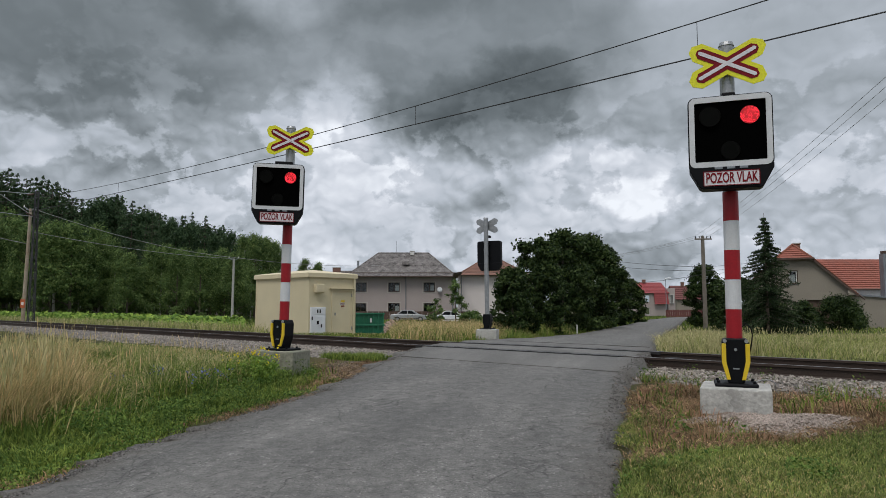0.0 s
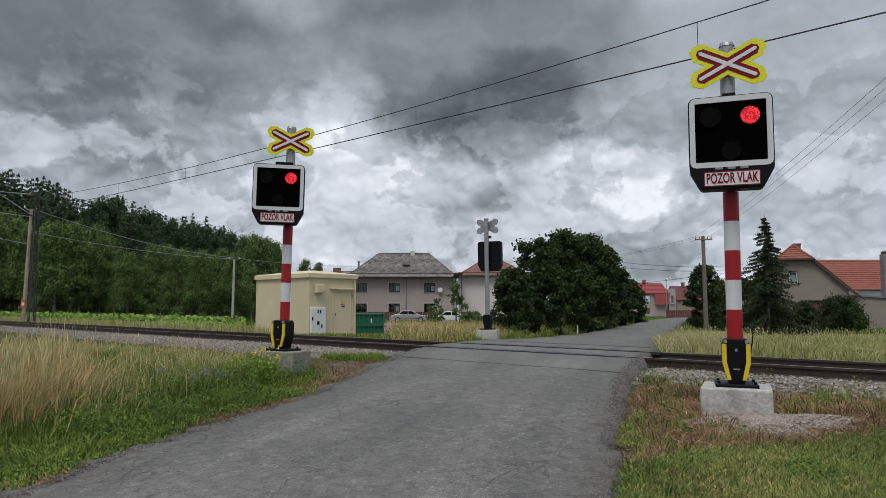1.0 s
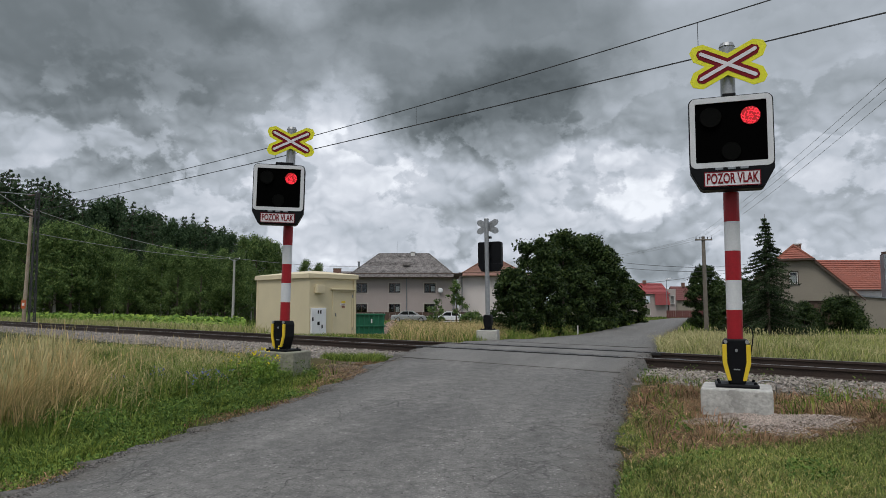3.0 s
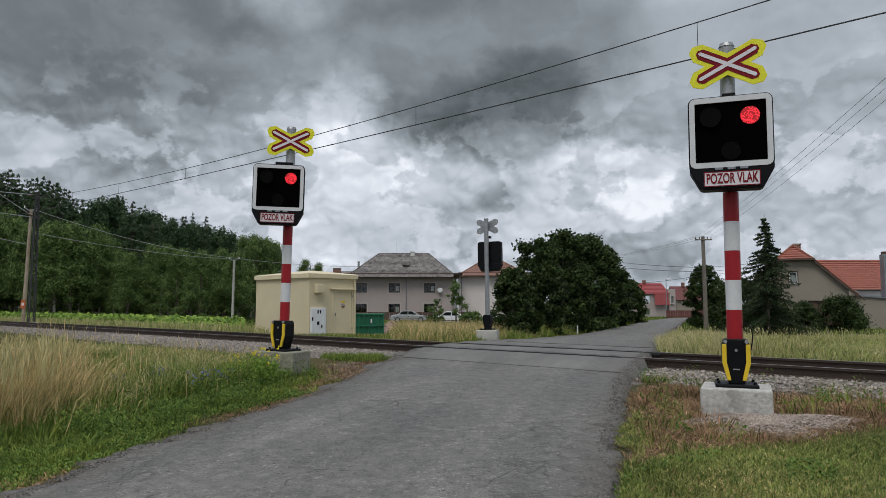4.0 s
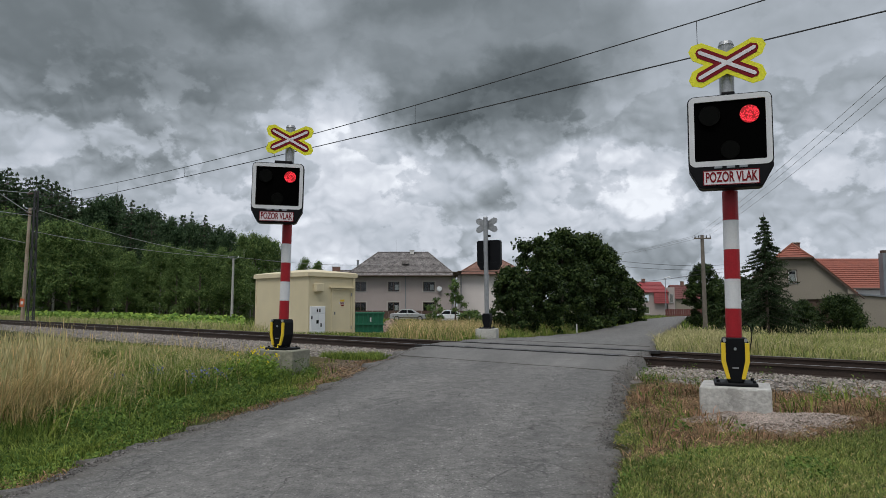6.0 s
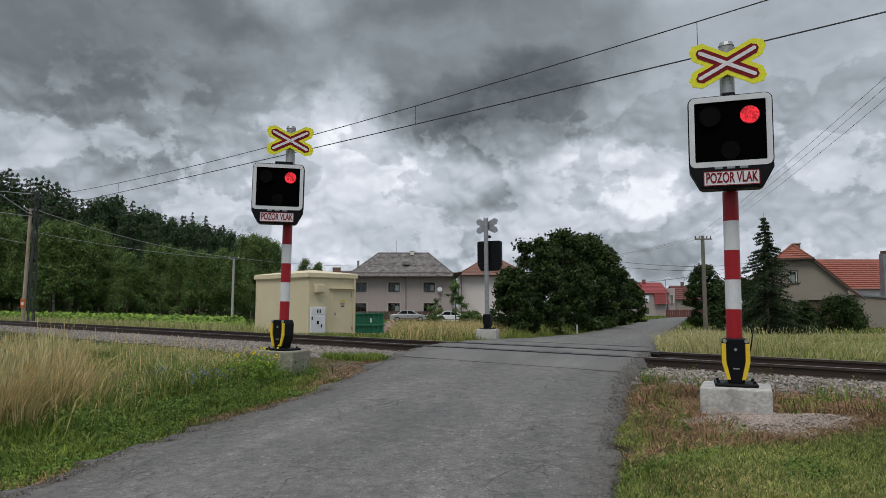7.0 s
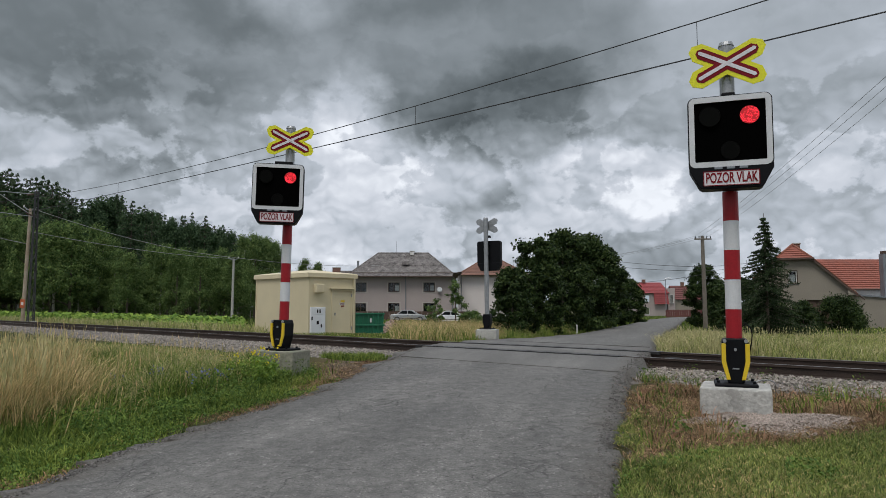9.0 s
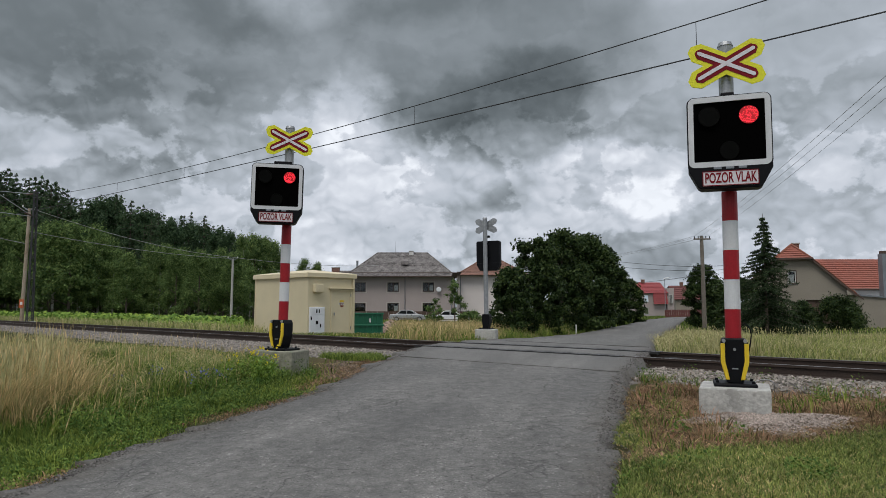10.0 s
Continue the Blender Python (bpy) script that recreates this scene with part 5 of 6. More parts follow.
def make_mast():
    """Steel lattice mast that carries the overhead line by a tubular bracket."""
    x, y, _ = track_point(48.9, 2.25, 0)
    ma = thing("overhead_line_mast", Matrix.Translation((x, y, float(ground_z(x, y)))) @ Matrix.Rotation(math.atan2(TRACK_N[1], TRACK_N[0]), 4, "Z"), "dark steel lattice mast beside the track", "railway mast")
    w0, w1, h = 0.17, 0.09, 8.5
    for sx in (-1, 1):
        for sy in (-1, 1):
            part("leg", rod(0.035, 0.03, (sx * w0, sy * w0, -0.3), (sx * w1, sy * w1, h), 5), M_WIRE, ma)
    steps = 13
    for k in range(steps):
        za, zb = h * k / steps, h * (k + 1) / steps
        wa, wb = w0 + (w1 - w0) * k / steps, w0 + (w1 - w0) * (k + 1) / steps
        g = 1 if k % 2 else -1
        for q in (-1, 1):
            part("brace", rod(0.018, 0.018, (g * wa, q * wa, za), (-g * wb, q * wb, zb), 4), M_WIRE, ma)
            part("brace", rod(0.018, 0.018, (q * wa, g * wa, za), (q * wb, -g * wb, zb), 4), M_WIRE, ma)
    part("footing", box((0.6, 0.6, 0.3), (0, 0, 0), 0.03), M_POLECON, ma, "concrete foot")
    for za, zb in ((8.3, 8.25), (6.9, 8.2), (6.85, 6.95)):
        part("bracket_tube", rod(0.022, 0.022, (-0.2, 0, za), (-2.25, 0, zb), 6), M_GALV, ma, "grey bracket tube")
    for z in (8.3, 6.9):
        part("insulator", rod(0.06, 0.05, (-0.2, 0, z), (-0.55, 0, z - 0.1 if z > 8 else z + 0.14), 8), M_TRIM, ma, "brown ribbed insulator")


def make_poles():
    make_mast()
    utility_pole(pose(-27.6, 45, -0.95, 0, 1.2, 0), 8.3, 0.13, M_OLDPOLE, "weathered wooden pole on a concrete foot", 0, True)
    utility_pole(pose(-19.7, 64, -1.0, 0, 0.3, 0), 6.3, 0.13, M_POLECON, "slim grey concrete pole at the field's edge")
    utility_pole(pose(19.15, 50, -0.9, 0, -0.3, 0), 6.95, 0.17, M_POLEWOOD, "weathered wooden pole with a short crossarm", 0.62)
    a, b = Vector((-27.3, 45, 7.35)), Vector((-19.6, 64, 5.45))
    wire("overhead_wire", sagging(a, b, 0.5), 0.02, "thin overhead service wire", M_SERVICE)
    wire("overhead_wire", sagging(Vector((-27.3, 45, 5.8)), b - Vector((0, 0, 0.1)), 0.3), 0.02, "thin overhead service wire", M_SERVICE)
    wire("overhead_wire", sagging(a + Vector((-14, -12, 2.2)), Vector((-27.6, 45, 5.0)), 0.3), 0.02, "thin overhead service wire", M_SERVICE)
    wire("overhead_wire", sagging(b, (-8, 90, 6.3), 0.35), 0.02, "thin overhead service wire", M_SERVICE)
    for k, z in ((-0.5, 0), (0.0, 0.03), (0.5, 0)):
        wire("overhead_wire", sagging((19.0 + k, 49.9, 6.0 + z), (7.15 + k * 0.5, 5.0, 5.75 + z + 0.05 * k), 0.3, 24), 0.0055, "thin overhead service wire", M_SERVICE)
        wire("overhead_wire", sagging((19.0 + k, 49.9, 6.0 + z), (16.1 + k, 90, 7.1 + z), 0.5), 0.009, "thin overhead service wire", M_SERVICE)
    for z0, end in ((3.75, (17.4, 72, 5.75)), (3.45, (17.9, 74, 5.3)), (3.2, (21.0, 76, 3.5))):
        wire("service_cable", sagging((19.0, 49.9, z0), end, 0.12), 0.018, "dark service cable leaving the wooden pole")
        wire("service_cable", sagging((19.0, 49.9, z0), (29.0, 57.2, z0 + 1.2), 0.1), 0.012, "dark service cable to the tan house")
    # railway overhead line: contact wire below, messenger above, droppers between
    low = lambda u: 5.165 + 0.012 * u + 0.00022 * min(u, 49) ** 2
    high = lambda u: 5.795 + 0.00115 * (u - 12.5) ** 2
    ct = [track_point(u, 0.0, low(u)) for u in np.linspace(-12, 78, 60)]
    ms = [track_point(u, 0.0, high(u)) for u in np.linspace(-12, 49, 50)]
    wire("contact_wire", ct, 0.013, "dark overhead contact wire above the track")
    wire("messenger_wire", ms, 0.011, "dark carrying wire of the overhead line")
    for u in (-2.0, 4.72, 11.8, 18.0, 23.9, 30.0, 35.6):
        wire("dropper", [track_point(u, 0, low(u)), track_point(u, 0, high(u))], 0.006, "thin dropper between the overhead wires")
    wire("pipe_hoop", [(3.34, 7.40, -0.3), (3.34, 7.40, 0.02), (3.36, 7.40, 0.05), (3.40, 7.40, 0.065), (3.50, 7.40, 0.065), (3.54, 7.40, 0.05), (3.56, 7.40, 0.02), (3.56, 7.40, -0.3)], 0.006, "thin grey pipe hoop behind the concrete footing", M_GALV)
    wire("bond_cable", [(4.05, 12.92, -0.16), (4.15, 12.84, -0.10), (4.30, 12.70, -0.09), (4.48, 12.52, -0.12), (4.62, 12.36, -0.22)], 0.012, "dark bond cable beside the rail")
    lamp = thing("street_lamp", pose(38.5, 118, -1.0), "small grey street lamp by the far road", "street lamp")
    part("pole", rod(0.08, 0.05, (0, 0, 0), (0, 0, 6.6), 8), M_GREY, lamp)
    part("lamp_head", box((1.0, 0.3, 0.18), (0.35, 0, 6.75), 0.05, None, Matrix.Rotation(radians(-15), 4, "Y")), M_METERDOOR, lamp, "pale lamp head")
    for x, y in ((7.6, 38.9), (12.6, 51.0)):
        tagged(new("marker_post", finish(box((0.07, 0.07, 0.8), (0, 0, 0.2), 0.01), "marker_post", M_PLASTER)), "short white roadside marker post", "post", "marker posts").location = (x, y, float(ground_z(x, y)))


make_poles()


# ---- trees and shrubs ----
def leaf_quads(centres, outward, size, rng, aspect=0.55, flat=0.0):
    """Pointed leaves (diamonds with a fold) at the given places, turned at random but leaning outward."""
    n = len(centres)
    nrm = outward + rng.normal(0, 0.7, (n, 3)) + np.array((0, 0, flat))
    nrm /= np.linalg.norm(nrm, axis=1, keepdims=True) + 1e-9
    t = np.cross(nrm, rng.normal(0, 1, (n, 3)))
    t /= np.linalg.norm(t, axis=1, keepdims=True) + 1e-9
    b = np.cross(nrm, t)
    s = (size * rng.uniform(0.6, 1.3, n))[:, None]
    v = np.stack([centres - t * s, centres + b * s * aspect - nrm * s * 0.15, centres + t * s, centres - b * s * aspect - nrm * s * 0.15], 1)
    return v.reshape(-1, 3)


def quads_mesh(name, v, material):
    n = len(v) // 4
    return raw_mesh(name, v, np.arange(n * 4).reshape(n, 4), material)


def clump_leaves(clumps, n, size, rng, shell=0.62, aspect=0.55):
    c = np.array([k[:3] for k in clumps])
    r = np.array([k[3] for k in clumps])
    w = r ** 2
    pick = rng.choice(len(clumps), n, p=w / w.sum())
    d = rng.normal(0, 1, (n, 3))
    d /= np.linalg.norm(d, axis=1, keepdims=True)
    rad = r[pick] * np.abs(shell + (1 - shell) * rng.normal(0, 0.9, n))
    pos = c[pick] + d * rad[:, None] * np.array((1, 1, 0.8))
    return leaf_quads(pos, d, size, rng, aspect)


def limb_mesh(parent, base_r, height, clumps, material, rng, count=9, lean=0.0):
    part("trunk", rod(base_r, base_r * 0.35, (0, 0, -0.3), (lean * height, 0, height), 9), material, parent)
    for k in range(count):
        c = clumps[int(rng.integers(len(clumps)))]
        z = min(height * 0.95, max(0.3, c[2] - abs(c[0]) * 0.6 - abs(c[1]) * 0.4))
        part("limb", rod(base_r * 0.35, base_r * 0.1, (lean * z, 0, z), (c[0], c[1], c[2]), 6), material, parent)


def broad_tree(name, m, height, radius, n, leaf, label, seed, material=None, low=0.12, clumps_n=80, bark=None, category="tree", group="", taper=0.0):
    rng = np.random.default_rng(seed)
    tr = thing(name, m, label, category, group)
    clumps = []
    for i in range(clumps_n):
        f = low + (1 - low) * rng.uniform(0, 1) ** 0.85
        prof = math.sin(math.pi * (0.25 + 0.72 * f)) ** 0.6 * (1 - taper * f)
        a, q = rng.uniform(0, 6.283), math.sqrt(rng.uniform(0.08, 1))
        rr = radius * prof * q * rng.uniform(0.8, 1.08)
        clumps.append((rr * math.cos(a), rr * math.sin(a), height * f * 0.93, radius * rng.uniform(0.7, 1.4) * 0.95 / clumps_n ** 0.333))
    limb_mesh(tr, max(0.06, height * 0.018), height * 0.8, clumps, bark or M_BARK, rng)
    me = quads_mesh("crown", clump_leaves(clumps, n, leaf, rng), material or M_LEAF)
    cr = new("crown", me)
    cr.parent = tr
    return tr


def pine_tree(m, height, radius, label, seed, group=""):
    """Forest conifer: bare trunk below, uneven whorls of boughs with flat needle pads, a pointed leader."""
    rng = np.random.default_rng(seed)
    tr = thing("pine_tree", m, label, "tree", group)
    part("trunk", rod(height * 0.011, 0.02, (0, 0, -0.3), (0, 0, height), 8), M_BARK, tr)
    boughs, pos, out = bmesh.new(), [], []
    start = rng.uniform(0.2, 0.34)
    for w in range(22):
        f = start + (0.985 - start) * (w / 21) ** 0.9
        reach = rng.uniform(0.5, 1.3)
        for k in range(7 if f < 0.9 else 4):
            a = rng.uniform(0, 6.283)
            ln = reach * radius * (1 - f) ** 0.76 * rng.uniform(0.35, 1.1) + 0.08
            z0 = height * (f + rng.normal(0, 0.006))
            tip = np.array((math.cos(a) * ln, math.sin(a) * ln, ln * rng.uniform(-0.30, 0.25)))
            rod(0.04, 0.012, (0, 0, z0), (tip[0], tip[1], z0 + tip[2]), 4, boughs)
            n = int(5 + 60 * min(1.0, ln / radius))
            q = rng.uniform(0.25, 1.06, n)
            p = np.outer(q, tip) + np.array((0, 0, z0)) + rng.normal(0, 1, (n, 3)) * np.array((0.11, 0.11, 0.10)) * (0.3 + ln)
            pos.append(p)
            out.append(np.tile((math.cos(a) * 0.5, math.sin(a) * 0.5, 0.5), (n, 1)))
    part("bough", boughs, M_BARK, tr)["kind"] = "stuff"
    v = leaf_quads(np.concatenate(pos), np.concatenate(out), 0.21, rng, 0.36)
    cr = new("crown", quads_mesh("crown", v, M_NEEDLE))
    cr.parent = tr
    return tr


def spruce_tree(m, height, radius, label, seed, per=95, whorls=34):
    """Garden spruce: whorls of drooping boughs set with needle sprays."""
    rng = np.random.default_rng(seed)
    tr = thing("spruce_tree", m, label, "tree")
    part("trunk", rod(height * 0.017, 0.01, (0, 0, -0.3), (0, 0, height), 9), M_BARK, tr)
    pos, out = [], []
    boughs = bmesh.new()
    for w in range(whorls):
        f = w / whorls
        z0 = height * (0.05 + 0.93 * f)
        for k in range(7 if f < 0.8 else 5):
            a = rng.uniform(0, 6.283)
            ln = radius * (1 - f) ** 1.05 * rng.uniform(0.6, 1.25) + 0.07
            tip = Vector((math.cos(a) * ln, math.sin(a) * ln, z0 - ln * 0.28))
            rod(0.018, 0.006, (0, 0, z0), tip, 4, boughs)
            q = rng.uniform(0.05, 1.05, int(per * (0.35 + ln / radius)))
            p = np.outer(q, np.array(tip - Vector((0, 0, z0)))) + np.array((0, 0, z0)) + rng.normal(0, 0.035 + 0.04 * ln / radius, (len(q), 3)) * np.array((1, 1, 0.7))
            pos.append(p)
            out.append(np.tile((math.cos(a) * 0.4, math.sin(a) * 0.4, 0.3), (len(q), 1)))
    part("bough", boughs, M_BARK, tr)["kind"] = "stuff"
    v = leaf_quads(np.concatenate(pos), np.concatenate(out), 0.085, rng, 0.26)
    cr = new("crown", quads_mesh("crown", v, M_SPRUCE))
    cr.parent = tr
    return tr


def scaled(x, y, z, s, turn, sz=None):
    return Matrix.Translation((x, y, z)) @ Matrix.Rotation(turn, 4, "Z") @ Matrix.Diagonal((s, s, sz or s, 1))


def unscale(src):
    return Matrix.Diagonal((1 / src.scale[0], 1 / src.scale[1], 1 / src.scale[2], 1))


def make_forest():
    rng = np.random.default_rng(21)
    pines = [pine_tree(scaled(0, 0, 0, 1, 0), 18, 4.2 if k % 2 else 5.4, "tall dark forest pine with a ragged crown", 30 + k, "forest pines") for k in range(6)]
    broads = [broad_tree("forest_tree", scaled(0, 0, 0, 1, 0), 10, 3.6, 13000 if k < 4 else 5000, 0.115 if k < 4 else 0.19, "light green broadleaf tree at the forest edge", 40 + k, M_LEAF, 0.20 if k < 4 else 0.03, 110, M_BIRCH if k % 2 else M_BARK, "tree", "forest edge trees", 0.55 if k < 4 else 0) for k in range(6)]
    darks = [broad_tree("forest_tree", scaled(0, 0, 0, 1, 0), 14, 4.2, 9000, 0.17, "dark leafy tree deep in the forest", 140 + k, M_NEEDLE, 0.25, 70, M_BARK, "tree", "forest trees behind", 0.35) for k in range(2)]
    used = {}

    def place(kinds, k, m):
        src = kinds[k % len(kinds)]
        if id(src) not in used:
            used[id(src)] = 1
            src.matrix_basis = m
        else:
            copy_thing(src, m @ unscale(src))

    px = (-260, -100, 0, 40, 62, 95, 140, 200, 260, 300, 345, 400, 425)
    top = (288, 282, 288, 312, 302, 318, 348, 338, 362, 378, 370, 398, 415)
    for i in range(84):
        p = -200 + 622 * (i + rng.uniform(-0.4, 0.4)) / 83
        y = rng.uniform(92, 118)
        h = (543 - np.interp(p, px, top) - 3 - abs(rng.normal(0, 11)) * (1 if i % 3 else 0.15)) / 1207 * y + 1.85
        s = h / 18.0
        if i % 5 in (1, 3) and p > 130:
            place(darks, i // 5, scaled((p - 784) / 1207 * y, y, -1.0, h / 14 * rng.uniform(0.7, 0.9), rng.uniform(0, 6.28), h / 14))
        else:
            place(pines, i, scaled((p - 784) / 1207 * y, y, -1.0, s * rng.uniform(0.75, 1.1), rng.uniform(0, 6.28), s))
    for i in range(62):
        p = -200 + 625 * (i + rng.uniform(-0.4, 0.4)) / 61
        y = rng.uniform(72, 90)
        t = np.interp(p, (-200, 0, 60, 100, 200, 300, 420), (375, 375, 385, 400, 432, 425, 440)) + rng.normal(12, 18)
        h = (543 - t) / 1207 * y + 1.85
        s = h / 10
        place(broads, i % 4, scaled((p - 784) / 1207 * y, y, -1.0, s * rng.uniform(0.72, 1.0), rng.uniform(0, 6.28), s))
    for i in range(20):
        p = -240 + 665 * (i + rng.uniform(-0.4, 0.4)) / 19
        y = rng.uniform(71, 78)
        h = rng.uniform(1.2, 3.6)
        place(broads, 4 + i % 2, scaled((p - 784) / 1207 * y, y, -1.0, h / 10 * 1.5, rng.uniform(0, 6.28), h / 10))
    for i in range(30):
        p = -240 + 690 * (i + rng.uniform(-0.4, 0.4)) / 29
        y = rng.uniform(96, 124)
        place(broads, 4 + i % 2, scaled((p - 784) / 1207 * y, y, -1.0, 0.8, rng.uniform(0, 6.28), rng.uniform(0.4, 0.6)))
    for p, t, y in ((432, 412, 90), (452, 408, 88), (470, 415, 90), (486, 424, 92), (540, 456, 110), (562, 462, 112), (445, 470, 80), (470, 480, 80)):
        h = (543 - t) / 1207 * y + 1.85
        place(broads, int(rng.integers(4)), scaled((p - 784) / 1207 * y, y, -1.0, h / 10 * 0.8, rng.uniform(0, 6.28), h / 10))


def make_garden_trees():
    # dark bushes grown together along the lane
    for x, y, h, r, n, sd in ((3.35, 33.0, 3.6, 1.3, 16000, 81), (5.0, 36.8, 5.5, 1.75, 24000, 82), (7.6, 43.3, 6.8, 2.1, 28000, 83), (10.3, 49.0, 7.1, 2.6, 32000, 84), (14.0, 60.0, 7.4, 2.6, 20000, 85), (20.0, 74.0, 5.0, 1.9, 9000, 86)):
        broad_tree("large_bush", pose(x, y, float(ground_z(x, y)) - 0.05), h, r, n, 0.0024 * y + 0.005, "large dense dark green bush beside the lane", sd, M_BUSH, 0.02, 130, None, "bush", "bushes along the lane")
    spruce_tree(pose(18.1, 38.2, -0.8), 6.9, 2.5, "tall dark garden spruce with drooping boughs", 91, 130)
    broad_tree("shrub", pose(19.2, 44.5, -0.8), 3.6, 1.7, 9000, 0.09, "dark hedge shrub behind the spruce", 92, M_BUSH, 0.03, 60, None, "shrub")
    broad_tree("conical_shrub", pose(20.9, 54.5, -0.9), 5.3, 1.7, 24000, 0.09, "dense rounded dark evergreen behind the pole", 63, M_BUSH, 0.02, 170, None, "shrub")
    broad_tree("shrub", pose(23.4, 44.5, -0.9), 2.1, 1.0, 7000, 0.08, "dark green shrub before the tan house", 64, M_BUSH, 0.03, 60, None, "shrub")
    broad_tree("shrub", pose(28.6, 49.5, -0.9), 2.4, 2.1, 15000, 0.08, "wide grey-green shrub before the tan house", 65, M_BUSH, 0.03, 70, None, "shrub")
    broad_tree("shrub", pose(19.8, 41.5, -0.9), 2.2, 1.3, 7000, 0.08, "low dark shrub under the spruce", 66, M_BUSH, 0.03, 50, None, "shrub")
    broad_tree("young_tree", pose(1.15, 62, -0.95), 4.4, 0.9, 2200, 0.085, "thin young tree with sparse leaves", 67, M_LEAF, 0.25, 22, None, "tree")
    broad_tree("young_tree", pose(-0.6, 58, -0.95), 2.6, 0.8, 1600, 0.085, "thin young tree with sparse leaves", 68, M_LEAF, 0.1, 20, None, "tree")
    broad_tree("shrub", pose(2.6, 60, -0.95), 1.5, 1.2, 3000, 0.10, "low green shrub behind the signal", 69, M_LEAF, 0.05, 24, None, "shrub")
    broad_tree("shrub", pose(-6.6, 61, -0.95), 0.9, 0.8, 1800, 0.10, "low green shrub behind the container", 70, M_LEAF, 0.05, 18, None, "shrub")
    broad_tree("tree", pose(42, 76, -1.0), 6.8, 2.2, 5000, 0.16, "dark treetop behind the tiled roof", 71, M_BUSH, 0.3, 24)
    broad_tree("shrub", pose(46.5, 118, -1.0), 3.4, 3.0, 4000, 0.16, "dark green shrub by the far road", 72, M_BUSH, 0.05, 24, None, "shrub")


# ---- grass and plants ----
def blades(name, x, y, z, h, w, bend, material, label, seed, lie=0.0, away=None):
    """Tapered bent blades: one quad and a tip each."""
    rng = np.random.default_rng(seed)
    n = len(x)
    a = rng.uniform(0, 6.283, n)
    side = np.stack([np.cos(a), np.sin(a), np.zeros(n)], 1) * (w * rng.uniform(0.6, 1.3, n))[:, None] / 2
    b = rng.uniform(0, 6.283, n)
    way = np.stack([np.cos(b), np.sin(b), np.zeros(n)], 1)
    if away is not None:
        way = way * 0.45 + np.stack([away[0], away[1], np.zeros(n)], 1)
    lean = way * (h * bend * rng.uniform(0.2, 1.2, n))[:, None]
    root = np.stack([x, y, z], 1)
    up = np.stack([np.zeros(n), np.zeros(n), h * (1 - lie)], 1)
    mid = root + up * 0.55 + lean * 0.35
    tip = root + up * (1 - 0.25 * bend) + lean
    v = np.stack([root - side, root + side, mid + side * 0.75, mid - side * 0.75, tip], 1).reshape(-1, 3)
    i = np.arange(n) * 5
    faces = np.stack([i, i + 1, i + 2, i + 3], 1).tolist() + np.stack([i + 3, i + 2, i + 4], 1).tolist()
    return tagged(new(name, raw_mesh(name, v, faces, material)), label, "grass", kind="stuff")


def tussocks(cx, cy, per, radius, rng):
    """Blade roots gathered in tufts: places, the way outward, and a size for each tuft."""
    n = len(cx)
    size = np.repeat(rng.uniform(0.55, 1.25, n), per)
    a, q = rng.uniform(0, 6.283, n * per), np.sqrt(rng.uniform(0, 1, n * per))
    dx, dy = np.cos(a) * q, np.sin(a) * q
    return np.repeat(cx, per) + dx * radius * size, np.repeat(cy, per) + dy * radius * size, (dx * 1.2, dy * 1.2), size


def seed_heads(name, x, y, z, h, size, material, label, seed):
    """Grass with a nodding feathery head on a thin stalk."""
    rng = np.random.default_rng(seed)
    n = len(x)
    b = rng.uniform(0, 6.283, n)
    lean = np.stack([np.cos(b), np.sin(b), np.zeros(n)], 1) * (h * rng.uniform(0.05, 0.35, n))[:, None]
    root = np.stack([x, y, z], 1)
    top = root + np.stack([np.zeros(n), np.zeros(n), h], 1) + lean
    neck = root + (top - root) * 0.8
    a = rng.uniform(0, 6.283, n)
    side = np.stack([np.cos(a), np.sin(a), np.zeros(n)], 1)
    st, hd = side * 0.0022, side * size * rng.uniform(0.6, 1.2, n)[:, None]
    v = np.stack([root - st, root + st, neck + st, neck - st, neck + (top - neck) * 0.45 + hd, top, neck + (top - neck) * 0.45 - hd], 1).reshape(-1, 3)
    i = np.arange(n) * 7
    faces = np.stack([i, i + 1, i + 2, i + 3], 1).tolist() + np.stack([i + 3, i + 2, i + 4, i + 5], 1).tolist() + np.stack([i + 3, i + 5, i + 6, i + 3], 1)[:, :3].tolist()
    return tagged(new(name, raw_mesh(name, v, faces, material)), label, "grass", kind="stuff")


def patchy(x, y, f, k):
    return np.sin(x * f + k) * np.sin(y * f * 1.3 + 2 * k) + 0.6 * np.sin(x * f * 2.3 - y * f * 1.7 + k)


def scatter(n, x0, x1, y0, y1, rng):
    return rng.uniform(x0, x1, n), rng.uniform(y0, y1, n)


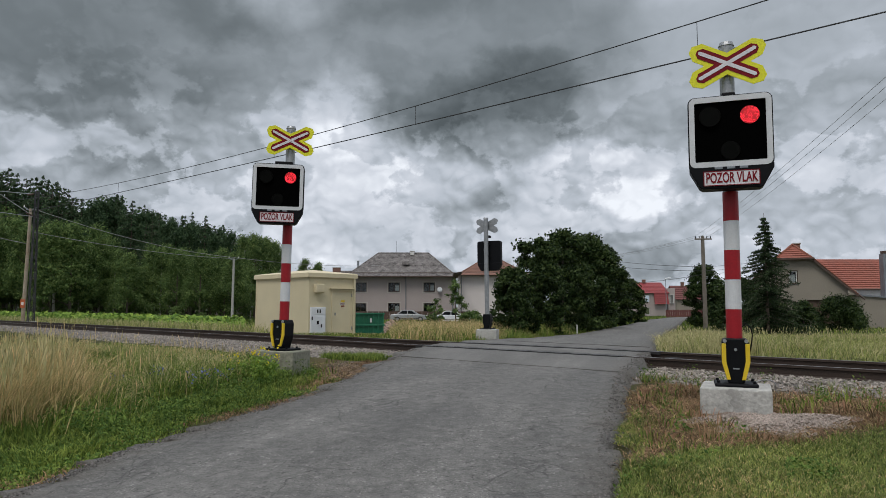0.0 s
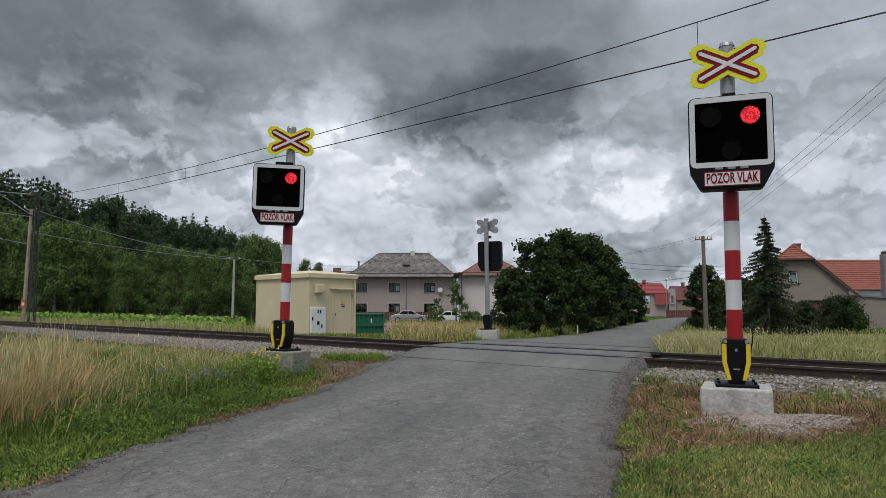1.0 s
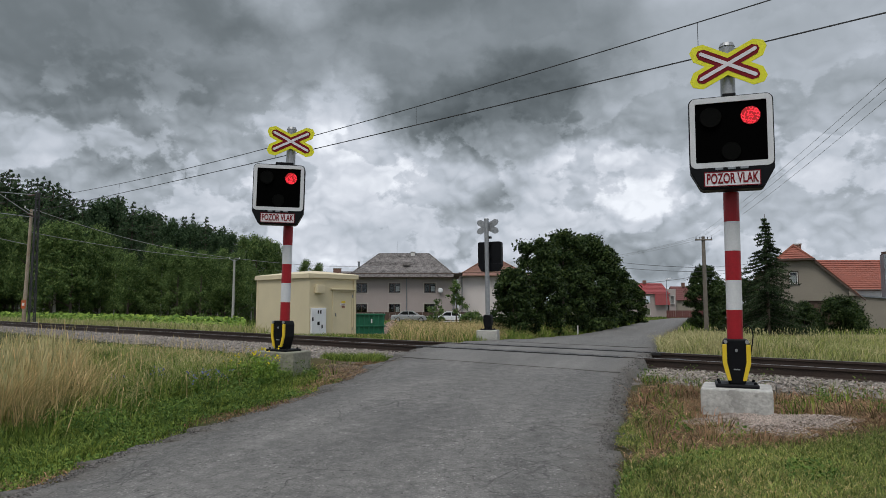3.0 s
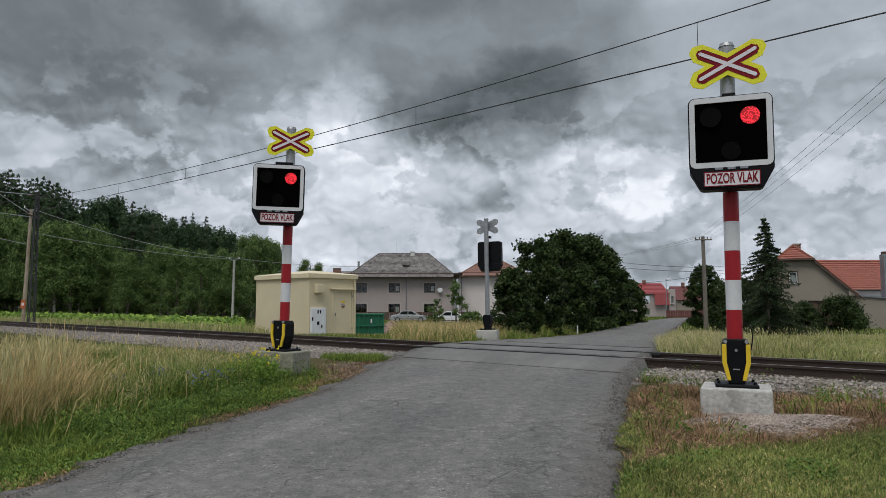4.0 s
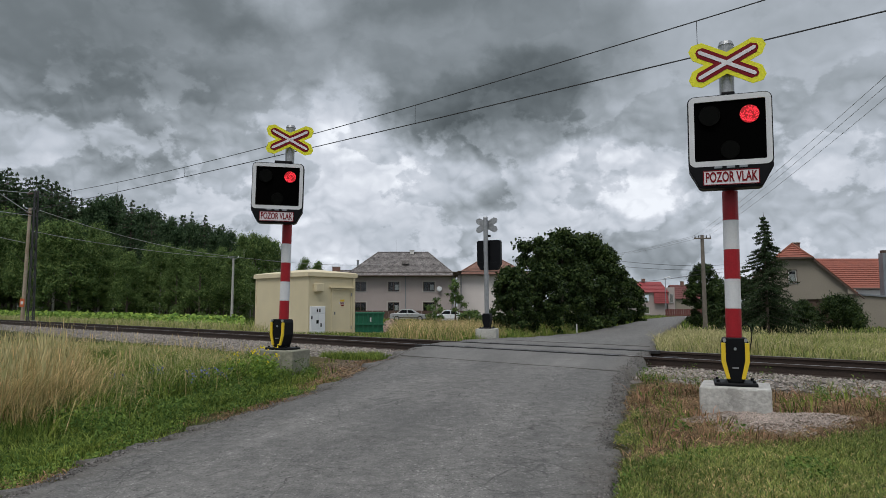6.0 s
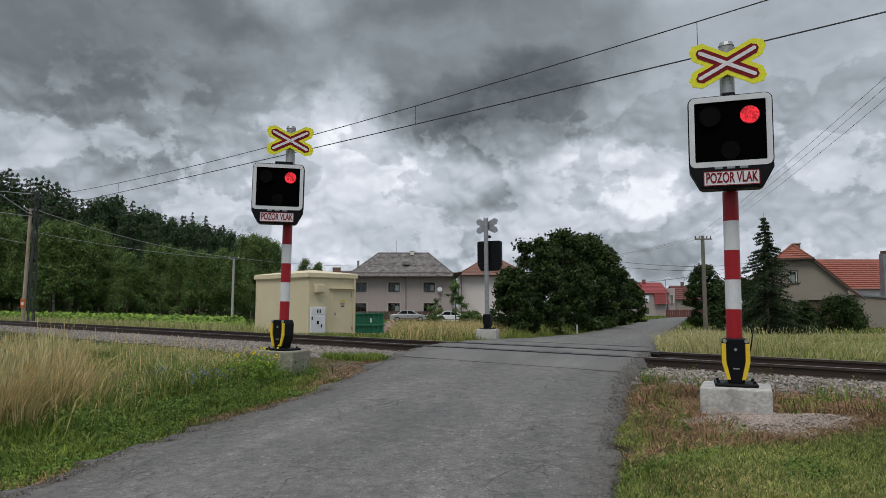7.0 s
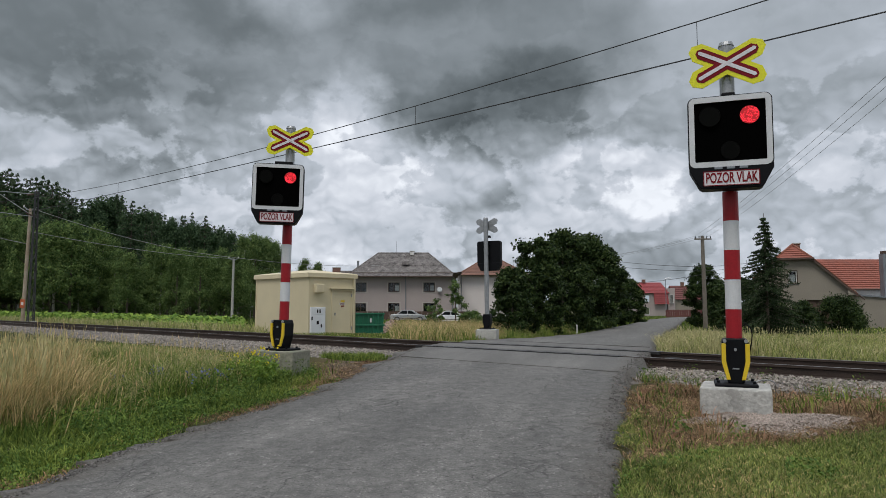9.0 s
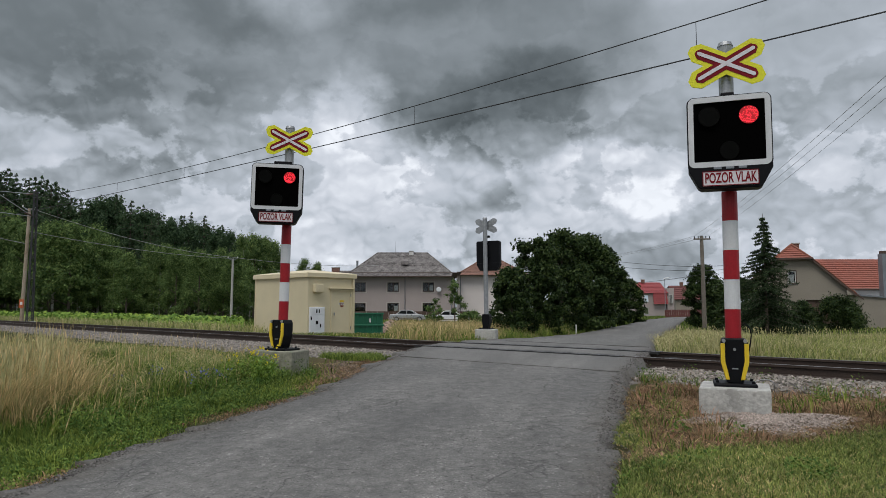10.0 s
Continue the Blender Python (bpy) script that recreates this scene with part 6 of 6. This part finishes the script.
def make_grass():
    rng = np.random.default_rng(101)
    gz = lambda x, y: ground_z(x, y) - 0.01

    # verge left of the road, near side of the track
    x, y = scatter(270000, -11, -0.4, 4.0, 19, rng)
    s, (l, r) = track_s(x, y), road_span(y)
    d = l - x
    keep = (s < -3.3 + 0.35 * patchy(x, y, 2, 1)) & (d > 0.12 + 0.14 * patchy(x, y, 3.1, 0) + 0.08 * patchy(x, y, 7.3, 2)) & (rng.uniform(0, 1, len(x)) < np.clip(1.3 - 0.055 * y, 0.25, 1)) & (x > -0.72 * y - 0.6)
    keep &= (rng.uniform(0, 1, len(x)) > dryness(x, y) * 0.8) & (rng.uniform(0, 1, len(x)) > bareness(x, y) * 0.97)
    x, y, d, s = x[keep], y[keep], d[keep], s[keep]
    tall = np.clip((d - 0.9) / 1.8, 0, 1)
    h = (0.055 + 0.23 * tall) * np.clip((-2.9 - s) / 3.6, 0.14, 1) * np.clip(1 + 0.35 * patchy(x, y, 1.6, 3), 0.4, 1.6) * rng.uniform(0.6, 1.25, len(x))
    blades("grass_verge", x, y, gz(x, y), h, 0.011, 0.6, M_GRASS, "lush green verge grass beside the road", 1)
    x, y = scatter(70000, -12, -2.4, 6.6, 17, rng)
    s, (l, r) = track_s(x, y), road_span(y)
    keep = (l - x > 1.3) & (s < -4.2) & (x > -0.74 * y - 0.6) & (rng.uniform(0, 1, len(x)) < np.clip(0.5 + 0.5 * patchy(x, y, 1.4, 9), 0, 1))
    x, y, s = x[keep], y[keep], s[keep]
    blades("tall_grass", x, y, gz(x, y), rng.uniform(0.22, 0.48, len(x)) * np.clip((-2.6 - s) / 4, 0.3, 1), 0.010, 0.75, M_GRASS, "tall rank green grass in the meadow", 21)
    # dry tall meadow grass
    x, y = scatter(70000, -14, -2.6, 6.8, 20, rng)
    s, (l, r) = track_s(x, y), road_span(y)
    d = l - x
    pr = np.clip((d - 1.8 + 0.5 * patchy(x, y, 1.1, 5)) / 1.0, 0, 1) * np.where((x < -0.55 * y + 0.25 * patchy(x, y, 2.1, 1)) & (y < 13), np.clip(0.8 + 0.3 * patchy(x, y, 1.3, 2), 0.25, 1), np.clip(0.10 + 0.30 * patchy(x, y, 1.3, 2), 0.02, 0.5)) * np.clip(1.6 - 0.07 * y, 0.3, 1)
    keep = (rng.uniform(0, 1, len(x)) < pr * np.clip((-4.0 - s) / 2.0, 0, 1)) & (s < -4.0) & (x > -0.74 * y - 1)
    x, y, s = x[keep], y[keep], s[keep]
    h = rng.uniform(0.30, 0.66, len(x)) * np.clip((-2.8 - s) / 3.8, 0.25, 1) * np.clip(1 + 0.35 * patchy(x, y, 1.7, 4), 0.5, 1.5)
    k = rng.uniform(0, 1, len(x)) < 0.55
    blades("dry_grass", x[k], y[k], gz(x[k], y[k]), h[k] * 0.95, 0.009, 0.95, M_STRAW, "tall straw-coloured meadow grass", 2)
    k = ~k
    seed_heads("dry_grass_heads", x[k], y[k], gz(x[k], y[k]), h[k] * 1.12, 0.0065, M_STRAW, "ripe pale seed heads of meadow grass", 3)
    # drooping tussocks, straw-coloured by the meadow and green towards the road
    cx, cy = scatter(1500, -10, -2.8, 7.2, 15.5, rng)
    s, d = track_s(cx, cy), road_span(cy)[0] - cx
    golden = (cx < -0.54 * cy + 0.3 * rng.normal(0, 1, len(cx))) & (cy < 13)
    ok = (s < -4.4) & (d > 1.6) & (cx > -0.74 * cy - 0.4)
    for mask, mt, nm, lb, hh, sd in ((ok & golden, M_STRAW, "straw_tussocks", "drooping golden tussocks of ripe grass", 0.62, 31), (ok & ~golden & (rng.uniform(0, 1, len(cx)) < 0.62), M_GRASS, "green_tussocks", "drooping green tussocks in the meadow", 0.40, 32), (ok & ~golden & (rng.uniform(0, 1, len(cx)) < 0.22), M_PALE, "pale_tussocks", "pale grass tussocks among the green", 0.50, 33)):
        x, y, away, size = tussocks(cx[mask], cy[mask], 70, 0.17, rng)
        blades(nm, x, y, gz(x, y), hh * size * rng.uniform(0.6, 1.15, len(x)) * np.clip((-2.6 - track_s(x, y)) / 4, 0.3, 1), 0.009, 0.85, mt, lb, sd, 0.0, away)
    cx, cy = scatter(330, -8.5, -3.9, 6.9, 10.5, rng)
    ok = (cx < -0.555 * cy + 0.12 * np.sin(cy * 4)) & (cx > -0.80 * cy)
    x, y, away, size = tussocks(cx[ok], cy[ok], 80, 0.16, rng)
    blades("ripe_grass_bank", x, y, gz(x, y), 0.80 * size ** 0.5 * rng.uniform(0.6, 1.12, len(x)), 0.008, 0.55, M_STRAW, "tall golden bank of ripe leaning grass", 41, 0.0, (away[0] * 0.5 + 0.35, away[1] * 0.5))
    k = rng.uniform(0, 1, len(x)) < 0.22
    blades("bank_green", x[k] + 0.05, y[k] - 0.05, gz(x[k], y[k]), 0.42 * rng.uniform(0.5, 1.2, k.sum()), 0.010, 0.7, M_GRASS, "green blades low in the ripe grass", 43)
    k = rng.uniform(0, 1, len(x)) < 0.10
    seed_heads("ripe_grass_heads", x[k], y[k], gz(x[k], y[k]), 0.85 * rng.uniform(0.75, 1.1, k.sum()), 0.010, M_PALE, "pale ripe heads above the golden grass", 42)
    # broad-leaved weeds in the verge
    cx, cy = scatter(260, -6.5, -1.7, 6.6, 11.6, rng)
    d = road_span(cy)[0] - cx
    ok = (d > 0.5) & (d < 3.4) & (cx > -0.56 * cy) & (bareness(cx, cy) < 0.2) & (track_s(cx, cy) < -5.2)
    x, y, away, size = tussocks(cx[ok], cy[ok], 85, 0.20, rng)
    p = np.stack([x, y, gz(x, y) + 0.03 + size * 0.24 * rng.uniform(0, 1, len(x)) ** 0.8], 1)
    v = leaf_quads(p, np.stack([away[0] * 0.5, away[1] * 0.5 - 0.2, np.full(len(x), 0.8)], 1), 0.023, rng, 0.36)
    tagged(new("verge_weeds", quads_mesh("verge_weeds", v, M_WEED)), "leafy green weeds in the roadside verge", "weeds", kind="stuff")
    # clover and small leaves low in the verge and in the mown grass
    x, y = scatter(150000, -6.0, 6.0, 3.9, 11.5, rng)
    l, r = road_span(y)
    d = np.where(x < l, l - x, x - r)
    keep = (d > 0.10 + 0.16 * patchy(x, y, 2.7, 4)) & (d < 2.9) & (np.abs(x) < 0.72 * y) & (dryness(x, y) < 0.3) & (bareness(x, y) < 0.2) & (stoniness(x, y) < 0.1) & (patchy(x, y, 2.3, 7) > np.where(x < 0, -0.5, 0.35))
    x, y = x[keep], y[keep]
    p = np.stack([x, y, gz(x, y) + rng.uniform(0.015, 0.085, len(x))], 1)
    v = leaf_quads(p, np.tile((0, -0.25, 0.9), (len(x), 1)), 0.015, rng, 0.6)
    tagged(new("clover_leaves", quads_mesh("clover_leaves", v, M_WEED)), "small clover leaves low in the grass", "weeds", kind="stuff")
    # low leafy plants on the withered patch
    cx, cy = scatter(150, 1.5, 8.0, 5.0, 11.0, rng)
    ok = (dryness(cx, cy) > 0.6) & (cx - road_span(cy)[1] > 0.1) & (stoniness(cx, cy) < 0.15) & (np.hypot(cx - 3.0, cy - 7.05) > 0.75) & (rng.uniform(0, 1, len(cx)) < np.where(cx - road_span(cy)[1] < 0.9, 1.0, 0.35))
    x, y, away, size = tussocks(cx[ok], cy[ok], 34, 0.11, rng)
    p = np.stack([x, y, ground_z(x, y) + 0.02 + size * 0.20 * rng.uniform(0, 1, len(x))], 1)
    v = leaf_quads(p, np.tile((0, -0.2, 0.8), (len(x), 1)), 0.020, rng, 0.40)
    tagged(new("hay_leaf_weeds", quads_mesh("hay_leaf_weeds", v, M_WEED)), "small leafy weeds standing in the hay", "weeds", kind="stuff")
    cx, cy = scatter(900, -5.5, -1.4, 5.0, 11.5, rng)
    d = road_span(cy)[0] - cx
    ok = (d > 0.35) & (d < 2.4) & (cx > -0.72 * cy) & (bareness(cx, cy) < 0.2)
    x, y, away, size = tussocks(cx[ok], cy[ok], 60, 0.14, rng)
    blades("verge_tussocks", x, y, gz(x, y), 0.135 * size * rng.uniform(0.6, 1.2, len(x)), 0.010, 0.95, M_GRASS, "soft green tufts along the road verge", 34, 0.0, away)
    # withered fringe where grass meets asphalt
    x, y = scatter(60000, -4.2, -0.6, 4.2, 13, rng)
    d = road_span(y)[0] - x
    keep = (d > -0.12) & (d < 0.55 + 0.3 * patchy(x, y, 1.9, 3)) & (patchy(x, y, 2.6, 5) > 0.15)
    x, y = x[keep], y[keep]
    blades("withered_fringe", x, y, np.maximum(ground_z(x, y), road_z(x, y) - 0.05), rng.uniform(0.03, 0.10, len(x)), 0.008, 1.2, M_HAY, "withered brown grass fringe along the asphalt", 22, 0.4)
    # sparse stalks through the green
    x, y = scatter(2600, -9, -1.2, 6.8, 15, rng)
    s, (l, r) = track_s(x, y), road_span(y)
    keep = (s < -4.2) & (l - x > 1.1)
    x, y = x[keep], y[keep]
    seed_heads("grass_stalks", x, y, gz(x, y), rng.uniform(0.2, 0.42, len(x)), 0.005, M_STRAW, "thin pale stalks among the green grass", 4)
    # stubble along ballast on the near side
    x, y = scatter(60000, -3.2, 0.5, 8, 14.5, rng)
    s, (l, r) = track_s(x, y), road_span(y)
    keep = (s < -2.0) & (s > -3.0) & (l - x > 0.15) & (l - x < 1.9) & (patchy(x, y, 2.2, 6) > -0.35)
    x, y = x[keep], y[keep]
    blades("trackside_grass", x, y, gz(x, y), rng.uniform(0.06, 0.22, len(x)), 0.012, 0.6, M_GRASS, "patch of green grass before the ballast", 5)

    # tufts round the footing beside the meadow
    a, q = rng.uniform(0, 6.283, 9000), np.sqrt(rng.uniform(0.1, 1, 9000))
    x, y = -2.75 + 0.95 * q * np.cos(a), 10.25 + 0.55 * q * np.sin(a)
    keep = ((np.abs(x + 2.55) > 0.42) | (y < 10.55)) & (x < -2.3)
    x, y = x[keep], y[keep]
    blades("footing_tufts", x, y, gz(x, y), rng.uniform(0.08, 0.24, len(x)), 0.010, 0.7, M_GRASS, "green tufts round the concrete footing", 23)
    # mown lawn right of the road
    x, y = scatter(210000, 0.8, 6.0, 3.8, 7.2, rng)
    s, (l, r) = track_s(x, y), road_span(y)
    keep = (x - r > 0.08 + 0.10 * patchy(x, y, 3.3, 2)) & (rng.uniform(0, 1, len(x)) > dryness(x, y) * 1.02) & (x < 0.72 * y + 0.5) & (stoniness(x, y) < 0.3)
    x, y = x[keep], y[keep]
    h = rng.uniform(0.025, 0.085, len(x)) * np.clip(1 + 0.3 * patchy(x, y, 2.4, 1), 0.5, 1.5)
    k = rng.uniform(0, 1, len(x)) < 0.74 + 0.16 * patchy(x, y, 1.7, 4)
    blades("lawn", x[k], y[k], gz(x[k], y[k]), h[k], 0.007, 0.8, M_LAWN, "short mown green grass", 6)
    blades("lawn_thatch", x[~k], y[~k], gz(x[~k], y[~k]), h[~k] * 0.8, 0.007, 1.3, M_STRAW, "withered blades in the mown grass", 7)
    # hay on the withered patch
    x, y = scatter(210000, -3.2, 9.0, 4.8, 12, rng)
    keep = (dryness(x, y) > rng.uniform(0.2, 1, len(x))) & (stoniness(x, y) < 0.35) & (x < 0.72 * y + 0.5)
    x, y = x[keep], y[keep]
    blades("mown_hay", x, y, ground_z(x, y), rng.uniform(0.05, 0.16, len(x)), 0.007, 1.4, M_HAY, "brown withered mown hay lying flat", 8, 0.6)
    x, y = scatter(17000, -3.2, 10.5, 4.8, 13, rng)
    keep = (dryness(x, y) > 0.5) & (patchy(x, y, 1.9, 8) > 0.8) & (stoniness(x, y) < 0.3)
    x, y = x[keep], y[keep]
    blades("hay_weeds", x, y, ground_z(x, y), rng.uniform(0.06, 0.24, len(x)), 0.012, 0.7, M_GRASS, "scattered green weeds in the hay", 9)
    x, y = scatter(26000, -3.2, 10.5, 4.8, 13, rng)
    keep = (dryness(x, y) > 0.5) & (stoniness(x, y) < 0.35)
    x, y = x[keep], y[keep]
    blades("hay_straws", x, y, ground_z(x, y) + 0.01, rng.uniform(0.08, 0.2, len(x)), 0.006, 1.4, M_STRAW, "paler straws on the withered patch", 10, 0.75)

    # weeds and curled stalks standing in the hay
    cx, cy = scatter(420, 1.6, 8.5, 5.2, 11.5, rng)
    ok = (dryness(cx, cy) > 0.6) & (cx - road_span(cy)[1] > 0.12) & (stoniness(cx, cy) < 0.1) & (np.abs(cx - 3.0) + np.abs(cy - 7.05) > 0.75) & (cx < 0.7 * cy)
    green = rng.uniform(0, 1, len(cx)) < np.where(cx < 2.8, 0.35, 0.25)
    for mask, mt, nm, sd in ((ok & green, M_GRASS, "hay_green_tufts", 37), (ok & ~green, M_HAY, "hay_brown_tufts", 38)):
        x, y, away, size = tussocks(cx[mask], cy[mask], 26, 0.13, rng)
        blades(nm, x, y, ground_z(x, y), 0.17 * size * rng.uniform(0.5, 1.2, len(x)), 0.008, 1.0, mt, "small tufts standing in the withered hay", sd, 0.0, away)
    # far side of the track: meadow strip right of the lane
    x, y = scatter(150000, 3.5, 32, 12, 42, rng)
    s, (l, r) = track_s(x, y), road_span(y)
    keep = (s > 2.2) & (x - r > 0.15) & (x < 0.74 * y + 1) & (rng.uniform(0, 1, len(x)) < np.clip(1.5 - 0.035 * y, 0.35, 1))
    x, y, s = x[keep], y[keep], s[keep]
    tall = np.clip((s - 2.2) / 2.2, 0.2, 1)
    h = tall * rng.uniform(0.12, 0.34, len(x)) * np.clip(1 + 0.25 * patchy(x, y, 0.9, 2), 0.5, 1.4)
    edge = np.clip(1 - (x - road_span(y)[1]) / 4.5, 0, 1)
    k = rng.uniform(0, 1, len(x)) < 0.86 - 0.65 * edge + 0.14 * patchy(x, y, 0.8, 1)
    h = h * (0.85 + 0.5 * edge)
    blades("meadow_grass", x[k], y[k], gz(x[k], y[k]), h[k], 0.020, 0.6, M_MEADOW, "green meadow grass beyond the track", 11)
    blades("meadow_straw", x[~k], y[~k], gz(x[~k], y[~k]), h[~k] * 1.45, 0.012, 0.85, M_PALE, "ripe straw-coloured grass beyond the track", 12)
    x, y = scatter(1700, 4.5, 26, 17, 40, rng)
    s, (l, r) = track_s(x, y), road_span(y)
    keep = (s > 4.5) & (x - r > 0.6) & (x < 0.74 * y)
    x, y = x[keep], y[keep]
    seed_heads("meadow_heads", x, y, gz(x, y), rng.uniform(0.35, 0.7, len(x)), 0.02, M_PALE, "pale seed heads beyond the track", 13)
    cx, cy = scatter(1500, 4.5, 27, 15, 38, rng)
    s, r = track_s(cx, cy), road_span(cy)[1]
    ok = (s > 3.0) & (cx - r > 0.85) & (cx < 0.72 * cy)
    pale = rng.uniform(0, 1, len(cx)) < np.where(cx - r < 3.5, 0.85, 0.3)
    for mask, mt, nm, sd in ((ok & pale, M_PALE, "pale_meadow_tussocks", 35), (ok & ~pale, M_MEADOW, "green_meadow_tussocks", 36)):
        x, y, away, size = tussocks(cx[mask], cy[mask], 40, 0.28, rng)
        blades(nm, x, y, gz(x, y), np.where(x - road_span(y)[1] < 4, 0.58, 0.34) * size * rng.uniform(0.6, 1.15, len(x)), 0.016, 0.8, mt, "loose tussocks in the meadow beyond the track", sd, 0.0, away)
    # far side, left of the lane, before bush and container
    x, y = scatter(120000, -7, 12, 17, 44, rng)
    s, (l, r) = track_s(x, y), road_span(y)
    hut_clear = ~((np.abs((x + 5.3) * TRACK_N[0] + (y - 27) * TRACK_N[1] - 1.1) < 1.6) & (np.abs((x + 5.3) * TRACK_D[0] + (y - 27) * TRACK_D[1] - 1.9) < 2.3))
    keep = (s > 2.3) & (l - x > 0.2) & hut_clear & (x > -0.42 * y)
    x, y, s, l = x[keep], y[keep], s[keep], l[keep]
    wild = np.clip((l - x - 0.4) / 1.6, 0.12, 1)
    wild = np.where(x > 2.6, np.clip(wild * 1.7, 0.2, 1), wild) * np.clip((x + 0.08 * y + 0.2) / 0.6, 0.22, 1)
    h = wild * rng.uniform(0.25, 0.7, len(x)) * np.clip(1 + 0.25 * patchy(x, y, 0.9, 7), 0.5, 1.4)
    k = rng.uniform(0, 1, len(x)) < np.where((wild < 0.5) | (x > 2.6), 0.88, 0.35)
    blades("verge_grass", x[k], y[k], gz(x[k], y[k]), h[k], 0.022, 0.6, M_GRASS, "green grass on the far verge", 14)
    blades("verge_straw", x[~k], y[~k], gz(x[~k], y[~k]), h[~k] * 1.3, 0.013, 0.6, M_STRAW, "tall pale grass on the far verge", 15)
    # field left beyond the track: grass margin, then a leafy crop
    x, y = scatter(90000, -60, -6, 22, 68, rng)
    s = track_s(x, y)
    keep = (s > 2.4) & (s < 6.5) & (x > -0.72 * y - 2) & (x < -0.30 * y + 1.2)
    x, y = x[keep], y[keep]
    k = rng.uniform(0, 1, len(x)) < 0.6
    blades("field_margin", x[k], y[k], gz(x[k], y[k]), rng.uniform(0.15, 0.45, k.sum()), 0.03, 0.6, M_MEADOW, "green grass along the field", 16)
    blades("field_straw", x[~k], y[~k], gz(x[~k], y[~k]), rng.uniform(0.25, 0.6, (~k).sum()), 0.022, 0.5, M_PALE, "pale grass along the field", 17)
    x, y = scatter(80000, -62, -8, 24, 69, rng)
    s = track_s(x, y)
    keep = (s > 6 + 0.8 * patchy(x, y, 0.5, 2)) & (rng.uniform(0, 1, len(x)) < np.where(x > -0.42 * y, 0.25, 1)) & (x > -0.74 * y) & (x < -0.29 * y)
    x, y = x[keep], y[keep]
    p = np.stack([x, y, gz(x, y) + rng.uniform(0.05, 0.75, len(x))], 1)
    v = leaf_quads(p, np.tile((0, -0.3, 1.0), (len(x), 1)), 0.15, rng, 0.6)
    tagged(new("field_crop", quads_mesh("field_crop", v, M_CROP)), "leafy green field crop in rows", "crop", kind="stuff")
    # far rough grass towards houses and gardens
    x, y = scatter(32000, -30, 60, 42, 125, rng)
    l, r = road_span(y)
    keep = ((x < l - 0.3) | (x > r + 0.3)) & (x > -0.3 * y) & (x < 0.72 * y)
    x, y = x[keep], y[keep]
    blades("far_grass", x, y, gz(x, y), rng.uniform(0.15, 0.5, len(x)), 0.09, 0.6, M_GRASS, "rough grass between the gardens", 18)


def weed(m, height, n, flower, label, seed):
    """Leafy weed with branching stems and small flower heads."""
    rng = np.random.default_rng(seed)
    w = thing("wild_flower", m, label, "wild flower", "wild flowers by the road")
    stems = bmesh.new()
    tips = []
    for k in range(6):
        a, q = rng.uniform(0, 6.283), rng.uniform(0.2, 1) * height * 0.45
        t = Vector((math.cos(a) * q, math.sin(a) * q, height * rng.uniform(0.65, 1.05)))
        rod(0.005, 0.003, (0, 0, -0.02), t * 0.5 + Vector((0, 0, 0.03)), 4, stems)
        rod(0.004, 0.002, t * 0.5 + Vector((0, 0, 0.03)), t, 4, stems)
        tips.append(np.array(t))
    part("stalk", stems, M_GRASS, w)["kind"] = "stuff"
    f = rng.uniform(0.1, 0.85, n)
    pk = rng.integers(0, 6, n)
    pos = np.array(tips)[pk] * f[:, None] + rng.normal(0, 0.03, (n, 3))
    pos[:, 2] = np.maximum(pos[:, 2], 0.01)
    lv = new("leaves", quads_mesh("leaves", leaf_quads(pos, np.tile((0, -0.2, 0.8), (n, 1)), 0.035, rng, 0.35), M_CROP))
    lv.parent = w
    pts = np.concatenate([np.array(tips) + np.array((0, 0, 0.03)) + rng.normal(0, 0.022, (6, 3)) for _ in range(4)])
    fl = new("blossom", quads_mesh("blossom", leaf_quads(pts, np.tile((0, -0.6, 0.6), (len(pts), 1)), 0.017, rng, 0.8), flower))
    fl.parent = w
    return w


def make_flowers():
    rng = np.random.default_rng(8)
    y1 = weed(pose(-2.60, 9.7, -0.30), 0.62, 420, M_YFLOWER, "tall green weed with small yellow flowers", 1)
    b1 = weed(pose(-3.1, 8.8, -0.33), 0.34, 60, M_BLUE, "blue-flowered weed in the verge grass", 2)
    for i in range(5):
        x, y = -2.35 - rng.uniform(0, 0.7), 9.3 + rng.uniform(0, 0.7)
        copy_thing(y1, scaled(x, y, float(ground_z(x, y)), rng.uniform(0.6, 1.05), rng.uniform(0, 6.28)))
    for i in range(4):
        x, y = -2.9 - rng.uniform(0, 1.5), 8.9 + rng.uniform(0, 0.9)
        copy_thing(b1, scaled(x, y, float(ground_z(x, y)), rng.uniform(0.7, 1.1), rng.uniform(0, 6.28)))


make_forest()
make_garden_trees()
make_grass()
make_flowers()


def motions():
    """Added shutters hide the always-lit lamps in turn once a second; the clouds drift."""
    for sh in SHUTTERS:
        rows, side = [(0.0, pose(-LAMP_X, -0.297, LAMP_Z))], -1
        for i in range(20):
            t = 0.1333 + 0.5 * i
            rows.append((t, pose(side * LAMP_X, -0.297, LAMP_Z)))
            side = -side
            rows.append((t + 1 / FPS, pose(side * LAMP_X, -0.297, LAMP_Z)))
        rows.append((10.0, pose(side * LAMP_X, -0.297, LAMP_Z)))
        walk(sh, rows)
    walk(CLOUDS, [(0.0, pose(0, 0, 0)), (5.0, pose(0, 0, 0, 0, 0, -0.5)), (10.0, pose(0, 0, 0, 0, 0, -1.0))])


motions()
